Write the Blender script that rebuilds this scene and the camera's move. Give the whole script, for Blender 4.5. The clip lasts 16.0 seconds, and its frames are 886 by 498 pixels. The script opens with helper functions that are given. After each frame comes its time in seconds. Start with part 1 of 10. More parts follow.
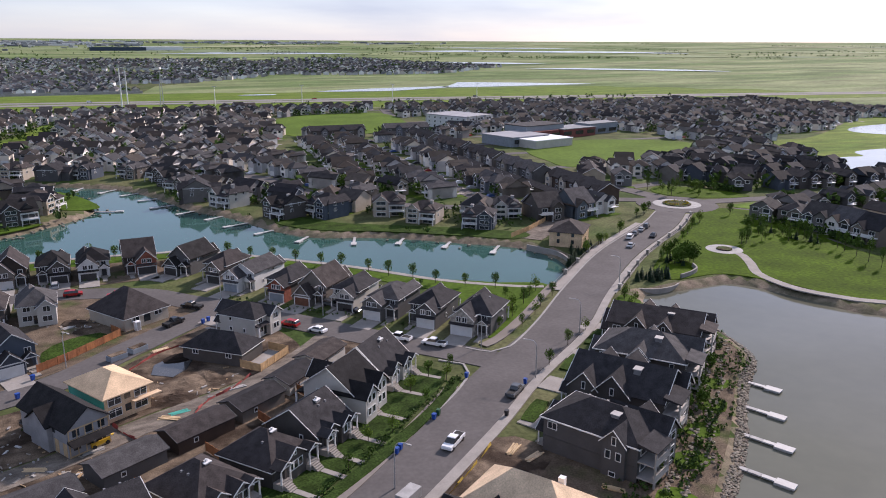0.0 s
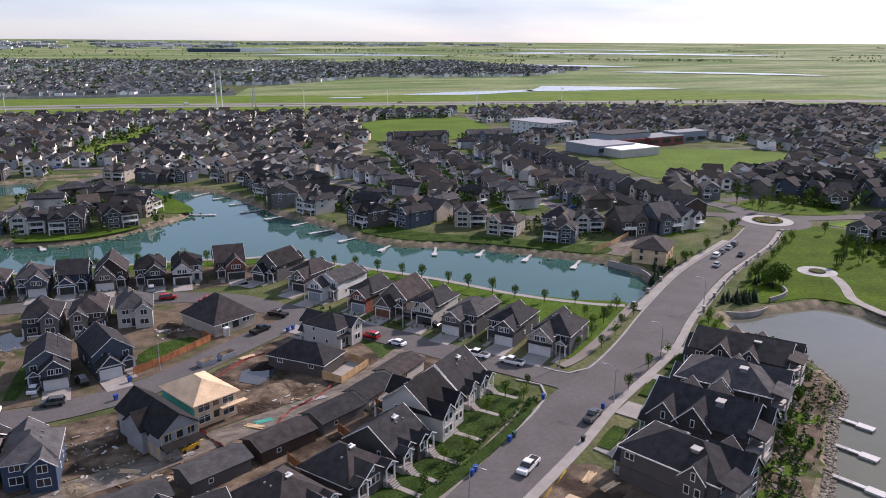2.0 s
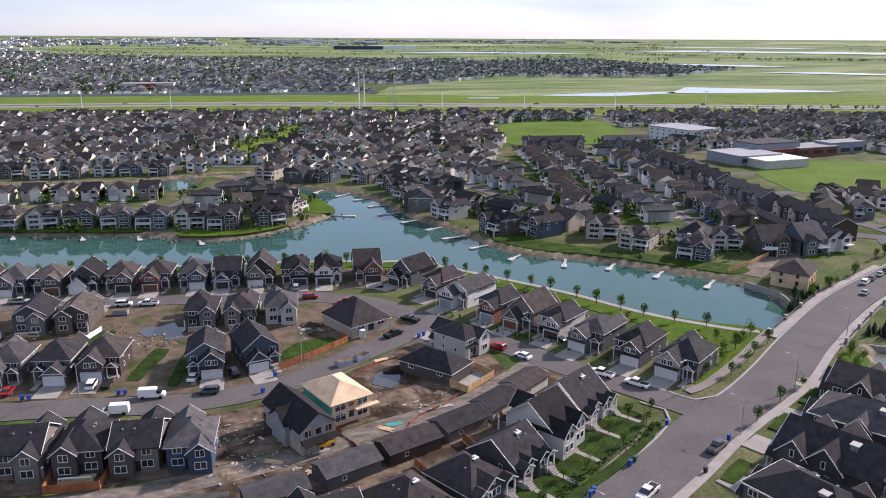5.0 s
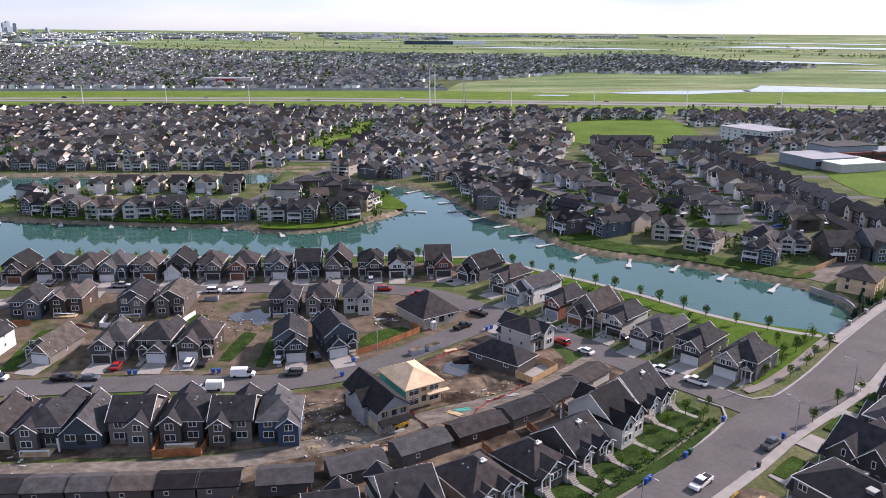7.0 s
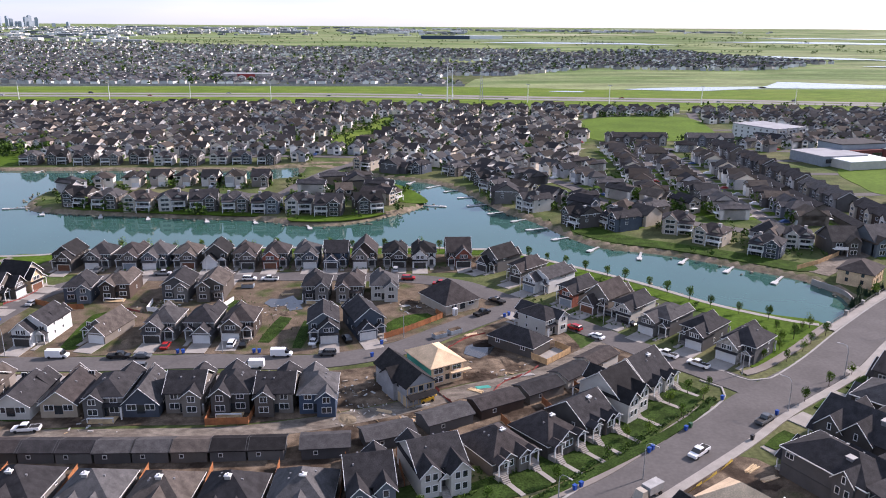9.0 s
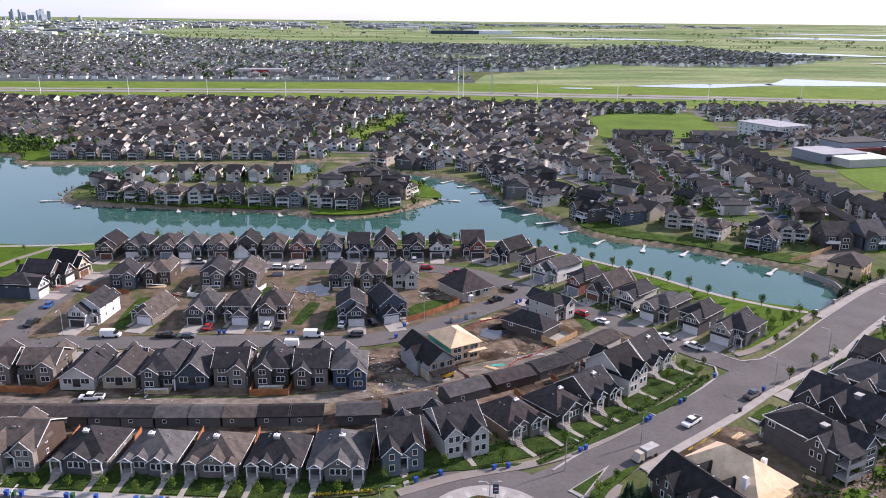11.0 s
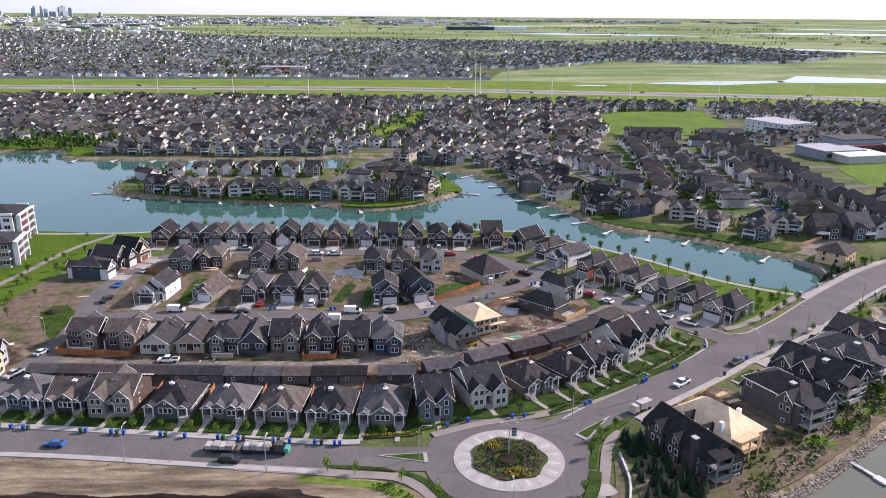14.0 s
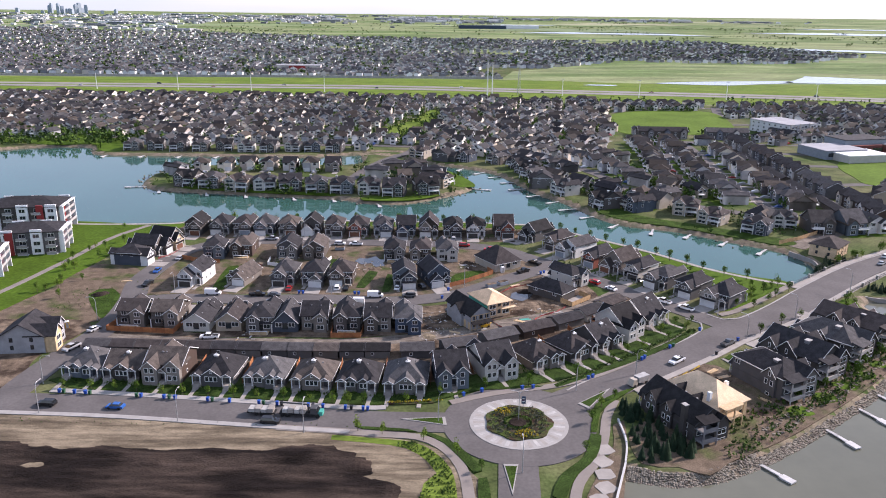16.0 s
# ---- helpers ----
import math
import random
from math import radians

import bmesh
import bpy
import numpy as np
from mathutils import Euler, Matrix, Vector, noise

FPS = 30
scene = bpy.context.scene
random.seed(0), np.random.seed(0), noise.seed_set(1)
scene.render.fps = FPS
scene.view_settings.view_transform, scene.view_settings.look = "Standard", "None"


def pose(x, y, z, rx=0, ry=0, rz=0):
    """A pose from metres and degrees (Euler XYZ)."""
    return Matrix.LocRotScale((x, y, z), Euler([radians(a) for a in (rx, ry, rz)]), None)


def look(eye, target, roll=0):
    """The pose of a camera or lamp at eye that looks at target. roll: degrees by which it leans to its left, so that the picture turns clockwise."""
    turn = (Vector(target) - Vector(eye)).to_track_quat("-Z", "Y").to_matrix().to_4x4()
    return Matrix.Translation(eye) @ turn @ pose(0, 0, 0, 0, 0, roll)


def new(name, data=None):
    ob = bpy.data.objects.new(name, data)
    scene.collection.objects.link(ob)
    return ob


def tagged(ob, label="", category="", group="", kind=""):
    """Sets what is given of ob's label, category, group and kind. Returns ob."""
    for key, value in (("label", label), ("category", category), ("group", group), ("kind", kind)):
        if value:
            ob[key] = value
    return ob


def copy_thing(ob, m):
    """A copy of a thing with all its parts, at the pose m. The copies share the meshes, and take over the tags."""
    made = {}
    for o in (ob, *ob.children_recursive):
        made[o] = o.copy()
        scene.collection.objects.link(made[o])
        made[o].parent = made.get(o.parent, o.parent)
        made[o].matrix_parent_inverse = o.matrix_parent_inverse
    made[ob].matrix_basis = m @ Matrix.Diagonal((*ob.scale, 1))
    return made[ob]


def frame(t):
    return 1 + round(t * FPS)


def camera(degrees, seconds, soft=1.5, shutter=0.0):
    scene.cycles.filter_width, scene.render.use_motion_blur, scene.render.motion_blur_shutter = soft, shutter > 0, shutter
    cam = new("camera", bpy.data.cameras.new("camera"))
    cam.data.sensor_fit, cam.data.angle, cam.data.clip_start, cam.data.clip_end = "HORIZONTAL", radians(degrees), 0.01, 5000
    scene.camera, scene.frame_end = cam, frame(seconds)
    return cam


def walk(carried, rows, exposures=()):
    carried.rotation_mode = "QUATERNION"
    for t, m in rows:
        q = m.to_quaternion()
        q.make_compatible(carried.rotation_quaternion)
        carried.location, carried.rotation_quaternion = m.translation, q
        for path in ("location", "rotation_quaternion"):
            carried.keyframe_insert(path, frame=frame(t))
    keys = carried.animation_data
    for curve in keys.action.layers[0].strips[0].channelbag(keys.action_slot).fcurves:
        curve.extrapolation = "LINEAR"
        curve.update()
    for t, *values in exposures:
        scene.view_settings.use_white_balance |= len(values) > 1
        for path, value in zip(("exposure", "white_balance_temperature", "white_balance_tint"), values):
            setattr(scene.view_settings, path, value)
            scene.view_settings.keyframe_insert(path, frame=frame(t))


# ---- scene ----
cam = camera(59.9, 16.0, soft=1.0)
PATH = [
    (0, (17.85, 98.87, 67.03), (57.98, 186.66, 40.90), 0.31),
    (0.5, (17.67, 98.89, 68.02), (53.94, 188.36, 41.95), 0.26),
    (1, (17.77, 99.00, 68.99), (51.90, 189.34, 43.02), 0.23),
    (1.5, (17.73, 99.01, 70.06), (50.27, 189.92, 44.02), 0.30),
    (2, (17.60, 98.90, 71.08), (48.10, 190.49, 44.98), 0.35),
    (2.5, (17.47, 98.96, 72.01), (44.54, 191.64, 45.97), 0.38),
    (3, (17.58, 98.98, 73.03), (41.23, 192.61, 47.05), 0.36),
    (3.5, (17.37, 98.76, 73.97), (38.63, 192.92, 47.87), 0.39),
    (4, (17.21, 97.99, 74.94), (35.63, 192.70, 48.66), 0.33),
    (6.5, (14.38, 87.55, 79.69), (22.69, 183.43, 52.53), 0.42),
    (7, (13.68, 84.35, 80.69), (19.44, 180.36, 53.32), 0.39),
    (7.5, (12.94, 80.66, 81.62), (17.49, 176.69, 54.12), 0.35),
    (8, (12.27, 76.89, 82.51), (16.57, 172.88, 54.82), 0.36),
    (8.5, (11.53, 73.04, 83.26), (15.60, 168.99, 55.40), 0.43),
    (9, (10.79, 68.91, 84.33), (14.63, 164.81, 56.23), 0.43),
    (11.5, (6.00, 45.47, 89.93), (8.56, 141.15, 60.94), 0.57),
    (12, (5.19, 40.53, 91.06), (7.42, 136.16, 61.92), 0.51),
    (12.5, (4.56, 35.50, 92.03), (6.49, 131.12, 62.81), 0.46),
    (13, (3.89, 30.70, 93.01), (5.55, 126.28, 63.66), 0.46),
    (13.5, (3.23, 25.77, 93.98), (4.53, 121.34, 64.57), 0.39),
    (14, (2.89, 20.79, 94.83), (3.92, 116.35, 65.37), 0.46),
    (14.5, (2.42, 15.69, 95.72), (3.20, 111.21, 66.15), 0.59),
    (15, (1.77, 10.48, 96.57), (2.24, 105.98, 66.92), 0.58),
    (15.5, (1.23, 5.37, 97.48), (1.31, 100.84, 67.74), 0.59),
    (16, (0.62, 0.16, 98.15), (0.36, 95.64, 68.42), 0.65),
]
walk(cam, [(t, look(eye, target, roll)) for t, eye, target, roll in PATH],
     exposures=[(0, 0.72, 6080, 27), (4, 0.89, 6080, 27), (9, 1.12, 6040, 27), (16, 1.18, 6040, 27)])

# ---- light: a low evening sun in thin cloud ----
SUN_AZ, SUN_EL = radians(26), radians(30)          # azimuth counted from +x towards +y
world = bpy.data.worlds.new("world")
scene.world = world
world.use_nodes = True
sky = world.node_tree.nodes.new("ShaderNodeTexSky")
sky.sky_type, sky.sun_disc = "NISHITA", False
sky.sun_elevation, sky.sun_rotation = SUN_EL, radians(90) - SUN_AZ
sky.air_density, sky.dust_density, sky.ozone_density = 1.0, 0.4, 2.0
back = world.node_tree.nodes["Background"]
veil = world.node_tree.nodes.new("ShaderNodeMixRGB")          # thin high cloud
cloud = world.node_tree.nodes.new("ShaderNodeTexNoise")
cloud.inputs["Scale"].default_value, cloud.inputs["Detail"].default_value = 2.2, 6
spread_ = world.node_tree.nodes.new("ShaderNodeMapping")
spread_.inputs["Scale"].default_value = (1, 1, 7)
where = world.node_tree.nodes.new("ShaderNodeTexCoord")
cover = world.node_tree.nodes.new("ShaderNodeMapRange")
cover.inputs["From Min"].default_value, cover.inputs["From Max"].default_value = 0.35, 0.65
cover.inputs["To Min"].default_value, cover.inputs["To Max"].default_value = 0.55, 0.86
world.node_tree.links.new(where.outputs["Generated"], spread_.inputs["Vector"])
world.node_tree.links.new(spread_.outputs[0], cloud.inputs["Vector"])
world.node_tree.links.new(cloud.outputs[0], cover.inputs[0])
world.node_tree.links.new(cover.outputs[0], veil.inputs[0])
veil.inputs[2].default_value = (2.58, 3.03, 3.46, 1)
world.node_tree.links.new(sky.outputs[0], veil.inputs[1])
world.node_tree.links.new(veil.outputs[0], back.inputs[0])
back.inputs[1].default_value = 0.119
sun = new("sun", bpy.data.lights.new("sun", "SUN"))
sun.data.energy, sun.data.angle, sun.data.color = 4.0, radians(3), (1.0, 0.90, 0.76)
sun.matrix_world = look((0, 0, 300), (-math.cos(SUN_AZ) * math.cos(SUN_EL), -math.sin(SUN_AZ) * math.cos(SUN_EL), 300 - math.sin(SUN_EL)))


# ---- materials ----
MATS = {}


def mat(name, colors, rough=0.8, scale=3.0, amount=0.25, bump=0.0, fine=0.25, island=False, metal=0.0, stretch=(1, 1, 1), spec=0.35):
    """A procedural surface: one of the colours for each object (or island), with variation at two scales (metres) and relief."""
    m = bpy.data.materials.new(name)
    m.use_nodes = True
    nt = m.node_tree
    bsdf = nt.nodes["Principled BSDF"]
    bsdf.inputs["Roughness"].default_value = rough
    bsdf.inputs["Metallic"].default_value = metal
    bsdf.inputs["Specular IOR Level"].default_value = spec
    geo = nt.nodes.new("ShaderNodeNewGeometry")
    vec = nt.nodes.new("ShaderNodeMapping")
    vec.inputs["Scale"].default_value = stretch
    nt.links.new(geo.outputs["Position"], vec.inputs["Vector"])
    ramp = nt.nodes.new("ShaderNodeValToRGB")
    ramp.color_ramp.interpolation = "CONSTANT"
    while len(ramp.color_ramp.elements) < len(colors):
        ramp.color_ramp.elements.new(0.5)
    if len(colors) == 1:
        ramp.color_ramp.elements.remove(ramp.color_ramp.elements[1])
    for k, c in enumerate(colors):
        ramp.color_ramp.elements[k].position = k / len(colors)
        ramp.color_ramp.elements[k].color = (*c, 1)
    if island:
        nt.links.new(geo.outputs["Random Per Island"], ramp.inputs[0])
    else:
        info = nt.nodes.new("ShaderNodeObjectInfo")
        nt.links.new(info.outputs["Random"], ramp.inputs[0])
    last = ramp.outputs[0]
    for s, a in ((scale, amount), (scale * 0.09, amount * fine * 2)):
        tex = nt.nodes.new("ShaderNodeTexNoise")
        tex.inputs["Scale"].default_value = 1 / s
        tex.inputs["Detail"].default_value = 5
        nt.links.new(vec.outputs[0], tex.inputs["Vector"])
        rng = nt.nodes.new("ShaderNodeMapRange")
        rng.inputs["From Min"].default_value, rng.inputs["From Max"].default_value = 0.3, 0.7
        rng.inputs["To Min"].default_value, rng.inputs["To Max"].default_value = 1 - a, 1 + a
        nt.links.new(tex.outputs[0], rng.inputs[0])
        mul = nt.nodes.new("ShaderNodeMixRGB")
        mul.blend_type = "MULTIPLY"
        mul.inputs[0].default_value = 1
        nt.links.new(last, mul.inputs[1])
        nt.links.new(rng.outputs[0], mul.inputs[2])
        last = mul.outputs[0]
    nt.links.new(last, bsdf.inputs["Base Color"])
    if bump:
        bp = nt.nodes.new("ShaderNodeBump")
        bp.inputs["Strength"].default_value, bp.inputs["Distance"].default_value = 0.6, bump
        nt.links.new(tex.outputs[0], bp.inputs["Height"])
        nt.links.new(bp.outputs[0], bsdf.inputs["Normal"])
    MATS[name] = m
    return m


def blend_mat(name, low, high, scale, rough=0.95, bump=0.05, sharp=0.12, mid=0.5, stretch=(1, 1, 1)):
    """Two ground covers mixed in patches, each with its own grain."""
    m = mat(name, [low], rough, scale * 0.3, 0.32, bump, 0.45, stretch=stretch, spec=0.06)
    nt = m.node_tree
    bsdf = nt.nodes["Principled BSDF"]
    last = bsdf.inputs["Base Color"].links[0].from_socket
    vec = [n for n in nt.nodes if n.type == "MAPPING"][0]
    tex = nt.nodes.new("ShaderNodeTexNoise")
    tex.inputs["Scale"].default_value, tex.inputs["Detail"].default_value = 1 / scale, 8
    nt.links.new(vec.outputs[0], tex.inputs["Vector"])
    rng = nt.nodes.new("ShaderNodeMapRange")
    rng.inputs["From Min"].default_value, rng.inputs["From Max"].default_value = mid - sharp, mid + sharp
    nt.links.new(tex.outputs[0], rng.inputs[0])
    ratio = nt.nodes.new("ShaderNodeMixRGB")
    ratio.inputs[1].default_value = (1, 1, 1, 1)
    ratio.inputs[2].default_value = (*[h / max(l, 1e-3) for h, l in zip(high, low)], 1)
    nt.links.new(rng.outputs[0], ratio.inputs[0])
    mul = nt.nodes.new("ShaderNodeMixRGB")
    mul.blend_type = "MULTIPLY"
    mul.inputs[0].default_value = 1
    nt.links.new(last, mul.inputs[1])
    nt.links.new(ratio.outputs[0], mul.inputs[2])
    nt.links.new(mul.outputs[0], bsdf.inputs["Base Color"])
    return m


WHITE, CREAM = (0.60, 0.60, 0.59), (0.52, 0.48, 0.40)
mat("siding_grey", [(0.0969, 0.0942, 0.0933), (0.1292, 0.1236, 0.1167), (0.0767, 0.0756, 0.0766)], 0.7, 2.5, 0.12, spec=0.18)
mat("siding_blue", [(0.0663, 0.0819, 0.1053), (0.1014, 0.1209, 0.1404), (0.0546, 0.064, 0.0819)], 0.7, 2.5, 0.12, spec=0.18)
mat("siding_navy", [(0.045, 0.065, 0.10)], 0.65, 2.5, 0.12, spec=0.18)
mat("siding_taupe", [(0.117, 0.103, 0.0897), (0.156, 0.1388, 0.1209), (0.0858, 0.0741, 0.0647)], 0.7, 2.5, 0.12, spec=0.18)
mat("siding_beige", [(0.32, 0.27, 0.205), (0.36, 0.32, 0.265)], 0.7, 2.5, 0.1, spec=0.18)
mat("siding_white", [(0.561, 0.561, 0.5525)], 0.65, 2.5, 0.07, spec=0.18)
mat("siding_light", [(0.4399, 0.4208, 0.3815)], 0.65, 2.5, 0.08, spec=0.18)
mat("siding_dark", [(0.0559, 0.0511, 0.0482), (0.0745, 0.0677, 0.0628)], 0.6, 2.5, 0.15, spec=0.18)
mat("siding_brown", [(0.0663, 0.0468, 0.0374), (0.0507, 0.039, 0.0328)], 0.7, 2.5, 0.15, spec=0.18)
mat("brick_red", [(0.22, 0.075, 0.05)], 0.85, 0.8, 0.3, spec=0.18)
mat("stone_veneer", [(0.30, 0.28, 0.25)], 0.9, 0.7, 0.45, 0.03, spec=0.18)
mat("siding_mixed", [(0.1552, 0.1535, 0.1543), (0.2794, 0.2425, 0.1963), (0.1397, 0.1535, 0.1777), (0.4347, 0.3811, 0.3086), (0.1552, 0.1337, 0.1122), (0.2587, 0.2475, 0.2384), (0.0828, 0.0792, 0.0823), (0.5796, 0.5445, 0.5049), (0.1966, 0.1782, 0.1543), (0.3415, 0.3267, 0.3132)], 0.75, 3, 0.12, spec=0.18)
# far walls run lighter than near siding: bounced light is put into the colour
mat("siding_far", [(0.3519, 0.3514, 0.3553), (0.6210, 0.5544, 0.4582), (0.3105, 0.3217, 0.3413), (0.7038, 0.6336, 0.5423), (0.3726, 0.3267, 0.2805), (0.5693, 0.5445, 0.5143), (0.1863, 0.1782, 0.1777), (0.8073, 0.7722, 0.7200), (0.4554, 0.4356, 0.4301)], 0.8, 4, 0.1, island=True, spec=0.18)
mat("roof_black", [(0.0171, 0.0163, 0.0168), (0.0217, 0.0208, 0.0210)], 0.9, 1.6, 0.3, 0.02, 0.6, spec=0.1)
mat("roof_charcoal", [(0.0295, 0.0282, 0.0299), (0.0352, 0.0337, 0.0355)], 0.9, 1.6, 0.3, 0.02, 0.6, spec=0.1)
mat("roof_pale", [(0.0787, 0.0762, 0.0767)], 0.9, 1.6, 0.28, 0.02, 0.6, spec=0.1)
mat("roof_grey", [(0.0662, 0.0634, 0.0636), (0.0569, 0.0544, 0.0552)], 0.9, 1.6, 0.28, 0.02, 0.6, spec=0.1)
mat("roof_brown", [(0.052, 0.044, 0.041), (0.045, 0.039, 0.038)], 0.9, 1.6, 0.3, 0.02, 0.6, spec=0.1)
mat("roof_tan", [(0.078, 0.066, 0.058)], 0.9, 1.6, 0.3, 0.02, 0.6, spec=0.1)
mat("roof_mixed", [(0.0331, 0.0327, 0.0346), (0.0517, 0.0465, 0.0439), (0.0642, 0.0515, 0.0430), (0.0704, 0.0673, 0.0683), (0.0269, 0.0257, 0.0281), (0.0517, 0.0505, 0.0533), (0.0787, 0.0653, 0.0542)], 0.9, 2, 0.25, 0.02, 0.6, spec=0.1)
mat("roof_far", [(0.0228, 0.0228, 0.0252), (0.0352, 0.0327, 0.0327), (0.0445, 0.0366, 0.0309), (0.0549, 0.0535, 0.0542), (0.0186, 0.0178, 0.0196), (0.0383, 0.0376, 0.0393), (0.0342, 0.0297, 0.0262), (0.0631, 0.0535, 0.0458)], 0.9, 3, 0.2, island=True, spec=0.1)
mat("roof_far_light", [(0.055, 0.055, 0.06), (0.04, 0.04, 0.045), (0.085, 0.083, 0.085), (0.048, 0.045, 0.045)], 0.9, 3, 0.2, island=True, spec=0.1)
mat("trim_white", [WHITE], 0.6, 1.5, 0.06)
mat("vent_grey", [(0.16, 0.16, 0.165)], 0.6, 1.0, 0.1)
mat("siding_stone", [(0.20, 0.18, 0.16)], 0.7, 2.5, 0.12, spec=0.18)
mat("trim_grey", [(0.3105, 0.2970, 0.2805)], 0.6, 1.5, 0.06)
mat("trim_dark", [(0.05, 0.05, 0.052)], 0.6, 1.5, 0.1)
mat("garage_white", [(0.62, 0.62, 0.61), (0.55, 0.55, 0.54)], 0.55, 1.5, 0.06)
mat("garage_brown", [(0.14, 0.062, 0.035)], 0.55, 1.5, 0.15)
mat("garage_dark", [(0.04, 0.038, 0.037)], 0.55, 1.5, 0.1)
mat("garage_grey", [(0.22, 0.25, 0.28)], 0.55, 1.5, 0.1)
mat("plywood", [(0.60, 0.44, 0.28), (0.55, 0.40, 0.25)], 0.85, 2.4, 0.18, 0.01, 0.5)
mat("lumber", [(0.48, 0.35, 0.20)], 0.85, 1.0, 0.2)
mat("house_wrap", [(0.27, 0.27, 0.275)], 0.6, 2.0, 0.15)
mat("green_board", [(0.05, 0.30, 0.24)], 0.7, 2.0, 0.12)
mat("cedar_fence", [(0.30, 0.12, 0.045), (0.26, 0.10, 0.04)], 0.85, 1.2, 0.25)
mat("pine_fence", [(0.46, 0.30, 0.15)], 0.85, 1.2, 0.25)
mat("concrete", [(0.27, 0.25, 0.226)], 0.9, 3.5, 0.14, 0.01, spec=0.1)
mat("concrete_old", [(0.33, 0.32, 0.30)], 0.9, 3.5, 0.2, 0.01, spec=0.1)
mat("kerb_concrete", [(0.28, 0.268, 0.25)], 0.9, 3.0, 0.12, spec=0.1)
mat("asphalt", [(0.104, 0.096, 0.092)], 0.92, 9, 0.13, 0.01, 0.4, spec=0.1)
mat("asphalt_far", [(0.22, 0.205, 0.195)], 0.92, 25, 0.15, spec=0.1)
mat("path_grey", [(0.195, 0.172, 0.152)], 0.92, 5, 0.1, spec=0.1)
mat("lawn", [(0.030, 0.054, 0.009), (0.026, 0.046, 0.010)], 0.95, 4, 0.4, 0.04, 0.7, spec=0.05)
blend_mat("gravel", (0.115, 0.097, 0.08), (0.18, 0.157, 0.13), 4, bump=0.06, sharp=0.15, stretch=(0.6, 1, 1))
mat("lawn_bright", [(0.055, 0.096, 0.010)], 0.95, 14, 0.22, 0.05, 0.6, spec=0.05)
mat("lawn_park", [(0.047, 0.082, 0.003)], 0.95, 12, 0.28, 0.05, 0.6, spec=0.05)
mat("sports_field", [(0.085, 0.135, 0.02)], 0.95, 30, 0.18, 0.04, 0.5, spec=0.05)
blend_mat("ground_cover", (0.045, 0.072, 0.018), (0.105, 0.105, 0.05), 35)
# prairie greens are muted a little, with some distance haze in the colour
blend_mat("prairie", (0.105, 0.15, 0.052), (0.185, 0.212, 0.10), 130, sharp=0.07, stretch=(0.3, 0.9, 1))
blend_mat("verge", (0.075, 0.13, 0.014), (0.13, 0.17, 0.03), 30, sharp=0.2, stretch=(0.4, 1.3, 1))
blend_mat("dirt", (0.05, 0.036, 0.026), (0.155, 0.118, 0.084), 6, bump=0.25, sharp=0.09)
blend_mat("dirt_weedy", (0.118, 0.09, 0.064), (0.045, 0.065, 0.016), 10, bump=0.2, sharp=0.09, mid=0.6)
blend_mat("pale_earth", (0.10, 0.08, 0.055), (0.205, 0.167, 0.115), 5, bump=0.25, sharp=0.09, stretch=(0.25, 1.3, 1))
blend_mat("topsoil", (0.012, 0.009, 0.0078), (0.05, 0.037, 0.029), 11, bump=0.6, sharp=0.1, mid=0.52, stretch=(0.45, 1.8, 1))
blend_mat("mulch_bed", (0.05, 0.033, 0.024), (0.055, 0.08, 0.02), 2.0, bump=0.08)
blend_mat("shore_sand", (0.21, 0.165, 0.12), (0.12, 0.11, 0.07), 6, bump=0.1)
mat("rock_island", [(0.19, 0.17, 0.135), (0.15, 0.125, 0.10), (0.235, 0.205, 0.16)], 0.95, 0.6, 0.3, island=True, spec=0.1)
mat("leaf", [(0.07, 0.125, 0.018), (0.06, 0.108, 0.016), (0.082, 0.135, 0.022)], 0.75, 1.0, 0.3, spec=0.05)
mat("leaf_spring", [(0.12, 0.18, 0.025), (0.10, 0.16, 0.02)], 0.75, 1.0, 0.3, spec=0.05)
mat("needle", [(0.018, 0.036, 0.02), (0.024, 0.042, 0.022)], 0.8, 1.0, 0.3, spec=0.05)
mat("leaf_far", [(0.04, 0.075, 0.018), (0.055, 0.095, 0.02), (0.075, 0.125, 0.022), (0.032, 0.055, 0.02)], 0.8, 2.0, 0.25, island=True, spec=0.05)
mat("flower_yellow", [(0.45, 0.32, 0.02), (0.30, 0.26, 0.03)], 0.8, 0.6, 0.3, island=True, spec=0.05)
mat("shrub_grey", [(0.075, 0.085, 0.05), (0.05, 0.06, 0.035), (0.10, 0.10, 0.08)], 0.85, 0.6, 0.3, island=True, spec=0.05)
mat("bark", [(0.07, 0.055, 0.042)], 0.9, 0.3, 0.3, spec=0.05)
mat("glass", [(0.022, 0.027, 0.032)], 0.08, 3, 0.2, spec=0.8)
mat("car_glass", [(0.012, 0.014, 0.016)], 0.06, 3, 0.1, spec=0.8)
for cname, c in (("white", (0.72, 0.72, 0.72)), ("black", (0.012, 0.012, 0.013)), ("red", (0.32, 0.018, 0.018)), ("silver", (0.35, 0.36, 0.37)),
                 ("blue", (0.02, 0.09, 0.30)), ("grey", (0.09, 0.095, 0.10))):
    mat("paint_" + cname, [c], 0.25, 2, 0.04, spec=0.5)
mat("rubber", [(0.015, 0.015, 0.015)], 0.85, 0.4, 0.1)
mat("steel", [(0.42, 0.43, 0.44)], 0.45, 1, 0.1, metal=0.6)
mat("bin_blue", [(0.015, 0.06, 0.28)], 0.5, 1, 0.1)
mat("bin_green", [(0.02, 0.075, 0.035)], 0.5, 1, 0.1)
mat("bin_black", [(0.02, 0.02, 0.022)], 0.5, 1, 0.1)
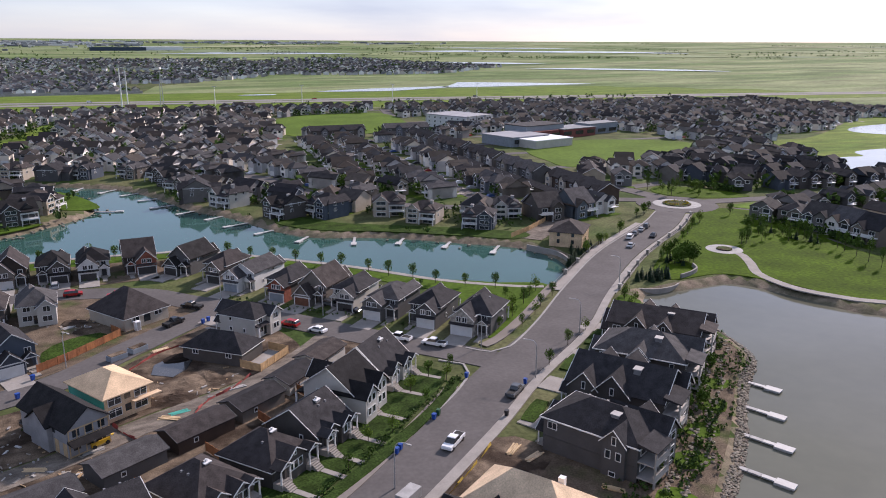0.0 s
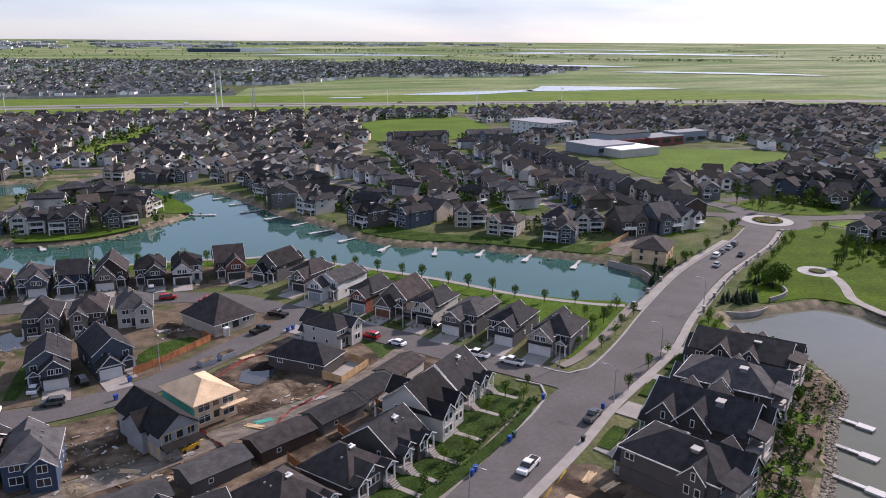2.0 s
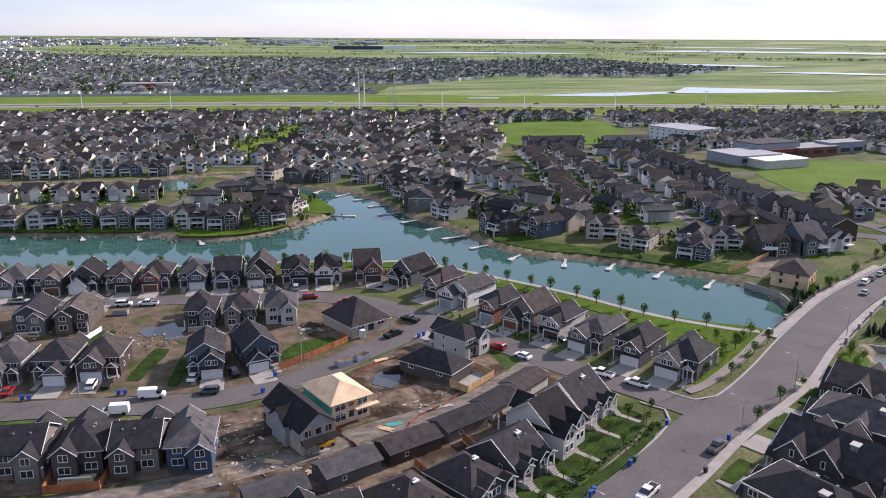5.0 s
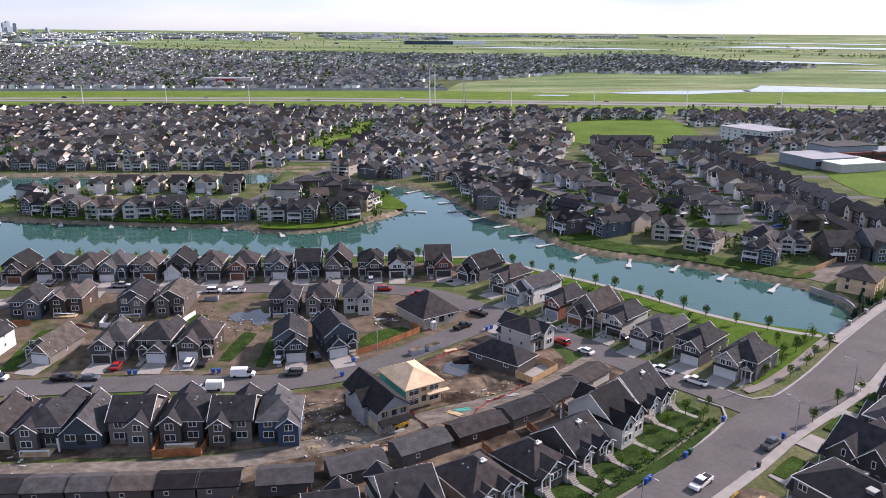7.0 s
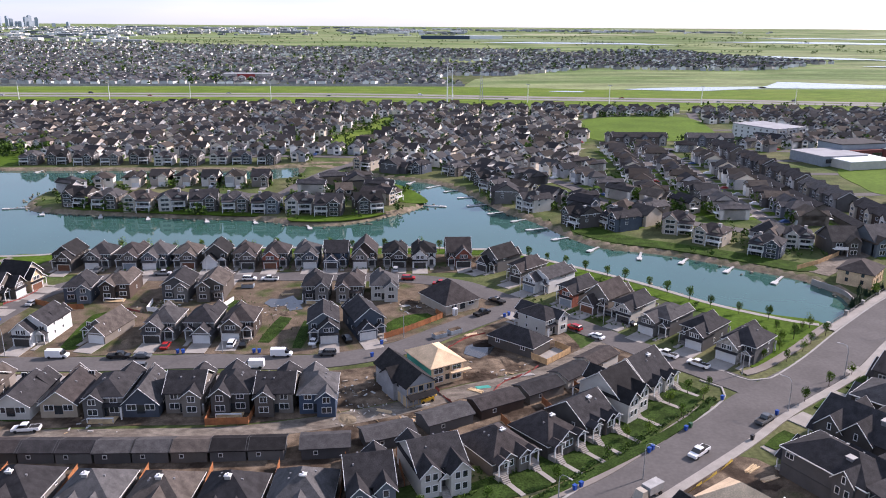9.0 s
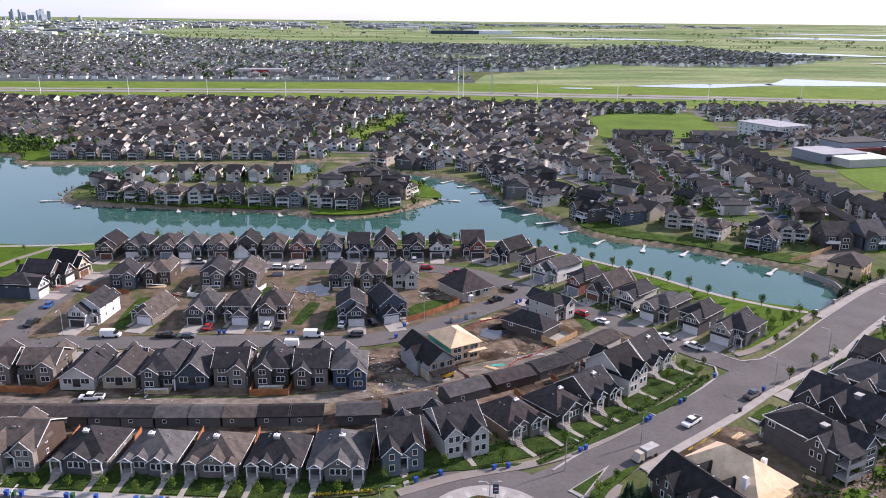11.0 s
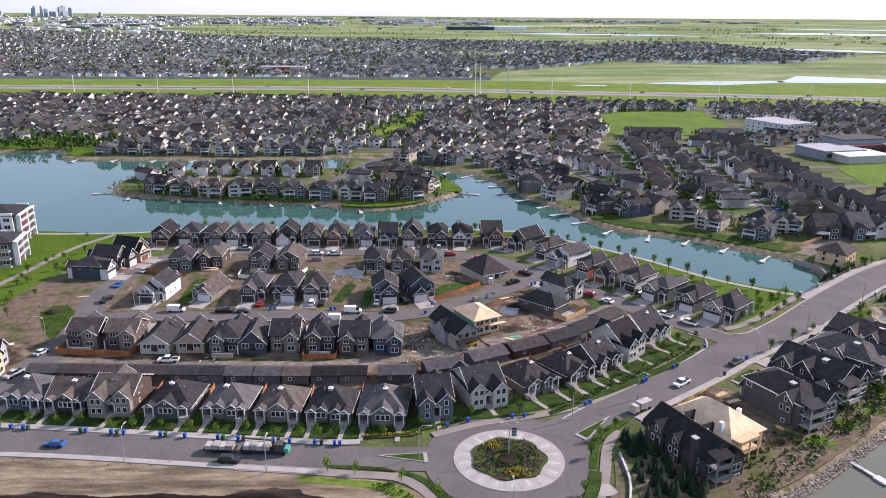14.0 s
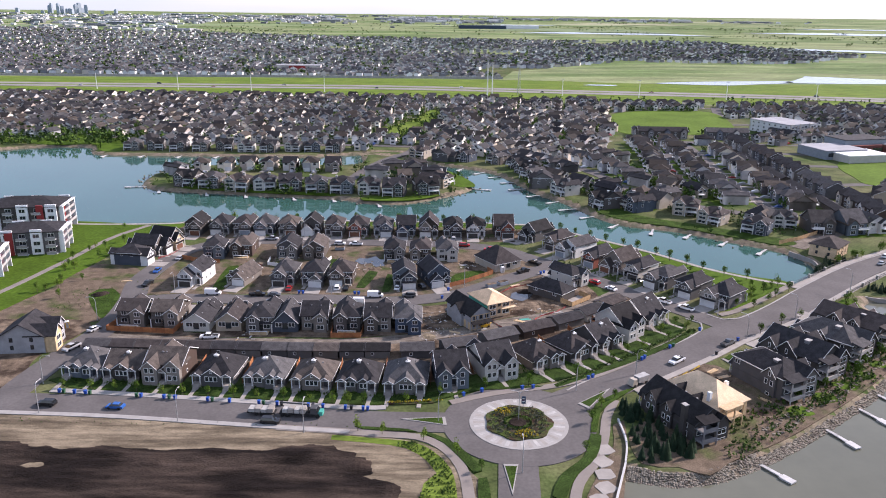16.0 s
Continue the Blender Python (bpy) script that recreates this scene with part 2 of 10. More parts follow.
mat("dock_white", [(0.40, 0.395, 0.38)], 0.7, 1.2, 0.1)
mat("dock_grey", [(0.30, 0.295, 0.285)], 0.75, 1.2, 0.15)
mat("mesh_yellow", [(0.42, 0.29, 0.04)], 0.8, 0.8, 0.3)
mat("mesh_red", [(0.23, 0.045, 0.04)], 0.8, 0.8, 0.3)
mat("machine_yellow", [(0.55, 0.33, 0.02)], 0.5, 1, 0.1)
mat("panel_white", [(0.72, 0.72, 0.71)], 0.6, 3, 0.06)
mat("panel_red", [(0.26, 0.03, 0.028)], 0.65, 3, 0.08)
mat("brick_school", [(0.20, 0.07, 0.06)], 0.85, 3, 0.12, spec=0.18)
mat("membrane", [(0.30, 0.30, 0.31), (0.24, 0.245, 0.25)], 0.85, 8, 0.12, spec=0.1)
mat("tower_blue", [(0.20, 0.25, 0.30), (0.28, 0.33, 0.38)], 0.7, 40, 0.08, island=True)
mat("puddle", [(0.05, 0.05, 0.05)], 0.12, 6, 0.2, spec=0.6)


def water_mat(name, color, rough, wave, strength):
    m = mat(name, [color], rough, 40, 0.08, spec=0.6)
    nt = m.node_tree
    bsdf = nt.nodes["Principled BSDF"]
    bsdf.inputs["IOR"].default_value = 1.33
    geo = [n for n in nt.nodes if n.type == "NEW_GEOMETRY"][0]
    tex = nt.nodes.new("ShaderNodeTexNoise")
    tex.inputs["Scale"].default_value, tex.inputs["Detail"].default_value = 1 / wave, 3
    nt.links.new(geo.outputs["Position"], tex.inputs["Vector"])
    bp = nt.nodes.new("ShaderNodeBump")
    bp.inputs["Strength"].default_value, bp.inputs["Distance"].default_value = strength, 0.1
    nt.links.new(tex.outputs[0], bp.inputs["Height"])
    nt.links.new(bp.outputs[0], bsdf.inputs["Normal"])
    return m


water_mat("water", (0.034, 0.088, 0.073), 0.05, 1.5, 0.06)
water_mat("water_pond", (0.112, 0.112, 0.082), 0.06, 1.5, 0.06)
# pale base colour carries much of the far water's sky reflection
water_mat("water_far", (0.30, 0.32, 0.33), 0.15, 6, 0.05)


# ---- geometry helpers ----
class Geo:
    """Collects closed pieces into one mesh."""

    def __init__(self):
        self.v, self.f = [], []

    def add(self, verts, faces):
        n = len(self.v)
        self.v += [tuple(p) for p in verts]
        self.f += [tuple(i + n for i in face) for face in faces]
        return self

    def box(self, x0, x1, y0, y1, z0, z1):
        return self.add([(x0, y0, z0), (x1, y0, z0), (x1, y1, z0), (x0, y1, z0), (x0, y0, z1), (x1, y0, z1), (x1, y1, z1), (x0, y1, z1)],
                        [(3, 2, 1, 0), (4, 5, 6, 7), (0, 1, 5, 4), (1, 2, 6, 5), (2, 3, 7, 6), (3, 0, 4, 7)])

    def section(self, pts, a0, a1, axis):
        """A closed outline in (across, z), drawn out from a0 to a1 along an axis."""
        n = len(pts)
        place = (lambda s, z, a: (s, a, z)) if axis == "y" else (lambda s, z, a: (a, s, z))
        vs = [place(s, z, a0) for s, z in pts] + [place(s, z, a1) for s, z in pts]
        fs = [tuple(range(n)), tuple(range(2 * n - 1, n - 1, -1))] + [(i, n + i, n + (i + 1) % n, (i + 1) % n) for i in range(n)]
        if axis == "x":
            fs = [tuple(reversed(q)) for q in fs]
        return self.add(vs, [tuple(reversed(q)) for q in fs] if axis == "x" else fs)

    def mesh(self, name, material):
        me = bpy.data.meshes.new(name)
        me.from_pydata(self.v, [], self.f)
        me.materials.append(MATS[material])
        return me

    def gable_wall(self, x0, x1, y0, y1, z0, slope, axis):
        s0, s1 = (x0, x1) if axis == "y" else (y0, y1)
        a0, a1 = (y0, y1) if axis == "y" else (x0, x1)
        return self.section([(s0, z0), (s1, z0), ((s0 + s1) / 2, z0 + slope * (s1 - s0) / 2)], a0, a1, axis)

    def gable_roof(self, x0, x1, y0, y1, z0, slope, axis, over=0.45, thick=0.22):
        s0, s1 = (x0, x1) if axis == "y" else (y0, y1)
        a0, a1 = (y0, y1) if axis == "y" else (x0, x1)
        top, low, mid = z0 + slope * (s1 - s0) / 2 + thick, z0 - slope * over + thick, (s0 + s1) / 2
        pts = [(s0 - over, low - thick), (mid, top - thick), (s1 + over, low - thick), (s1 + over, low), (mid, top), (s0 - over, low)]
        return self.section(pts, a0 - over, a1 + over, axis)

    def rakes(self, x0, x1, y0, y1, z0, slope, axis, over=0.45, thick=0.22, back=True, front=True):
        """Barge boards on the gable ends and gutters along the eaves."""
        s0, s1 = (x0, x1) if axis == "y" else (y0, y1)
        a0, a1 = (y0, y1) if axis == "y" else (x0, x1)
        top, low, mid, h = z0 + slope * (s1 - s0) / 2 + thick + 0.03, z0 - slope * over + thick + 0.03, (s0 + s1) / 2, 0.2
        pts = [(s0 - over, low - h), (mid, top - h), (s1 + over, low - h), (s1 + over, low), (mid, top), (s0 - over, low)]
        if front:
            self.section(pts, a0 - over - 0.09, a0 - over - 0.003, axis)
        if back:
            self.section(pts, a1 + over + 0.003, a1 + over + 0.09, axis)
        return self

    def hip_roof(self, x0, x1, y0, y1, z0, slope, over=0.45, thick=0.2):
        x0, x1, y0, y1 = x0 - over, x1 + over, y0 - over, y1 + over
        z0 = z0 - slope * over + thick
        w, d = x1 - x0, y1 - y0
        h = slope * min(w, d) / 2
        if w >= d:
            r = [((x0 + d / 2), (y0 + y1) / 2, z0 + h), ((x1 - d / 2), (y0 + y1) / 2, z0 + h)]
            tops = [(0, 1, 9, 8), (1, 2, 9), (2, 3, 8, 9), (3, 0, 8)]
        else:
            r = [((x0 + x1) / 2, y0 + w / 2, z0 + h), ((x0 + x1) / 2, y1 - w / 2, z0 + h)]
            tops = [(0, 1, 8), (1, 2, 9, 8), (2, 3, 9), (3, 0, 8, 9)]
        vs = [(x0, y0, z0), (x1, y0, z0), (x1, y1, z0), (x0, y1, z0), (x0, y0, z0 - thick), (x1, y0, z0 - thick), (x1, y1, z0 - thick), (x0, y1, z0 - thick)] + r
        return self.add(vs, tops + [(7, 6, 5, 4), (4, 5, 1, 0), (5, 6, 2, 1), (6, 7, 3, 2), (7, 4, 0, 3)])

    def ring(self, x0, x1, y0, y1, z0, z1, t):
        """A rectangular frame lying flat."""
        rects = [(x0, x1, y0, y1, z0), (x0 + t, x1 - t, y0 + t, y1 - t, z0), (x0 + t, x1 - t, y0 + t, y1 - t, z1), (x0, x1, y0, y1, z1)]
        vs = [p for a, b, c, d, z in rects for p in ((a, c, z), (b, c, z), (b, d, z), (a, d, z))]
        return self.add(vs, [(4 * r + (k + 1) % 4, 4 * r + k, 4 * ((r + 1) % 4) + k, 4 * ((r + 1) % 4) + (k + 1) % 4) for r in range(4) for k in range(4)])

    def tube(self, pts, radius, sides=6):
        """A round bar along points; radius may be a list."""
        pts = [Vector(p) for p in pts]
        rad = radius if isinstance(radius, (list, tuple)) else [radius] * len(pts)
        vs, n = [], len(pts)
        for i, p in enumerate(pts):
            way = (pts[min(i + 1, n - 1)] - pts[max(i - 1, 0)]).normalized()
            side = way.orthogonal().normalized()
            other = way.cross(side)
            vs += [p + rad[i] * (math.cos(2 * math.pi * k / sides) * side + math.sin(2 * math.pi * k / sides) * other) for k in range(sides)]
        fs = [(i * sides + k, i * sides + (k + 1) % sides, (i + 1) * sides + (k + 1) % sides, (i + 1) * sides + k) for i in range(n - 1) for k in range(sides)]
        return self.add(vs, fs + [tuple(range(sides - 1, -1, -1)), tuple((n - 1) * sides + k for k in range(sides))])

    def disc(self, x, y, z0, z1, r, sides=24):
        ring = [(x + r * math.cos(2 * math.pi * k / sides), y + r * math.sin(2 * math.pi * k / sides)) for k in range(sides)]
        return self.add([(*p, z0) for p in ring] + [(*p, z1) for p in ring],
                        [tuple(range(sides - 1, -1, -1)), tuple(range(sides, 2 * sides))] + [(k, (k + 1) % sides, sides + (k + 1) % sides, sides + k) for k in range(sides)])


def part(name, geo, material, parent, label="", m=None):
    """Links a Geo, or a ready mesh, as one part under a thing."""
    ob = new(name, geo.mesh(name, material) if isinstance(geo, Geo) else geo)
    ob.parent = parent
    if m is not None:
        ob.matrix_basis = m
    return tagged(ob, label) if label else ob


def thing(name, x, y, z, turn, label, category, group=""):
    ob = new(name)
    ob.empty_display_size = 0.5
    ob.matrix_basis = pose(x, y, z, 0, 0, turn)
    return tagged(ob, label, category, group)


def curve_points(ctrl, step=4.0, closed=False):
    """A smooth line through control points, resampled at about that step."""
    p = [np.array(q, float) for q in ctrl]
    n = len(p)
    out = []
    for i in range(n if closed else n - 1):
        if closed:
            a, b, c, d = p[i - 1], p[i], p[(i + 1) % n], p[(i + 2) % n]
        else:
            b, c = p[i], p[i + 1]
            a, d = (p[i - 1] if i else 2 * b - c), (p[i + 2] if i + 2 < n else 2 * c - b)
        k = max(1, int(np.linalg.norm(c - b) / step))
        for t in np.arange(k) / k:
            out.append(0.5 * (2 * b + (c - a) * t + (2 * a - 5 * b + 4 * c - d) * t * t + (3 * b - a - 3 * c + d) * t ** 3))
    if not closed:
        out.append(p[-1])
    return np.array(out)


def normals_of(pts):
    way = np.gradient(pts[:, :2], axis=0)
    way /= np.linalg.norm(way, axis=1)[:, None] + 1e-9
    return np.stack([-way[:, 1], way[:, 0]], 1)


def ribbon(ctrl, left, right, z, thick=0.3, step=3.0):
    """A slab along a smooth line, from `right` metres on its right to `left` metres on its left."""
    pts = curve_points(ctrl, step)
    nor = normals_of(pts)
    g = Geo()
    a, b = pts[:, :2] + nor * left, pts[:, :2] - nor * right
    n = len(pts)
    vs = [(*q, z) for q in a] + [(*q, z) for q in b] + [(*q, z - thick) for q in a] + [(*q, z - thick) for q in b]
    fs = []
    for i in range(n - 1):
        fs += [(i, n + i, n + i + 1, i + 1), (i, i + 1, 2 * n + i + 1, 2 * n + i), (n + i + 1, n + i, 3 * n + i, 3 * n + i + 1)]
    return g.add(vs, fs)


def patch(ctrl, z, thick=0.25, smooth=True, step=3.0):
    """A flat sheet with a (smoothed) outline."""
    from mathutils.geometry import tessellate_polygon
    pts = curve_points(ctrl, step, True) if smooth else np.array(ctrl, float)
    n = len(pts)
    tris = tessellate_polygon([[Vector((*q, 0)) for q in pts]])
    area = sum(pts[i - 1][0] * pts[i][1] - pts[i][0] * pts[i - 1][1] for i in range(n))
    vs = [(*q, z) for q in pts] + [(*q, z - thick) for q in pts]
    fs = []
    for t in tris:
        a, b, c = (pts[k] for k in t)
        fs.append(tuple(t) if (b[0] - a[0]) * (c[1] - a[1]) - (b[1] - a[1]) * (c[0] - a[0]) > 0 else tuple(reversed(t)))
    for i in range(n):
        j = (i + 1) % n
        fs.append((j, i, n + i, n + j) if area > 0 else (i, j, n + j, n + i))
    return Geo().add(vs, fs)


def setting(name, geo, material, label, category):
    return tagged(new(name, geo.mesh(name, material)), label, category, kind="structure")


def inside(poly, x, y):
    """Whether points lie in a polygon (numpy arrays)."""
    hit = np.zeros(np.shape(x), bool)
    n = len(poly)
    for i in range(n):
        (x0, y0), (x1, y1) = poly[i - 1], poly[i]
        if y0 != y1:
            hit ^= ((y0 > y) != (y1 > y)) & (x < (x1 - x0) * (y - y0) / (y1 - y0) + x0)
    return hit


def away(poly, x, y, closed=True):
    """Distance from points to a polygon's outline or a line."""
    best = np.full(np.shape(x), 1e9)
    for i in range(0 if closed else 1, len(poly)):
        (x0, y0), (x1, y1) = poly[i - 1], poly[i]
        dx, dy = x1 - x0, y1 - y0
        t = np.clip(((x - x0) * dx + (y - y0) * dy) / (dx * dx + dy * dy + 1e-9), 0, 1)
        best = np.minimum(best, np.hypot(x - x0 - t * dx, y - y0 - t * dy))
    return best


# ---- the ground, the lakes and the streets ----
WATER = -1.7
LAKE = curve_points([(-380, 372), (-290, 357), (-209, 356), (-183, 355), (-163, 351), (-144, 351), (-128, 354), (-108, 361), (-53, 362), (0, 362), (31, 359),
                     (45, 357), (68, 337), (89, 317), (106, 296), (122, 283), (135, 277), (145, 285), (151, 297), (152, 308), (147, 321), (132, 334),
                     (111, 351), (87, 362), (76, 378), (65, 405), (52, 427), (39, 464), (26, 487), (5, 502), (-16, 515), (-35, 536), (-68, 541),
                     (-98, 530), (-138, 531), (-192, 531), (-244, 533), (-262, 560), (-301, 556), (-330, 540), (-400, 520)], 5, True)
ISLAND = curve_points([(-172, 432), (-155, 423), (-122, 418), (-89, 412), (-57, 408), (-41, 400), (-20, 400), (1, 417), (16, 439), (5, 472), (-12, 488),
                       (-28, 500), (-16, 528), (-18, 548), (-58, 548), (-60, 506), (-120, 501), (-150, 497), (-174, 482), (-180, 455)], 5, True)
POND = curve_points([(41, 149), (47, 147.6), (53, 146.6), (62, 148.2), (70, 152.2), (84, 161), (101, 174), (118, 188), (134, 203.5), (148, 215), (153, 229), (155, 240), (152, 250), (150, 257), (155, 262), (165, 261),
                     (185, 260), (192, 246), (196, 231), (203, 221), (240, 195), (270, 110), (200, 50), (60, 90), (40, 130)], 5, True)


def far_rise(r):
    """The land climbs gently towards the horizon."""
    return 61 * np.clip((r - 1250) / 3600, 0, 1.1) ** 1.25


def ground_height(x, y):
    x, y = np.asarray(x, float), np.asarray(y, float)
    lake = inside(LAKE, x, y) & ~inside(ISLAND, x, y)
    shore = np.minimum(away(LAKE, x, y), away(ISLAND, x, y))
    depth = np.where(lake, shore, -np.where(inside(ISLAND, x, y) | ~inside(LAKE, x, y), shore, 0))
    pond = np.where(inside(POND, x, y), away(POND, x, y), -away(POND, x, y))
    d = np.maximum(depth, pond)
    return far_rise(np.hypot(x, y - 100)) + WATER - 0.02 + np.clip(-d * 0.6, -1.8, 1.7)


def steps(inner0, inner1, fine, reach):
    a = list(np.arange(inner0, inner1 + 0.1, fine))
    out, s = [], fine
    lo, hi = inner0, inner1
    while hi < reach or lo > -reach:
        s *= 1.16
        lo, hi = lo - s, hi + s
        out += [lo, hi]
    return np.array(sorted(a + out))


gx, gy = np.meshgrid(steps(-330, 270, 3.0, 4850), steps(120, 570, 3.0, 4850))
reach = np.maximum(np.abs(gx), np.abs(gy))
pull = np.where(reach > 1500, reach / np.hypot(gx, gy), 1.0)
mixing = np.clip((reach - 1500) / 2000, 0, 1)
gx, gy = gx * (1 - mixing + mixing * pull), gy * (1 - mixing + mixing * pull)
keep = np.hypot(gx, gy) < 4990
gz = ground_height(gx, gy)
rows_n, cols_n = gx.shape
index = np.arange(rows_n * cols_n).reshape(rows_n, cols_n)
quads = np.stack([index[:-1, :-1], index[:-1, 1:], index[1:, 1:], index[1:, :-1]], -1).reshape(-1, 4)
me = bpy.data.meshes.new("ground")
me.from_pydata(np.stack([gx, gy, gz], -1).reshape(-1, 3).tolist(), [], quads.tolist())
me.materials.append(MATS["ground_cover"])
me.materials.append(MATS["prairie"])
me.materials.append(MATS["shore_sand"])
cx, cy = gx.reshape(-1)[quads].mean(1), gy.reshape(-1)[quads].mean(1)
cz = gz.reshape(-1)[quads].mean(1)
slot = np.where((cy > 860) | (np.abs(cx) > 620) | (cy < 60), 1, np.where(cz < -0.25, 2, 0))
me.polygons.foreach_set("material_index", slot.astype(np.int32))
me.polygons.foreach_set("use_smooth", np.ones(len(quads), bool))
tagged(new("ground", me), "grassy and earthy ground reaching to the prairie horizon", "ground", kind="structure")


def water_sheet(name, outline, material, label, z=WATER):
    return setting(name, patch(outline, z, 0.05, smooth=False), material, label, "water")


water_sheet("lake_water", LAKE, "water", "calm teal lake water mirroring the shore")
water_sheet("pond_water", POND, "water_pond", "calm grey pond water mirroring the sky")

Z_SOIL, Z_GRASS, Z_ROAD, Z_DRIVE, Z_WALK, Z_KERB = 0.06, 0.10, 0.14, 0.19, 0.27, 0.25
AVENUE = [(33, 181), (47, 191.5), (75, 213.5), (92, 228.5), (118, 248), (140, 269), (171, 296), (209, 322), (229, 339), (236, 346)]
SOUTH_ROAD = [(-420, 185), (-250, 183), (-160, 181), (-116, 178), (-84, 176.5), (-53, 173.5), (-22, 170.5), (2, 170)]
SOUTH_EXIT = [(18, 154), (16, 130), (10, 90), (0, 20), (-20, -120)]
LANE = [(-112, 221), (-102, 218.5), (-84, 217), (-52, 216.5), (-25, 217.5), (3, 225.5), (22, 235), (42, 244), (55, 254.5), (66, 266)]
STREET_MID = [(-108, 250), (-93, 253), (-70, 252.8), (-44, 254), (-16, 253), (5, 260), (20, 273), (33, 284.5), (44, 293)]
STREET_NE = [(92, 236), (84, 246), (74, 257), (61, 273.5), (48, 289.5), (36, 303), (24, 315), (0, 322), (-46, 323.5), (-86, 323.5), (-100, 320)]
CRESCENT = [(-114, 172), (-113, 190), (-111, 206), (-108, 220), (-107, 236), (-109, 252), (-113, 270), (-112, 290), (-108, 308), (-98, 321)]
STREETS = []


def street(name, ctrl, width, label, material="asphalt", kerbs=True, walk_left=0.0, walk_right=0.0):
    setting(name, ribbon(ctrl, width / 2, width / 2, Z_ROAD + 0.004 * len(STREETS)), material, label, "road")
    STREETS.append((curve_points(ctrl, 6)[:, :2], width))
    if kerbs:
        for side, wide in ((1, walk_left), (-1, walk_right)):
            a, b = width / 2 - 0.1, width / 2 + 0.35 + wide
            setting("pavement" if wide else "kerb", ribbon(ctrl, *((b, -a) if side > 0 else (-a, b)), Z_KERB + 0.002 * len(STREETS), 0.4), "kerb_concrete",
                    "pale concrete sidewalk and kerb along the street" if wide else "pale concrete kerb along the street", "kerb")


street("road_avenue", AVENUE, 12.0, "wide grey asphalt avenue", kerbs=False)
street("road_south", SOUTH_ROAD, 9.6, "grey asphalt street beside bare earth", kerbs=False)
street("road_exit", SOUTH_EXIT, 9.0, "grey asphalt road leaving the roundabout", kerbs=False)
street("road_mid", STREET_MID, 8.6, "grey asphalt residential street", kerbs=False)
street("road_northeast", STREET_NE, 9.0, "grey asphalt residential street with driveways", kerbs=False)
street("road_crescent", CRESCENT, 9.0, "grey asphalt residential street", kerbs=False)
setting("lane", ribbon(LANE, 3.0, 3.0, Z_ROAD - 0.01), "gravel", "pale gravelled back lane between garages and yards", "road")

# kerbs and sidewalks, broken where the streets meet
setting("kerb_south", ribbon([(-420, 180.0), (-250, 178), (-160, 176), (-121, 173.4), (-84, 171.7), (-53, 168.7), (-22, 165.6)], 0.1, 1.6, Z_KERB, 0.4), "kerb_concrete",
        "pale concrete sidewalk along the bare field", "pavement")
setting("pavement_south", ribbon([(-104, 183.2), (-84, 181.6), (-53, 178.6), (-22, 175.8), (-14, 176.2)], 2.0, 0.1, Z_KERB, 0.4), "kerb_concrete",
        "pale concrete sidewalk in front of the lane homes", "pavement")
setting("pavement_avenue_west", ribbon([(2, 181), (14, 186.5), (31, 191.5), (44, 198.5), (60, 211.5), (78, 228)], 0.0, 2.4, Z_WALK, 0.4), "path_grey",
        "grey sidewalk between lawns and boulevard strip", "pavement")
setting("kerb_avenue_west", ribbon([(34, 187.5), (43.5, 196), (71.2, 218.2), (80, 226), (84.5, 231.5), (85.5, 236), (81.5, 240)], 0.25, 0.25, Z_KERB, 0.4), "kerb_concrete",
        "pale concrete kerb of the avenue", "kerb")
setting("kerb_corner", ribbon([(90, 244), (94, 239.5), (99.5, 240.5), (114.2, 252.8), (136.2, 273.8), (167.2, 300.8), (205.5, 327), (225, 343)], 0.25, 0.25, Z_KERB, 0.4), "kerb_concrete",
        "pale concrete kerb of the avenue", "kerb")
setting("pavement_bridge_west", ribbon([(132, 270.5), (136.2, 274.3), (167.2, 301.3), (205.5, 327.5)], 2.3, 0.0, Z_KERB + 0.004, 0.4), "concrete",
        "pale concrete sidewalk over the causeway", "pavement")
setting("pavement_east", ribbon([(52, 188.5), (79, 209.5), (96, 223.9), (122, 243.2), (143.8, 264.2), (175, 291), (213, 317), (233, 334)], -0.0, 2.0, Z_KERB, 0.4), "concrete",
        "pale concrete sidewalk on the avenue's lake side", "pavement")


# ---- the roundabout ----
RB = (19.5, 170.0)
g = Geo().disc(*RB, Z_ROAD - 0.3, Z_ROAD + 0.03, 19.0, 64)
setting("roundabout_road", g, "asphalt", "grey asphalt ring of the roundabout", "road")
g = Geo().disc(*RB, 0, Z_ROAD + 0.12, 12.3, 64)
setting("roundabout_apron", g, "kerb_concrete", "pale concrete truck apron with radial joints", "pavement")
for k in range(36):
    a = 2 * math.pi * k / 36
    wedge = [(RB[0] + r * math.cos(a + s), RB[1] + r * math.sin(a + s)) for r, s in ((8.6, -0.045), (11.4, -0.045), (11.4, 0.045), (8.6, 0.045))]
    ob = new("panel", patch(wedge, Z_ROAD + 0.136, 0.05, smooth=False).mesh("panel", "concrete_old" if k % 2 else "concrete"))
    ob.parent = bpy.data.objects["roundabout_apron"]
bed = []
for k in range(40):
    a = 2 * math.pi * k / 40
    r = 8.3 + 0.45 * math.cos(7 * a)
    bed.append((RB[0] + r * math.cos(a), RB[1] + r * math.sin(a)))
setting("roundabout_bed", patch(bed, Z_ROAD + 0.4, 0.5, smooth=False), "mulch_bed", "scalloped planting bed of the roundabout", "flower bed")
SPLITTERS = [([(-10, 171.2), (1.2, 172.4), (1.6, 168.4)], "south"), ([(14.4, 151.7), (17.8, 151.7), (15.6, 140)], "exit"), ([(35.8, 180.2), (38.2, 177.6), (46, 189)], "avenue")]
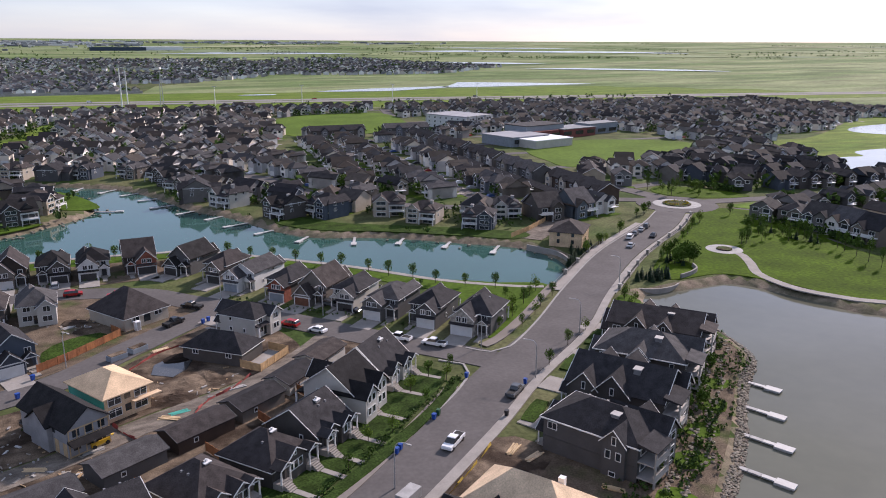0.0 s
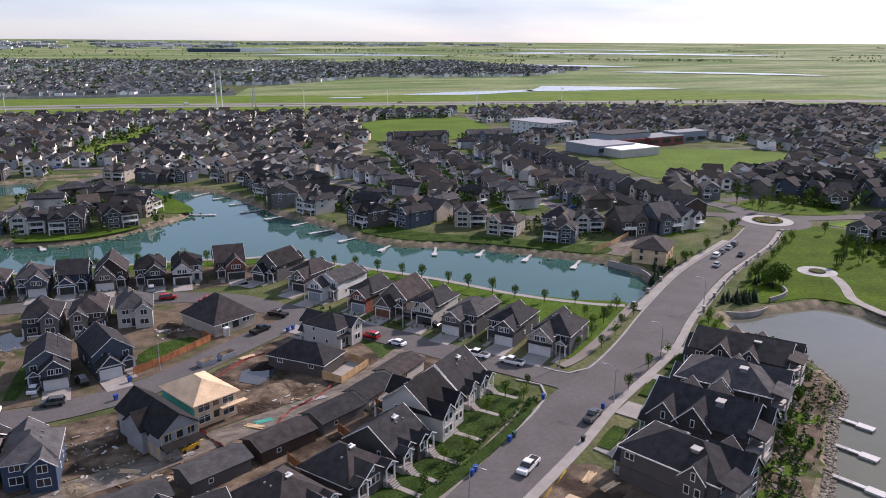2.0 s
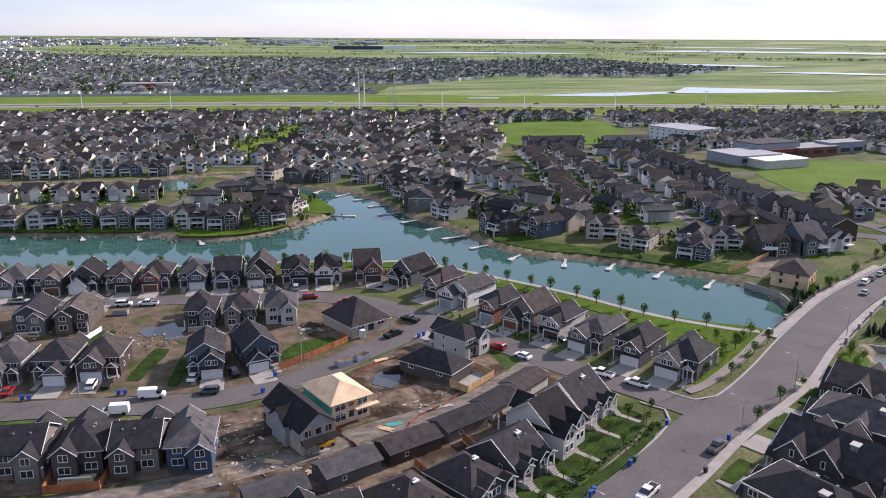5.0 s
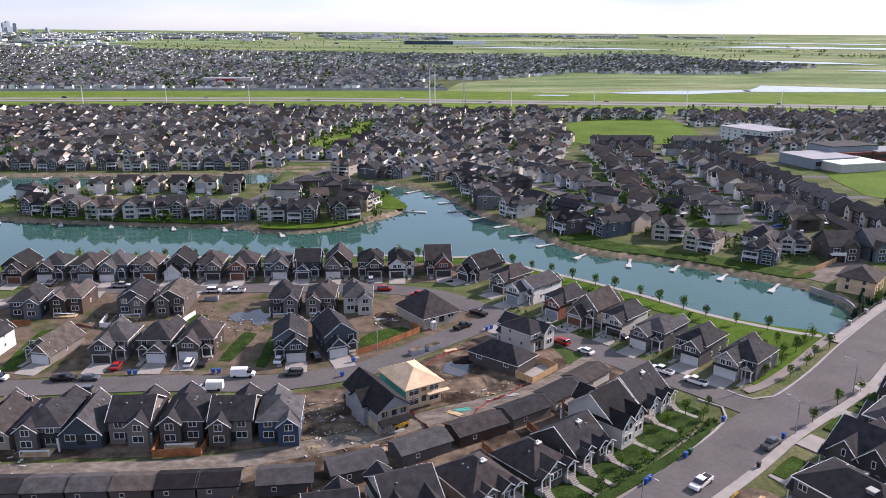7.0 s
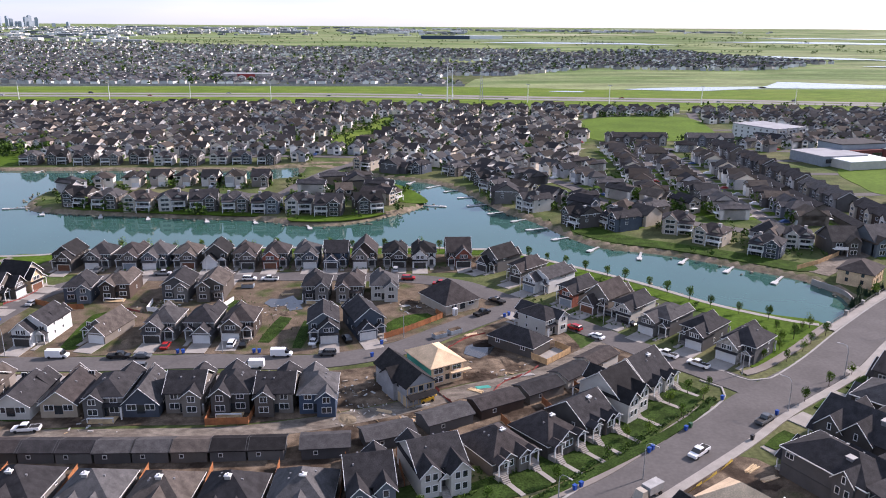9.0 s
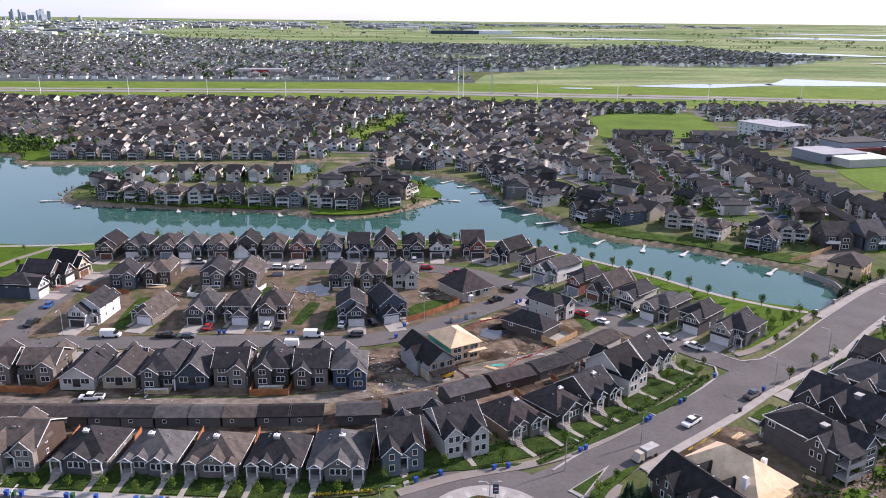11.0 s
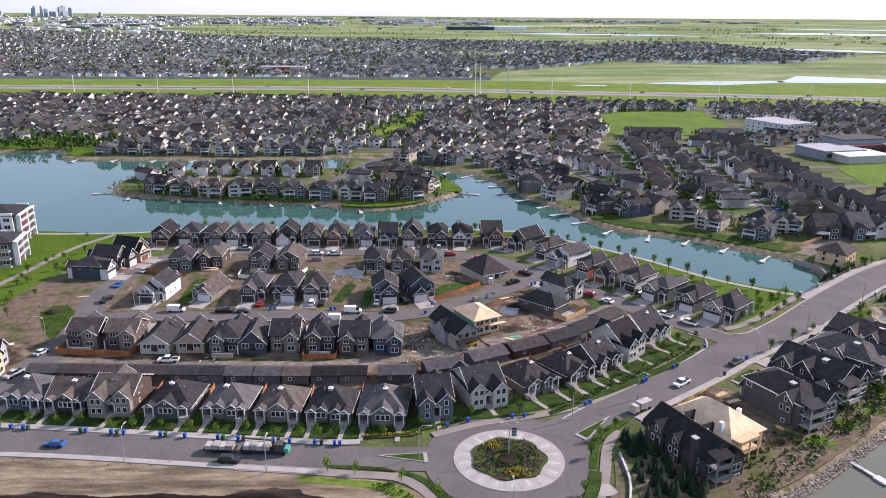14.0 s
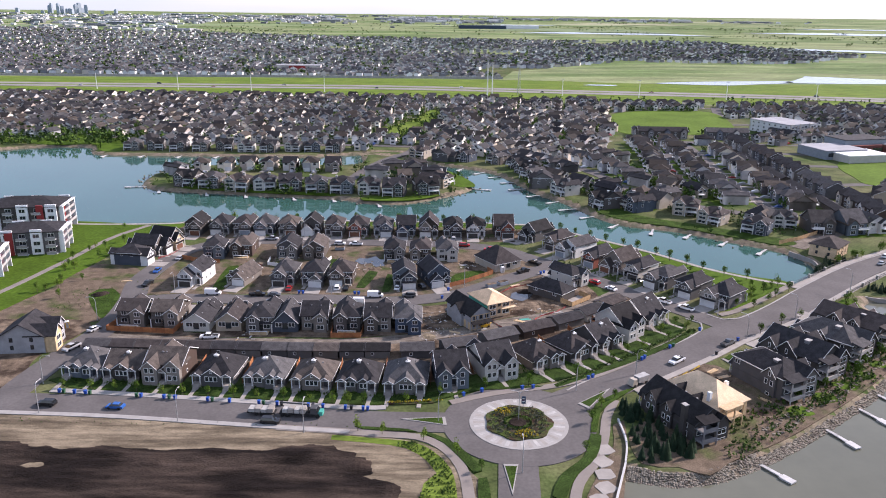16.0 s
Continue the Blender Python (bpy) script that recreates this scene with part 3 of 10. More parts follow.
for pts, where in SPLITTERS:
    setting("splitter_" + where, patch(pts, Z_ROAD + 0.16, 0.3, smooth=False), "kerb_concrete", "pale concrete splitter island", "kerb")
    mid = np.mean(pts, 0)
    setting("splitter_grass_" + where, patch([tuple(mid + 0.78 * (np.array(q) - mid)) for q in pts], Z_ROAD + 0.2, 0.2, smooth=False), "lawn", "small lawn on the splitter island", "lawn")

# ---- lawns, earth and shore ----
LAID = []


def field(name, ctrl, material, label, category="lawn", z=Z_GRASS, smooth=True):
    LAID.append(name)
    z += 0.0013 * len(LAID)
    return setting(name, patch(ctrl, z, 0.3, smooth), material, label, category)


field("earth_block", [(-106, 257), (-60, 259), (-16, 258), (4, 265), (24, 282), (38, 296), (28, 308), (18, 316), (-46, 319), (-92, 318), (-106, 300), (-108, 275)], "dirt_weedy", "bare building lots with weeds", "soil", Z_SOIL)
field("earth_yards", [(-102, 222), (-50, 221), (-22, 222), (2, 229), (22, 239), (42, 248), (56, 260), (46, 288), (36, 281), (22, 267), (8, 255), (-16, 247), (-100, 246)], "dirt", "rutted brown construction earth", "soil", Z_SOIL)
for k, pts in enumerate(([(-32, 266), (-29, 265.6), (-25.4, 284), (-29, 285.6)], [(-22, 262), (-19.6, 261.6), (-18.4, 280), (-21.4, 282)], [(-84, 262), (-80, 262), (-79, 286), (-85, 288)], [(-49, 292), (-44, 290), (-42, 299), (-46, 300)], [(-112, 234), (-109.6, 246), (-120, 262), (-126, 256)], [(-82, 224), (-74, 223.6), (-74, 228), (-82, 228.4)])):
    field("yard_grass_%d" % (k + 1), pts, "lawn", "strip of new grass between bare lots")
field("yards_lane", [(-104, 215.5), (-50, 214.5), (-22, 215), (1, 222.6), (20, 232.2), (40, 242.4), (53.4, 253.4), (64, 264), (74, 247), (62, 233), (46, 219), (30, 208), (14, 199), (-2, 192), (-14, 191), (-60, 194), (-104, 198)], "dirt", "small dark back yards with soil and patios", "soil", Z_SOIL)
field("earth_framed", [(53, 187), (60, 194.5), (76, 205.5), (83, 200), (88, 186), (84, 174), (74, 165), (68, 166), (56, 180)], "dirt", "churned earth round the unfinished house", "soil", Z_SOIL + 0.01)
field("earth_north", [(-114, 327), (-46, 329), (20, 327), (34, 330), (34, 345), (20, 352), (-46, 353), (-116, 350)], "dirt_weedy", "bare yards of lakeside homes", "soil", Z_SOIL)
field("earth_west", [(-147, 234), (-112, 232), (-115, 262), (-119, 284), (-139, 288), (-142, 262)], "dirt_weedy", "vacant earth lot with weeds and a soil heap", "soil", Z_SOIL)
field("earth_southwest", [(-175, 186), (-120, 184), (-118, 205), (-114, 230), (-145, 232), (-170, 220)], "dirt", "rutted earth round an unfinished house", "soil", Z_SOIL)
field("verge_south", [(-300, 178), (-160, 174.5), (-84, 170.0), (-40, 165.8), (-22, 164), (-4, 160), (6, 150), (10, 138), (9, 100), (-40, 100), (-300, 120)], "pale_earth", "pale graded earth beside the road", "soil", Z_SOIL)
SOIL = np.array([(-300, 161), (-160, 160), (-104, 158.5), (-63, 156), (-30, 157.5), (-20, 156), (-12, 150), (-7, 140), (-10, 110), (-60, 88), (-300, 88)], float)
tx, ty = np.meshgrid(np.arange(-300, 0, 1.3), np.arange(88, 166, 1.3))
rim = np.where(inside(SOIL, tx, ty), 1, -1) * away(SOIL, tx, ty)
lumps = np.array([[noise.noise((a * 0.05, b * 0.14, 1)) * 1.1 + noise.noise((a * 0.16, b * 0.4, 5)) * 0.55 + noise.noise((a * 0.5, b * 0.7, 9)) * 0.25 for a, b in zip(p, q)] for p, q in zip(tx, ty)])
ruts = 0.09 * np.sin((ty + 3.0 * np.sin(tx * 0.05)) * 3.1) * (lumps > -0.2)
berm = 0.9 * np.exp(-((rim - 3.2) / 2.0) ** 2) * (0.55 + 0.6 * lumps)
tz = np.clip((rim + 2.6 * lumps) * 0.22, -0.35, 0.25) + 0.08 + np.where(rim > 0, 0.3 * lumps + ruts + berm, 0)
n_r, n_c = tx.shape
ids = np.arange(n_r * n_c).reshape(n_r, n_c)
g = Geo()
g.v = np.stack([tx, ty, tz], -1).reshape(-1, 3).tolist()
g.f = np.stack([ids[:-1, :-1], ids[:-1, 1:], ids[1:, 1:], ids[1:, :-1]], -1).reshape(-1, 4).tolist()
setting("topsoil_field", g, "topsoil", "dark stripped topsoil with ruts and low ridges", "soil")
WEEDS = [(-26, 163.4), (-14, 162), (-6, 160.6), (-1.4, 156.6), (2.4, 150), (3.8, 140), (4, 118), (-8, 118), (-9, 134), (-4, 139), (-3.4, 144), (-0.6, 148), (-3, 153), (-8, 158), (-16, 160), (-26, 161.4)]
field("weeds_south", WEEDS, "verge", "tall bright weeds beside the path", "grass", Z_GRASS)
setting("path_south", ribbon([(-40, 166.6), (-24.6, 165.2), (-15, 164), (-5.4, 163), (0.6, 158.7), (4.8, 150.7), (6.3, 139.7), (6.4, 118)], 1.3, 1.3, Z_DRIVE, 0.3), "path_grey", "grey curved footpath round the roundabout", "path")
for k, pts in enumerate(([(-21, 167.4), (-8, 166.4), (-5.6, 165.2), (-19, 166.2)], [(-3.5, 165.2), (2, 161.8), (7, 155), (9.5, 149), (7.6, 148), (5.2, 153), (0.8, 160.4), (-3.4, 164.2)], [(8.6, 146), (10.4, 146.4), (11, 138), (10.6, 120), (8.4, 120), (8.2, 138)])):
    field("boulevard_%d" % (k + 1), pts, "lawn", "clipped boulevard lawn beside the roundabout", z=Z_WALK)
field("boulevard_3", [(-13, 178.4), (-2, 179.6), (0, 181), (-6, 180.2), (-14, 179.6)], "mulch_bed", "boulevard planting with yellow shrubs", "flower bed", Z_WALK + 0.03)
field("boulevard_4", [(1, 182.4), (9, 186.6), (20, 188), (27, 189.2), (28, 190), (18, 189), (6, 186.6)], "lawn", "boulevard lawn beside the sidewalk", z=Z_WALK + 0.03)
field("boulevard_5", [(31.5, 189.2), (40, 194.6), (58, 207), (75, 221.5), (82, 230), (80.5, 231), (72, 221.6), (56, 208.6), (40, 197), (31, 190.8)], "lawn", "boulevard lawn with shrubs along the avenue", z=Z_WALK + 0.035)
field("boulevard_6", [(40.4, 180.0), (47, 186.2), (53, 189.6), (50, 186.4), (44, 180.2), (41, 176), (38, 166), (36.6, 166), (38.6, 174)], "lawn", "boulevard lawn on the roundabout's outer edge", z=Z_WALK)
field("lawn_row", [(-104, 193), (-60, 189), (-14, 185), (-2, 186), (14, 193), (30, 202), (46, 213), (62, 228), (72, 240), (79, 236), (78, 229.5), (58, 212), (42, 199.2), (30, 192.6), (12, 187.6), (0, 182), (-12, 179), (-22, 178.6), (-53, 181.4), (-100, 186)], "lawn", "small front lawns of the lane homes")
field("lawn_corner", [(98, 247), (113, 259), (132, 276), (120, 284), (104, 292), (98, 268)], "lawn_bright", "corner lawn with young trees", z=Z_GRASS)
setting("path_corner", ribbon([(94, 243.4), (100, 246.4), (114, 258), (126, 269.4), (133, 275.6)], 1.2, 1.2, Z_WALK, 0.3), "path_grey", "grey footpath through the corner lawn", "path")
field("lawn_lakefront", [(-128, 351), (-108, 356), (0, 357.5), (31, 354.5), (45, 352), (66, 334), (87, 313), (104, 293), (120, 280), (127, 275), (118, 272), (100, 286), (84, 306), (62, 328), (42, 344), (28, 349), (-104, 350), (-126, 347)], "lawn_bright", "lakefront lawn strip")
setting("path_lakefront", ribbon([(-190, 349), (-163, 347.5), (-128, 350.5), (-108, 357.6), (0, 359), (31, 356), (45, 353.6), (67, 334.6), (88, 314), (105, 293.4), (121, 280.2), (130, 275.4)], 1.0, 1.0, Z_DRIVE, 0.3), "concrete", "pale lakeside promenade", "path")
field("slope_west", [(-172, 200), (-158, 218), (-148, 240), (-140, 282), (-134, 318), (-122, 347), (-140, 350), (-147, 330), (-150, 290), (-160, 240), (-180, 208)], "lawn_bright", "mown green slope below the path")
field("lawn_west", [(-158, 220), (-152, 240), (-149, 290), (-147, 330), (-146, 348), (-200, 348), (-240, 300), (-240, 220)], "lawn_bright", "lawns round the apartment blocks")
setting("path_west", ribbon([(-178, 215), (-161, 246), (-152, 290), (-147, 325), (-138, 347)], 1.3, 1.3, Z_DRIVE, 0.3), "path_grey", "grey footpath on the green slope", "path")
field("park", [(168, 266), (186, 264.6), (195.6, 250), (200, 235), (207.4, 225.6), (244, 200), (262, 220), (248, 258), (252, 285), (258, 310), (262, 330), (244, 338), (218, 316), (190, 294), (170, 277)], "lawn_park", "wide mown park lawn")
setting("path_park", ribbon([(205, 286), (207.5, 280), (203, 271), (196, 261), (194.4, 252.6), (194.8, 245), (199, 236), (207, 227), (238, 206)], 1.5, 1.5, Z_DRIVE, 0.3), "concrete", "pale winding park path", "path")
setting("plaza_park", Geo().disc(207, 286, 0, Z_DRIVE + 0.01, 6.0, 32), "concrete_old", "round paved seating plaza", "path")
field("plaza_bed", [(207 + 2.6 * math.cos(a), 286 + 2.6 * math.sin(a)) for a in np.arange(12) * math.pi / 6], "mulch_bed", "round bed in the plaza", "flower bed", Z_DRIVE + 0.3)
field("garden_lots", [(46, 153), (54, 151.6), (60, 148.6), (66, 153.6), (83, 164), (100, 177), (117, 191), (133, 206), (145, 217), (149, 232), (151, 244), (140, 241), (118, 223), (98, 207), (74, 189), (54, 174), (46, 166)], "dirt_weedy", "bare and planted lakeside gardens", "soil", Z_SOIL)
for k, (x, y, r) in enumerate(((112, 192.5, 3.6), (120, 199, 3.4), (128, 206.5, 3.2), (103, 185.5, 3.6), (93, 178, 3.4))):
    field("garden_lawn_%d" % (k + 1), [(x + r * math.cos(a) * (1 + 0.2 * math.sin(3 * a + k)), y + r * 0.8 * math.sin(a)) for a in np.arange(10) * math.pi / 5], "lawn_bright", "small bright terrace lawn", z=Z_GRASS)
field("lawn_bridge_east", [(144, 260), (147.4, 261), (147, 254), (143, 250), (138, 249), (135, 250)], "lawn_bright", "lawn corner beside the causeway")
field("strip_east_1", [(103, 225.5), (110, 231), (111.5, 229), (104.5, 223.5)], "lawn", "boulevard strip of the avenue", z=Z_WALK + 0.02)
field("strip_east_2", [(116, 235.4), (124, 241.4), (125.5, 239.6), (117.5, 233.5)], "lawn", "boulevard strip of the avenue", z=Z_WALK + 0.02)
field("strip_east_3", [(84, 209), (91, 215), (92.5, 213), (85.5, 207)], "lawn", "boulevard strip of the avenue", z=Z_WALK + 0.02)

# east side of the roundabout
setting("path_roundabout", ribbon([(27, 132), (30.5, 145), (36, 154), (39.6, 164), (42.2, 174), (46, 182.6)], 1.2, 1.2, Z_DRIVE + 0.006, 0.3), "path_grey", "grey footpath past the pond home", "path")
field("boulevard_7", [(24, 140), (27, 148), (33.5, 155.6), (36.6, 165.4), (39, 164.6), (36, 155), (30, 147), (26, 138)], "lawn", "curved boulevard lawn of the roundabout", z=Z_WALK)
field("earth_pond", [(31, 138), (36, 150), (41, 160), (43, 170), (46, 172), (44, 158), (41.6, 150), (38, 138)], "dirt_weedy", "bare earth beside the footpath", "soil", Z_SOIL)
setting("stone_wall_pond", ribbon([(44.6, 172), (44.4, 162), (42.6, 154), (40.6, 148), (37, 138)], 0.22, 0.22, 0.75, 2.6, 1.5), "dock_white", "low white retaining wall by the pond", "wall")

for k, (x, y, a) in enumerate(((38.6, 158.4, 20), (37.2, 153.4, 35), (36.8, 148.4, 10), (36.0, 143.4, 30), (34.0, 139.0, 15))):
    c, s_ = math.cos(radians(a)), math.sin(radians(a))
    field("slab_path_%d" % (k + 1), [(x + c * p - s_ * q, y + s_ * p + c * q) for p, q in ((-2.2, -1.8), (0.2, -2.2), (2.0, -1.5), (1.9, 1.6), (-0.2, 2.1), (-2.0, 1.5))], "concrete", "pale curved garden slab", "path", Z_DRIVE)

# far side of the avenue and the second roundabout
RB2 = (243, 351)
setting("roundabout_far_road", Geo().disc(*RB2, Z_ROAD - 0.3, Z_ROAD + 0.02, 17, 48), "asphalt", "grey asphalt ring of the far roundabout", "road")
setting("roundabout_far_apron", Geo().disc(*RB2, 0, Z_ROAD + 0.1, 10, 48), "concrete_old", "pale concrete apron of the far roundabout", "pavement")
setting("roundabout_far_bed", Geo().disc(*RB2, 0, Z_ROAD + 0.4, 6, 32), "mulch_bed", "planted centre of the far roundabout", "flower bed")
street("road_far_east", [(258, 350), (284, 346), (310, 341), (340, 339), (400, 338), (520, 345)], 8, "grey asphalt road east of the far roundabout", kerbs=False)
street("road_far_north", [(246, 366), (242, 392), (228, 420), (215, 470), (215, 540), (232, 640), (262, 740), (290, 840)], 9, "grey asphalt road through the far houses", kerbs=False)
street("road_far_shore", [(236, 364), (215, 372), (178, 366), (160, 378), (130, 400), (105, 440), (95, 480), (70, 520), (20, 560), (-60, 575), (-150, 572), (-260, 600)], 8, "grey asphalt street behind lakeside homes", kerbs=False)
street("road_causeway", [(-20, 572), (-26, 547), (-39, 521), (-49, 490), (-55, 462), (-58, 453)], 7, "grey street out to the peninsula", kerbs=False)
street("road_peninsula", [(-56, 457), (-90, 455), (-150, 460)], 7, "grey street along the peninsula", kerbs=False)
field("park_far", [(257, 361), (276, 352), (286, 352), (286, 360), (278, 376), (264, 388), (252, 378)], "lawn_park", "planted green strip behind the far roundabout")
field("park_fringe", [(262, 340), (284, 339), (284, 334), (268, 328)], "verge", "green fringe by the far road")
for k, pts in enumerate(([(78, 384), (90, 366), (112, 354), (134, 338), (150, 326), (158, 332), (142, 346), (118, 362), (98, 376), (86, 396)],
                         [(18, 440), (6, 476), (-8, 488), (-2, 470), (4, 440)], [(-44, 402), (-20, 402), (-2, 416), (-20, 412), (-42, 410)],
                         [(-150, 426), (-100, 416), (-60, 411), (-60, 416), (-100, 422), (-150, 431)],
                         [(-290, 562), (-262, 566), (-244, 540), (-230, 545), (-240, 600), (-300, 610), (-340, 580)])):
    field("shore_lawn_%d" % (k + 1), pts, "lawn_bright" if k else "lawn", "lawn sloping to the lake")
field("sports_field", [(163, 766), (210, 806), (264, 806), (272, 760), (246, 655), (210, 646), (150, 652)], "sports_field", "large mown sports field")
field("school_field", [(262, 452), (336, 458), (392, 508), (360, 545), (300, 552), (268, 520), (258, 480)], "sports_field", "mown school field")
field("green_link", [(-60, 640), (-40, 600), (-22, 640), (-8, 720), (0, 790), (-16, 790), (-30, 720)], "verge", "green link between back yards")

field("wetland", [(428, 472), (446, 500), (490, 500), (553, 530), (664, 590), (760, 590), (760, 420), (520, 330), (420, 350), (384, 380), (402, 400), (425, 436)], "verge", "rough green wetland park beyond the homes", "grass")
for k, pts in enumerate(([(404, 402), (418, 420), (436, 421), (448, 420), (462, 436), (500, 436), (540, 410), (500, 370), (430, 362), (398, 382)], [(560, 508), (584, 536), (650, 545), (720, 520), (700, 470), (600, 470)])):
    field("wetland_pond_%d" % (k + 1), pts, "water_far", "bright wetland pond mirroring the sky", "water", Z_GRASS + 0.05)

# ---- the highway corridor and the distance ----
field("highway_verge", [(-1300, 905), (-520, 905), (-255, 903), (-60, 911), (137, 897), (320, 866), (480, 850), (1100, 760), (1500, 700), (1560, 960), (1000, 1060), (640, 1130), (300, 1120), (110, 1155), (-240, 1150), (-640, 1126), (-1300, 1130)], "verge", "wide grass corridor of the highway", "grass", 0.02)
for name, ctrl, wide in (("highway_north", [(-1500, 1040), (-582, 1031), (-289, 1036), (-67, 1038), (151, 1006), (357, 980), (527, 948), (1400, 790)], 20),
                         ("highway_south", [(-1500, 1004), (-582, 1000), (-289, 1004), (-67, 1006), (151, 978), (357, 952), (527, 921), (1400, 768)], 20)):
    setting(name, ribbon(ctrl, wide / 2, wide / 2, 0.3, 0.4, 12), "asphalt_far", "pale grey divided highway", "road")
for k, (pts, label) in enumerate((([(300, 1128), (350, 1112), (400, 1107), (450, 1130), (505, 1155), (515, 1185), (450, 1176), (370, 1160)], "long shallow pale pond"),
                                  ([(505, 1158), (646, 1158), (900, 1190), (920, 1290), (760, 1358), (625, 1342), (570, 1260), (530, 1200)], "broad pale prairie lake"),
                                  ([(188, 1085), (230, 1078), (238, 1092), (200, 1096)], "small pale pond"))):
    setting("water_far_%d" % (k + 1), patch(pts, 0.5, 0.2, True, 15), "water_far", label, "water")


def far_patch(name, u0, u1, r, depth, material, label, category, ragged=0.15):
    """A long flat patch far off, by its bearings (degrees right of +y) and distance."""
    pts = []
    for k in range(25):
        u = u0 + (u1 - u0) * k / 24
        pts.append((u, r + depth * ragged * noise.noise((u * 0.7, r * 0.01, 1))))
    for k in range(24, -1, -1):
        u = u0 + (u1 - u0) * k / 24
        swell = min(1, 4 * min(k, 24 - k) / 24 + 0.1)
        pts.append((u, r + depth * swell * (1 + ragged * noise.noise((u * 0.9, r * 0.01, 5)))))
    n = len(pts)
    g = Geo()
    xyz = [(q * math.sin(radians(u)), 100 + q * math.cos(radians(u)), float(far_rise(q)) + 1.2) for u, q in pts]
    g.add(xyz, [(k, k + 1, n - 2 - k, n - 1 - k) for k in range(24)])
    return setting(name, g, material, label, category)


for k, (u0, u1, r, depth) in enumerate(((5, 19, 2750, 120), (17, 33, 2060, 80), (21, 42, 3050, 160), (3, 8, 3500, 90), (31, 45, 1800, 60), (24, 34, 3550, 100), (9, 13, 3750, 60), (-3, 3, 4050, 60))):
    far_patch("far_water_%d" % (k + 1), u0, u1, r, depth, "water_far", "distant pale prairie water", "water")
# crop greens paled and dulled: distance haze painted into the palette
mat("crop_hazy", [(0.15, 0.20, 0.075), (0.19, 0.23, 0.095), (0.12, 0.165, 0.065), (0.24, 0.245, 0.13)], 0.95, 60, 0.12)
random.seed(11)
for k in range(46):
    u = random.uniform(-42, 55)
    r = random.uniform(2300, 4500)
    if u < 12 and r < 2900:
        continue
    far_patch("far_field_%d" % (k + 1), u, u + random.uniform(4, 14), r, random.uniform(60, 260), "crop_hazy", "distant prairie field", "field", 0.3)


# ---- houses ----
SHARED = {}


def window_meshes(w, h, trim):
    key = (round(w, 2), round(h, 2), trim)
    if key not in SHARED:
        f, t = Geo(), 0.11
        f.box(-w / 2, w / 2, -0.09, 0.02, h - t, h).box(-w / 2, w / 2, -0.11, 0.02, 0, t)
        f.box(-w / 2, -w / 2 + t, -0.09, 0.02, t, h - t).box(w / 2 - t, w / 2, -0.09, 0.02, t, h - t)
        if w > 1.2:
            f.box(-0.05, 0.05, -0.08, 0.02, t, h - t)
        if h > 1.5:
            f.box(-w / 2 + t, w / 2 - t, -0.07, 0.02, h * 0.68, h * 0.68 + 0.07)
        SHARED[key] = (f.mesh("frame", trim), Geo().box(-w / 2 + t, w / 2 - t, -0.04, 0.0, t, h - t).mesh("pane", "glass"))
    return SHARED[key]


def glazed_mesh(w, h, trim):
    """A far window: frame and glass in one mesh."""
    key = ("glazed", round(w, 2), round(h, 2), trim)
    if key not in SHARED:
        t = 0.12
        xs = [-w / 2, -w / 2 + t, -0.05, 0.05, w / 2 - t, w / 2] if w > 1.2 else [-w / 2, -w / 2 + t, w / 2 - t, w / 2]
        zs, n = [0, t, h - t, h], len(xs)
        front = [(a, -0.09, z) for z in zs for a in xs]
        g, glass = Geo().add(front + [(a, 0.02, z) for z in (0, h) for a in (xs[0], xs[-1])], []), []
        for j in range(3):
            for i in range(n - 1):
                q = (j * n + i, j * n + i + 1, (j + 1) * n + i + 1, (j + 1) * n + i)
                if j == 1 and i % 2:
                    m = len(g.v)
                    g.v += [(g.v[k][0], -0.03, g.v[k][2]) for k in q]
                    g.f += [(q[k], q[(k + 1) % 4], m + (k + 1) % 4, m + k) for k in range(4)]
                    glass.append(len(g.f))
                    g.f.append((m, m + 1, m + 2, m + 3))
                else:
                    g.f.append(q)
        m = len(front)
        for p, q, r, u in ((0, n - 1, m + 1, m), (n - 1, 4 * n - 1, m + 3, m + 1), (4 * n - 1, 3 * n, m + 2, m + 3), (3 * n, 0, m, m + 2)):
            g.f.append((q, p, u, r))
        me = g.mesh("window", trim)
        me.materials.append(MATS["glass"])
        for k in glass:
            me.polygons[k].material_index = 1
        SHARED[key] = me
    return SHARED[key]


def window(house_ob, x, y, z, turn, w, h, trim="trim_white", pane=True):
    pane = pane and house_ob.matrix_basis.translation.y < 258
    fm, pm = window_meshes(w, h, trim)
    if not pane:
        return part("window", glazed_mesh(w, h, trim), None, house_ob, m=pose(x, y, z, 0, 0, turn))
    ob = part("window", fm, None, house_ob, m=pose(x, y, z, 0, 0, turn))
    if pane:
        part("pane", pm, None, ob, "dark reflecting glass")
    return ob


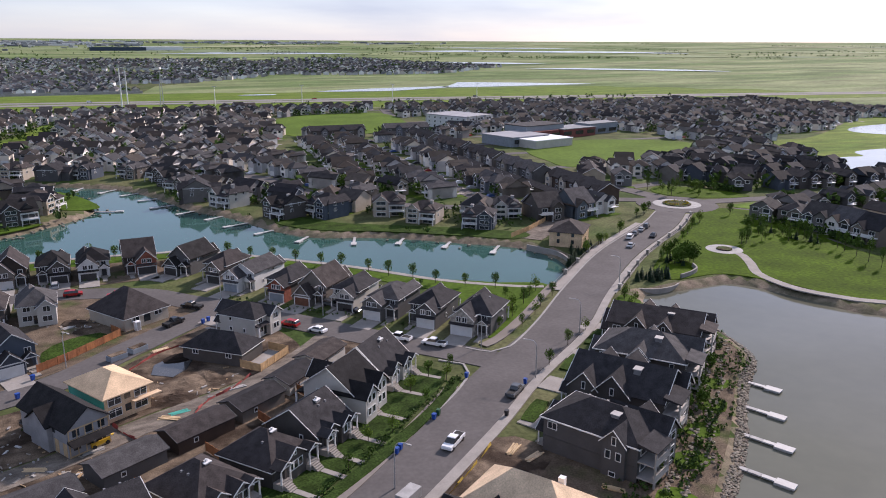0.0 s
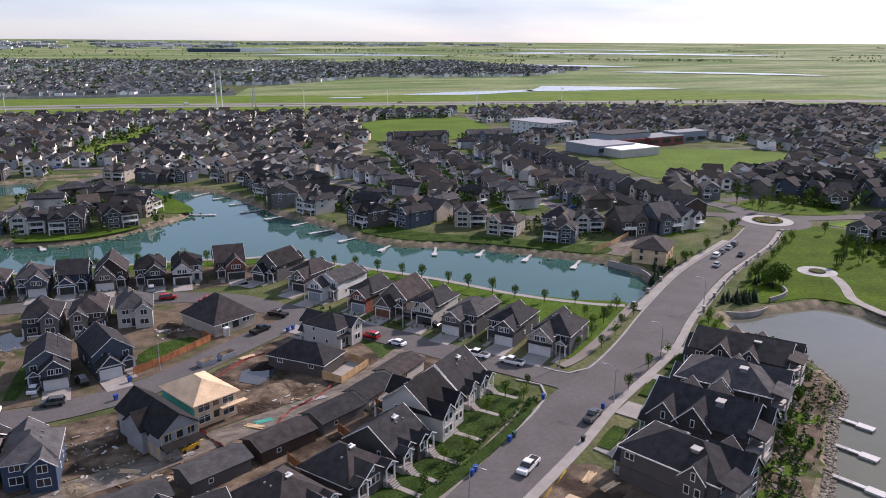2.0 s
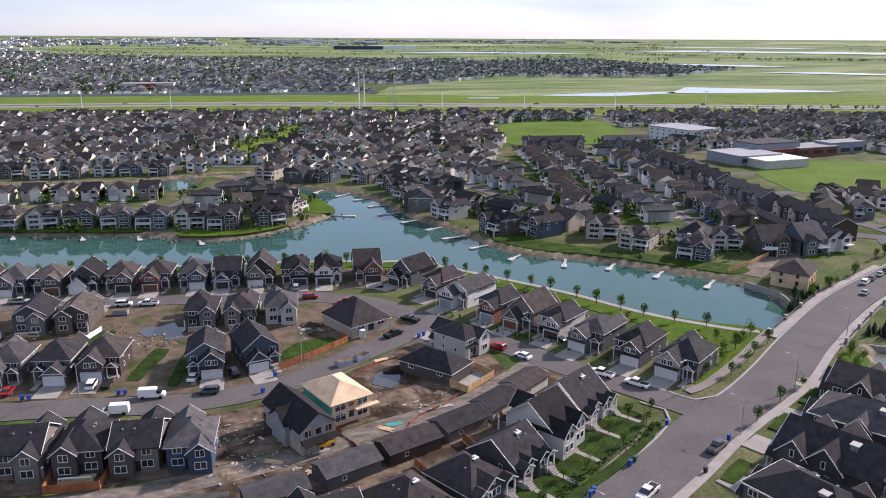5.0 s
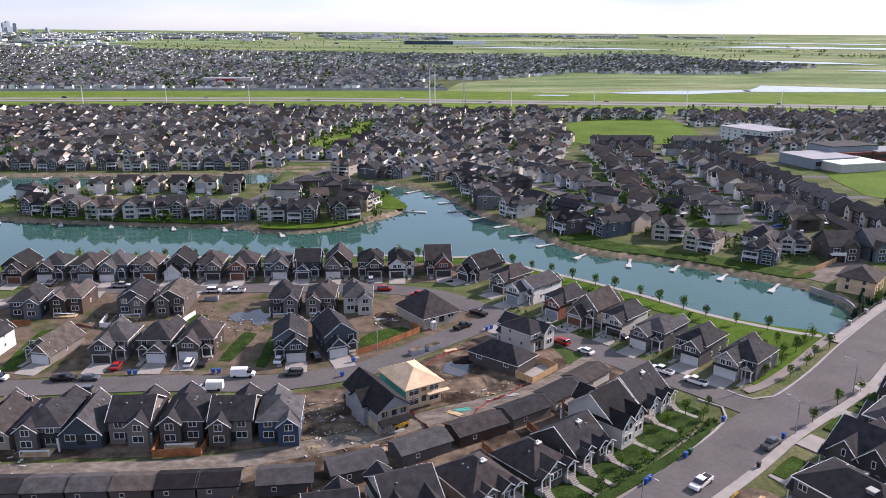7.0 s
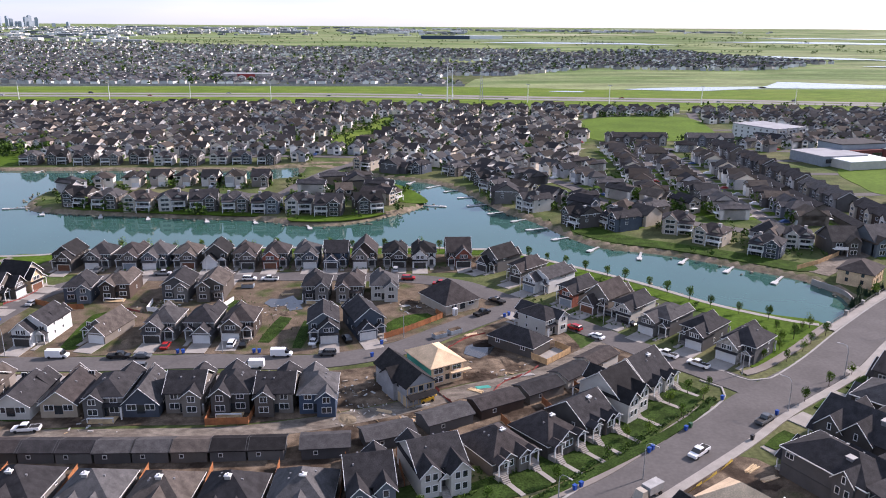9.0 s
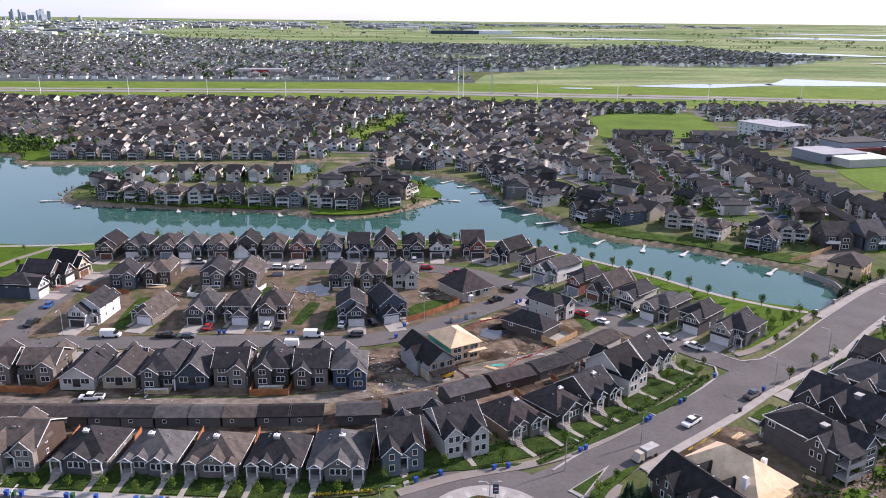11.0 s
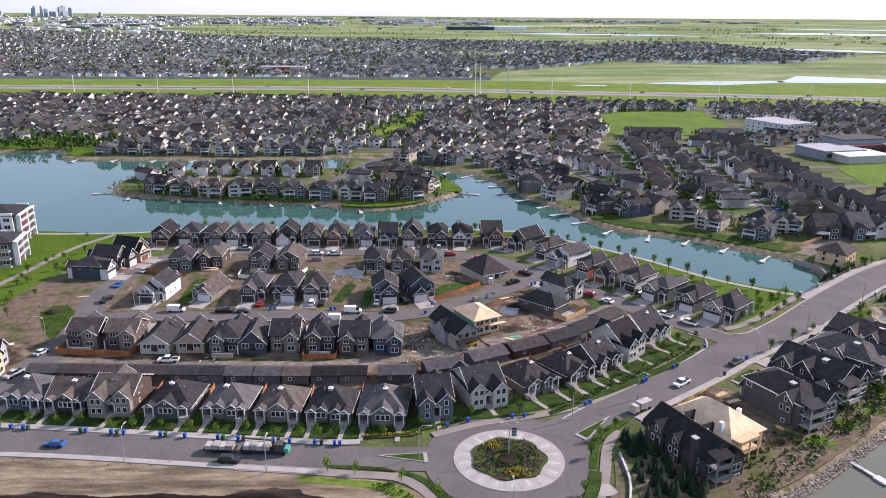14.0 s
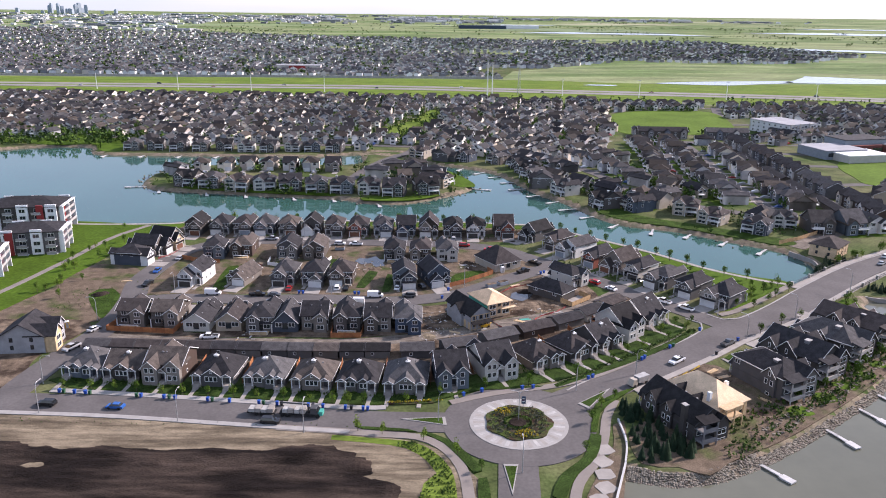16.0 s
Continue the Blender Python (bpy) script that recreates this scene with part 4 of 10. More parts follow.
def garage_door(house_ob, x, y, z, w, h, material, trim, turn=0):
    key = ("garage", round(w, 2), round(h, 2), material)
    if key not in SHARED:
        g = Geo()
        for k in range(4):
            z0 = k * h / 4
            g.box(-w / 2, w / 2, -0.06, 0.0, z0 + 0.02, z0 + h / 4 - 0.02)
        g.box(-w / 2, w / 2, -0.03, 0, 0, h)
        SHARED[key] = g.mesh("garage_door", material)
        f = Geo().box(-w / 2 - 0.25, -w / 2, -0.12, 0, 0, h + 0.25).box(w / 2, w / 2 + 0.25, -0.12, 0, 0, h + 0.25).box(-w / 2, w / 2, -0.12, 0, h, h + 0.25)
        SHARED[key, trim] = f.mesh("garage_surround", trim)
    if (key, trim) not in SHARED:
        f = Geo().box(-w / 2 - 0.25, -w / 2, -0.12, 0, 0, h + 0.25).box(w / 2, w / 2 + 0.25, -0.12, 0, 0, h + 0.25).box(-w / 2, w / 2, -0.12, 0, h, h + 0.25)
        SHARED[key, trim] = f.mesh("garage_surround", trim)
    m = pose(x, y, z, 0, 0, turn)
    d = part("garage_door", SHARED[key], None, house_ob, m=m)
    part("surround", SHARED[key, trim], None, d)


def entry(house_ob, x, y, z, depth, material, roofmat, trim, slope=0.7, wide=2.4, steps_n=3):
    """A small gabled porch with posts, a door and steps."""
    part("door", Geo().box(x - 0.5, x + 0.5, y - 0.07, y, z, z + 2.1).box(x - 0.62, x - 0.5, y - 0.09, y, z, z + 2.2).box(x + 0.5, x + 0.62, y - 0.09, y, z, z + 2.2), "trim_dark", house_ob, "dark front door")
    part("porch_roof", Geo().gable_roof(x - wide / 2, x + wide / 2, y - depth, y, z + 2.6, slope, "y", 0.3, 0.15), roofmat, house_ob)
    part("porch_gable", Geo().gable_wall(x - wide / 2, x + wide / 2, y - depth, y - depth + 0.12, z + 2.6, slope, "y"), material, house_ob)
    part("porch_trim", Geo().rakes(x - wide / 2, x + wide / 2, y - depth, y, z + 2.6, slope, "y", 0.3, 0.15, False).box(x - wide / 2, x + wide / 2, y - depth - 0.05, y - depth + 0.2, z + 2.4, z + 2.62), trim, house_ob)
    for s in (-1, 1):
        px = x + s * (wide / 2 - 0.2)
        part("porch_post", Geo().box(px - 0.11, px + 0.11, y - depth - 0.02, y - depth + 0.2, z, z + 2.42), trim, house_ob)
    part("porch_floor", Geo().box(x - wide / 2, x + wide / 2, y - depth - 0.1, y, 0, z), "concrete", house_ob)
    g = Geo()
    for k in range(steps_n):
        g.box(x - 0.8, x + 0.8, y - depth - 0.1 - 0.32 * (k + 1), y - depth - 0.1 - 0.32 * k, 0, max(0.05, z - (k + 1) * z / (steps_n + 1)))
    part("steps", g, "concrete", house_ob)


def chimney(house_ob, x, y, z, material="trim_white", h=1.5, w=1.1):
    c = part("chimney", Geo().box(x - w / 2, x + w / 2, y - 0.45, y + 0.45, z - 1.6, z + h * 0.45), "trim_grey" if material == "trim_white" else material, house_ob, "boxed chimney")
    part("chimney_cap", Geo().box(x - w / 2 - 0.1, x + w / 2 + 0.1, y - 0.55, y + 0.55, z + h * 0.45, z + h * 0.45 + 0.14).box(x - 0.15, x + 0.15, y - 0.15, y + 0.15, z + h * 0.45 + 0.1, z + h * 0.8), "trim_white", c)


STOREY = 2.42


def house(x, y, turn, w=9.2, d=13.0, storeys=2, roof="hip", slope=0.62, wall="siding_grey", roofmat="roof_charcoal", trim="trim_white", front="garage",
          side=1, garage="garage_white", accent="", deck=False, chim=0, base=0.35, z=0.0, label="", rng=1, rear=True, low_wing=False, sides=True, vents=True):
    """A detached house; its front faces -y before it is turned."""
    # plot sizes: narrow and shallow on the avenue, held at the side that faces the lane or the street
    w *= 0.9 if rng <= 8 else 0.87 if rng <= 15 or 91 <= rng <= 99 else 0.94
    slack = (d - d * 0.84) / 2 * (-1 if 21 <= rng <= 30 else 1)
    x, y, d = x + slack * math.sin(radians(turn)), y - slack * math.cos(radians(turn)), d * 0.84
    rnd = random.Random(rng * 7919 + int(x * 10) * 31 + int(y * 10))
    ob = thing("house", x, y, z, turn, label, "house", "homes of the suburb")
    hw, hd = w / 2, d / 2
    eave = base + STOREY * storeys
    wall_g = Geo().box(-hw, hw, -hd, hd, -0.3, eave)
    if roof == "gy":
        wall_g.gable_wall(-hw, hw, -hd, hd, eave, slope, "y")
        roof_g, top = Geo().gable_roof(-hw, hw, -hd, hd, eave, slope, "y"), eave + slope * hw
    elif roof == "gx":
        wall_g.gable_wall(-hw, hw, -hd, hd, eave, slope, "x")
        roof_g, top = Geo().gable_roof(-hw, hw, -hd, hd, eave, slope, "x"), eave + slope * hd
    else:
        roof_g, top = Geo().hip_roof(-hw, hw, -hd, hd, eave, slope), eave + slope * min(hw, hd)
    part("wall", wall_g, wall, ob)
    roof_ob = part("roof", roof_g, roofmat, ob)
    if roof == "hip":
        zt = eave - slope * 0.45
        part("fascia", Geo().ring(-hw - 0.5, hw + 0.5, -hd - 0.5, hd + 0.5, zt - 0.03, zt + 0.12, 0.09), trim, ob)
    else:
        axis = "y" if roof == "gy" else "x"
        part("barge_board", Geo().rakes(-hw, hw, -hd, hd, eave, slope, axis, back=False), trim, ob)
        part("barge_board", Geo().rakes(-hw, hw, -hd, hd, eave, slope, axis, front=False), trim, ob)
    if vents and y < 258:
        for k in range(rnd.randint(2, 4)):
            if roof == "gx":
                vx, vy = rnd.uniform(-hw * 0.7, hw * 0.7), hd * rnd.choice((-1, 1)) * 0.35
                vz = eave + slope * (hd - abs(vy))
            elif roof == "gy":
                vx, vy = hw * rnd.choice((-1, 1)) * 0.35, rnd.uniform(-hd * 0.7, hd * 0.7)
                vz = eave + slope * (hw - abs(vx))
            else:
                vx, vy = hw * rnd.choice((-0.4, 0.4)), rnd.uniform(-0.4, 0.4) * hd * 0.6
                vz = eave + slope * min(hw - abs(vx), hd - abs(vy))
            if "vent" not in SHARED:
                SHARED["vent"] = Geo().box(-0.17, 0.17, -0.17, 0.17, -0.2, 0.4).mesh("roof_vent", "vent_grey")
            part("roof_vent", SHARED["vent"], None, roof_ob, m=pose(vx, vy, vz))
    wt = trim if trim != "trim_grey" else "trim_white"
    yf = -hd
    if front == "garage":
        gw = min(6.0, w * 0.64)
        gx0 = -hw if side < 0 else hw - gw
        gc, proj = gx0 + gw / 2, 2.4 + rnd.uniform(0, 1.2)
        weave = base + (STOREY if low_wing else STOREY * storeys - 0.7)
        ws = slope + 0.18
        wing = Geo().box(gx0, gx0 + gw, -hd - proj, -hd + 0.02, -0.3, weave).gable_wall(gx0, gx0 + gw, -hd - proj, -hd + 1.0, weave, ws, "y")
        part("garage_wing", wing, accent or wall, ob)
        part("wing_roof", Geo().gable_roof(gx0, gx0 + gw, -hd - proj, -hd + (2.2 if low_wing else hd * 0.8), weave, ws, "y"), roofmat, ob)
        part("wing_trim", Geo().rakes(gx0, gx0 + gw, -hd - proj, 0, weave, ws, "y", back=False).box(gx0, gx0 + gw, -hd - proj - 0.06, -hd - proj, base + 2.55, base + 2.8), trim, ob)
        garage_door(ob, gc, -hd - proj - 0.003, 0.05, 4.9 if gw > 5.4 else 4.2, 2.25, garage, wt)
        if not low_wing:
            window(ob, gc - 0.75, -hd - proj - 0.003, base + 3.15, 0, 1.3, 1.35, wt)
            window(ob, gc + 0.75, -hd - proj - 0.003, base + 3.15, 0, 1.3, 1.35, wt)
            part("skirt_roof", Geo().section([(-hd - proj - 0.8, base + 2.6), (-hd - proj, base + 3.0), (-hd - proj, base + 2.6)], gx0 - 0.2, gx0 + gw + 0.2, "x"), roofmat, ob)
        else:
            window(ob, gc, -hd - 0.003, base + 3.4, 0, 1.8, 1.2, wt)
        ex = (hw - (w - gw) / 2) if side < 0 else (-hw + (w - gw) / 2)
        entry(ob, ex, -hd, base + 0.1, 1.5, accent or wall, roofmat, wt, 0.8, min(2.6, w - gw - 0.3), 2)
        window(ob, ex, -hd - 0.003, base + 3.2, 0, 1.4, 1.35, wt)
        xs0, xs1, dy0 = gc - 2.7, gc + 2.7, -hd - proj
        drive = part("driveway", Geo().box(xs0, xs1, dy0 - 6.4, dy0, -0.1, Z_DRIVE), "concrete", ob, "pale concrete driveway")
        part("front_walk", Geo().box(ex - 0.6, ex + 0.6, -hd - 5.5, -hd - 2.2, -0.1, Z_DRIVE - 0.01), "concrete", drive)
    elif front == "porch":
        # paired entries at both ends and a gabled bay between
        for s in (-1, 1):
            entry(ob, s * (hw - 1.35), -hd, base + 0.2, 1.7, accent or wall, roofmat, wt, 0.6, 2.5, 4)
            part("front_walk", Geo().box(s * (hw - 1.35) - 0.55, s * (hw - 1.35) + 0.55, -hd - 7.8, -hd - 3.2, -0.1, Z_DRIVE), "concrete", ob, "pale concrete walk")
        # one broad gable in the middle, or two smaller ones side by side
        for bx, bw, proj in (((side * 0.3, 5.4, 1.0),) if rng % 2 == 0 else ((-1.75, 3.3, 0.7), (1.9, 3.3, 1.3))):
            zb, fy = base + 2.5, -hd - proj
            part("front_bay", Geo().box(bx - bw / 2, bx + bw / 2, fy, -hd + 0.02, -0.3, zb).gable_wall(bx - bw / 2, bx + bw / 2, fy, -hd + 2, zb, 0.72, "y"), accent or wall, ob)
            part("bay_roof", Geo().gable_roof(bx - bw / 2, bx + bw / 2, fy, -hd + bw * 0.62, zb, 0.72, "y", 0.35), roofmat, ob)
            part("bay_trim", Geo().rakes(bx - bw / 2, bx + bw / 2, fy, -hd + 3, zb, 0.72, "y", 0.35, back=False), trim, ob)
            for wx in ((-1.15, 0, 1.15) if bw > 4 else (-0.6, 0.6)):
                window(ob, bx + wx, fy - 0.003, base + 0.8, 0, 1.1, 1.5, wt)
            if bw > 4:
                window(ob, bx, fy - 0.003, base + 3.15, 0, 0.6, 0.7, wt)
    elif front == "twin":
        for s in (-1, 1):
            bw = w * 0.42
            bx, proj = s * (hw - bw / 2), 1.6 if s == side else 2.6
            part("front_wing", Geo().box(bx - bw / 2, bx + bw / 2, -hd - proj, -hd + 0.02, -0.3, eave - 0.2).gable_wall(bx - bw / 2, bx + bw / 2, -hd - proj, -hd + 2, eave - 0.2, 0.95, "y"), accent or wall, ob)
            part("wing_roof", Geo().gable_roof(bx - bw / 2, bx + bw / 2, -hd - proj, 0, eave - 0.2, 0.95, "y"), roofmat, ob)
            part("wing_trim", Geo().rakes(bx - bw / 2, bx + bw / 2, -hd - proj, 0, eave - 0.2, 0.95, "y", back=False), trim, ob)
            for lev in range(storeys):
                for wx in ((-0.75, 0.75) if bw > 3.6 else (0,)):
                    window(ob, bx + wx, -hd - proj - 0.003, base + 0.8 + STOREY * lev, 0, 1.15, 1.5, wt)
        entry(ob, 0, -hd, base + 0.5, 1.6, accent or wall, roofmat, wt, 0.9, w * 0.16 + 0.9, 4)
        part("front_walk", Geo().box(-0.55, 0.55, -hd - 8, -hd - 2.9, -0.1, Z_DRIVE), "concrete", ob, "pale concrete walk")
    else:
        for lev in range(storeys):
            for wx in (-w * 0.28, w * 0.28):
                window(ob, wx, -hd - 0.003, base + 0.9 + STOREY * lev, 0, 1.5, 1.4, wt)
    if rear:
        rs, rw, rp = rnd.choice((-1, 1)), w * 0.5, rnd.choice((1.2, 1.6, 2.0))
        winged = storeys == 2 and d < 15
        if winged:
            rx0 = -hw if rs < 0 else hw - rw
            re_ = eave - rnd.choice((0.15, 0.3, 0.5))
            part("rear_wing", Geo().box(rx0, rx0 + rw, hd - 0.05, hd + rp, -0.3, re_).gable_wall(rx0, rx0 + rw, hd - 1.5, hd + rp, re_, slope + 0.2, "y"), accent if accent and rnd.random() < 0.4 else wall, ob)
            part("rear_roof", Geo().gable_roof(rx0, rx0 + rw, 0, hd + rp, re_, slope + 0.2, "y"), roofmat, ob)
            part("rear_trim", Geo().rakes(rx0, rx0 + rw, hd + rp + 0.99, hd + rp + 2, re_, slope + 0.2, "y", back=False), trim, ob)
            if rnd.random() < 0.6:
                qx0, qx1 = (rx0 + rw, hw) if rs < 0 else (-hw, rx0)
                part("rear_skirt", Geo().section([(hd, base + 2.75), (hd, base + 3.25), (hd + rp, base + 2.75)], qx0, qx1, "x"), roofmat, ob)
                part("rear_post", Geo().box((qx0 if rs > 0 else qx1 - 0.3), (qx0 + 0.3 if rs > 0 else qx1), hd + rp - 0.32, hd + rp - 0.02, -0.1, base + 2.75), wt, ob)
        for lev in range(storeys):
            for k, wx in enumerate((-w * 0.26, w * 0.02, w * 0.26)):
                if (lev and not winged) or k != 1:
                    on_wing = winged and wx * rs > 0
                    window(ob, wx, hd + 0.003 + (rp if on_wing else 0), base + 0.8 + STOREY * lev, 180, 2.2 if k != 1 and lev == 0 else 1.7 if k != 1 else 1.1, 1.5, wt, pane=85 < abs(turn) < 200 and y < 240)
        part("patio_door", Geo().box(-0.9, 0.9, hd, hd + 0.05, base, base + 2.1), "glass", ob, "glazed patio door")
        if deck:
            dk = part("deck", Geo().box(-hw * 0.7, hw * 0.7, hd, hd + 3.0, base - 0.25, base - 0.05), "lumber", ob, "raised wooden deck")
            for sx in (-hw * 0.68, hw * 0.68):
                part("deck_post", Geo().box(sx - 0.08, sx + 0.08, hd + 2.8, hd + 2.96, -0.2, base + 1.0), "trim_white", dk)
            part("rail", Geo().box(-hw * 0.7, hw * 0.7, hd + STOREY, hd + 2.93, base + 0.85, base + 0.95), "trim_white", dk)
    if sides:
        for s in (-1, 1):
            for lev in range(storeys):
                for wy in (-d * 0.18, d * 0.2):
                    if rnd.random() < 0.62:
                        window(ob, s * (hw + 0.003), wy, base + 1.0 + STOREY * lev, 90 * s, 0.8, 1.1, wt, pane=False)
    if chim:
        chimney(ob, chim * hw * 0.4, -hd * 0.2, top - slope * 1.6 if roof != "hip" else top - 0.9)
    return ob


def lane_garage(x, y, turn, w=6.4, d=6.6, wall="siding_grey", roofmat="roof_charcoal", roof="gx"):
    ob = thing("lane_garage", x, y, 0, turn, "detached garage with a shingled roof on the back lane", "garage", "lane garages")
    hw, hd = w / 2, d / 2
    g = Geo().box(-hw, hw, -hd, hd, -0.2, 2.5).gable_wall(-hw, hw, -hd, hd, 2.5, 0.36, "y" if roof == "gy" else "x")
    part("wall", g, wall, ob)
    part("roof", Geo().gable_roof(-hw, hw, -hd, hd, 2.5, 0.36, "y" if roof == "gy" else "x", 0.35), roofmat, ob)
    for end in (True, False):
        part("barge_board", Geo().rakes(-hw, hw, -hd, hd, 2.5, 0.36, "y" if roof == "gy" else "x", 0.35, front=end, back=not end), "trim_dark", ob)
    garage_door(ob, 0, hd + 0.003, 0.05, 4.6, 2.1, "garage_white", "trim_white", 180)
    window(ob, -hw * 0.4, -hd - 0.003, 1.1, 0, 0.9, 0.9)
    return ob


def fence(ctrl, material, label, h=1.8, panel=2.4):
    """A board fence: posts and panels of boards along a line."""
    pts = [Vector((*p, 0)) for p in ctrl]
    ob = thing("fence", pts[0].x, pts[0].y, 0.1, 0, label, "fence", "yard fences")
    for a, b in zip(pts, pts[1:]):
        n = max(1, round((b - a).length / panel))
        ang = math.degrees(math.atan2(b.y - a.y, b.x - a.x))
        length = (b - a).length / n
        key = ("fence", material, round(length, 1), h)
        if key not in SHARED:
            g = Geo()
            boards = max(2, round(length / 0.3))
            line = []
            for k in range(boards):
                x0, off = k * length / boards, 0.02 * (k % 2)
                line += [(x0 + 0.012, off), (x0 + length / boards - 0.012, off)]
            outline = [(x0, off + 0.02) for x0, off in line] + [(x0, off - 0.02) for x0, off in reversed(line)]
            nn = len(outline)
            g.add([(*q, 0.08) for q in outline] + [(*q, h - 0.04) for q in outline], [(k, (k + 1) % nn, nn + (k + 1) % nn, nn + k) for k in range(nn)] + [(nn + k, nn + k + 1, 2 * nn - 2 - k, 2 * nn - 1 - k) for k in range(nn // 2 - 1)])
            SHARED[key] = g.mesh("panel", material)
            SHARED[key, "post"] = Geo().box(-0.06, 0.06, -0.06, 0.06, -0.3, h + 0.1).mesh("post", material)
        for k in range(n):
            p = a + (b - a) * (k / n) - Vector((pts[0].x, pts[0].y, 0))
            part("panel", SHARED[key], None, ob, m=pose(p.x, p.y, 0, 0, 0, ang))
            part("post", SHARED[key, "post"], None, ob, m=pose(p.x, p.y, 0, 0, 0, ang))
    return ob


# the row of lane homes facing the south road
LANE_ROW = "semi-detached bungalow with paired gabled porches"
house(-98.5, 198.6, -4, 11.8, 13, 1, "hip", 0.7, "siding_blue", "roof_pale", front="porch", side=-1, chim=-0.3, base=0.8, label="light grey " + LANE_ROW, rng=1)
house(-87.2, 197.6, -4, 10.8, 13, 1, "gx", 0.6, "siding_dark", "roof_tan", front="porch", side=1, chim=0.2, base=0.8, label="dark " + LANE_ROW, rng=2)
house(-75.2, 196.4, -4, 11.2, 13, 2, "gx", 0.5, "siding_brown", "roof_tan", front="twin", side=1, base=0.5, accent="siding_stone", label="brown two-storey twin-gabled duplex with pale gables", rng=3)
house(-61.2, 195.2, -4, 12.2, 14, 1, "hip", 0.7, "siding_grey", "roof_charcoal", front="porch", side=-1, chim=-0.2, base=0.8, label="charcoal-roofed " + LANE_ROW, rng=4)
house(-47.2, 194.2, -4, 12.0, 13, 1, "hip", 0.66, "siding_grey", "roof_pale", front="porch", side=1, chim=-0.4, base=0.8, label="pale grey " + LANE_ROW, rng=5)
house(-34.4, 193.2, -4, 11.8, 13, 1, "hip", 0.66, "siding_taupe", "roof_tan", front="porch", side=1, chim=-0.1, base=0.8, label="tan-roofed " + LANE_ROW, rng=6)
house(-22.0, 192.4, -4, 11.8, 13, 1, "hip", 0.74, "siding_grey", "roof_charcoal", front="porch", side=-1, chim=-0.1, base=0.8, label="white-trimmed " + LANE_ROW, rng=7)
house(-9.4, 192.6, -2, 12.4, 15, 1, "hip", 0.72, "siding_grey", "roof_pale", front="porch", side=1, chim=0.2, base=0.8, label="hip-roofed grey " + LANE_ROW, rng=8)
house(2.0, 195.2, 10, 9.6, 13, 2, "gx", 0.62, "siding_blue", "roof_charcoal", front="twin", side=1, base=0.5, accent="siding_blue", label="blue-grey two-storey house with white trimmed gables", rng=9)
house(13.8, 201.0, 20, 11.0, 13, 2, "gx", 0.6, "siding_light", "roof_charcoal", front="twin", side=-1, base=0.5, label="pale grey two-storey duplex with steep front gables", rng=10)
house(26.6, 207.4, 32, 12.0, 14, 1, "hip", 0.66, "siding_taupe", "roof_brown", front="porch", side=1, chim=0.3, base=1.0, label="taupe " + LANE_ROW, rng=11)
house(37.6, 213.0, 37, 11.0, 13, 1, "hip", 0.7, "siding_dark", "roof_brown", front="porch", side=-1, chim=0.3, base=1.0, label="brown-roofed dark " + LANE_ROW, rng=12)
house(46.6, 220.0, 39, 11.0, 13, 1, "gx", 0.7, "siding_dark", "roof_charcoal", front="porch", side=1, chim=0.5, base=1.0, label="charcoal " + LANE_ROW, rng=13)
house(55.4, 228.8, 40, 10.6, 13, 2, "gx", 0.75, "siding_light", "roof_black", front="twin", side=1, base=0.6, label="white two-storey house, black roof and twin gables", rng=14)
house(65.0, 239.6, 42, 13.0, 14, 1, "gx", 0.85, "siding_light", "roof_charcoal", front="porch", side=1, chim=0.6, base=1.0, label="pale corner bungalow under a large charcoal roof", rng=15)
for gx_, gy_, gt, gm, gr in ((-102, 210.6, -2, "siding_grey", "roof_grey"), (-94.6, 210.4, -2, "siding_grey", "roof_brown"), (-87, 210.2, -2, "siding_taupe", "roof_brown"),
                             (-79, 210, -2, "siding_taupe", "roof_brown"), (-71.4, 209.8, -1, "siding_taupe", "roof_brown"), (-64, 209.6, -1, "siding_grey", "roof_charcoal"),
                             (-56.6, 209.4, -1, "siding_grey", "roof_charcoal"), (-49, 209.2, 0, "siding_grey", "roof_grey"), (-41.6, 209.2, 0, "siding_grey", "roof_grey"),
                             (-34, 209.2, 0, "siding_taupe", "roof_tan"), (-26.4, 209.4, 1, "siding_grey", "roof_black"), (-19, 209.6, 2, "siding_grey", "roof_black")):
    lane_garage(gx_, gy_ - 0.6, gt, 7.1, 5.6, gm, gr)
for gx_, gy_, gt, gl, gm, gr in ((-9, 210.4, 4, 10, "siding_grey", "roof_grey"), (3.4, 214.2, 20, 11, "siding_grey", "roof_grey"), (15.8, 221.0, 28, 11.5, "siding_grey", "roof_grey"),
                                 (27.6, 227.6, 28, 12, "siding_brown", "roof_brown"), (38.6, 234.4, 32, 11, "siding_taupe", "roof_charcoal"), (47.8, 242.0, 40, 10, "siding_light", "roof_charcoal"),
                                 (56.2, 250.6, 42, 11, "siding_light", "roof_brown")):
    lane_garage(gx_ + 1.7, gy_ - 0.8, gt, gl * 0.95, 6.2, gm, gr)
for x0, y0, x1, y1 in ((-81.6, 205, -81.2, 191), (-68.4, 204, -68, 190), (-54.6, 203, -54.2, 189), (-41, 203, -40.8, 188), (-28.6, 203, -28.2, 187), (-15.8, 204, -15.4, 187), (-3, 206, -2.8, 188), (7.2, 207, 9, 196), (18.5, 214, 21, 207), (30, 221, 33.4, 213), (40.4, 229, 43.6, 220), (49.6, 237, 53, 228)):
    fence([(x0, y0), (x1, y1)], "cedar_fence", "cedar board fence between narrow lots")

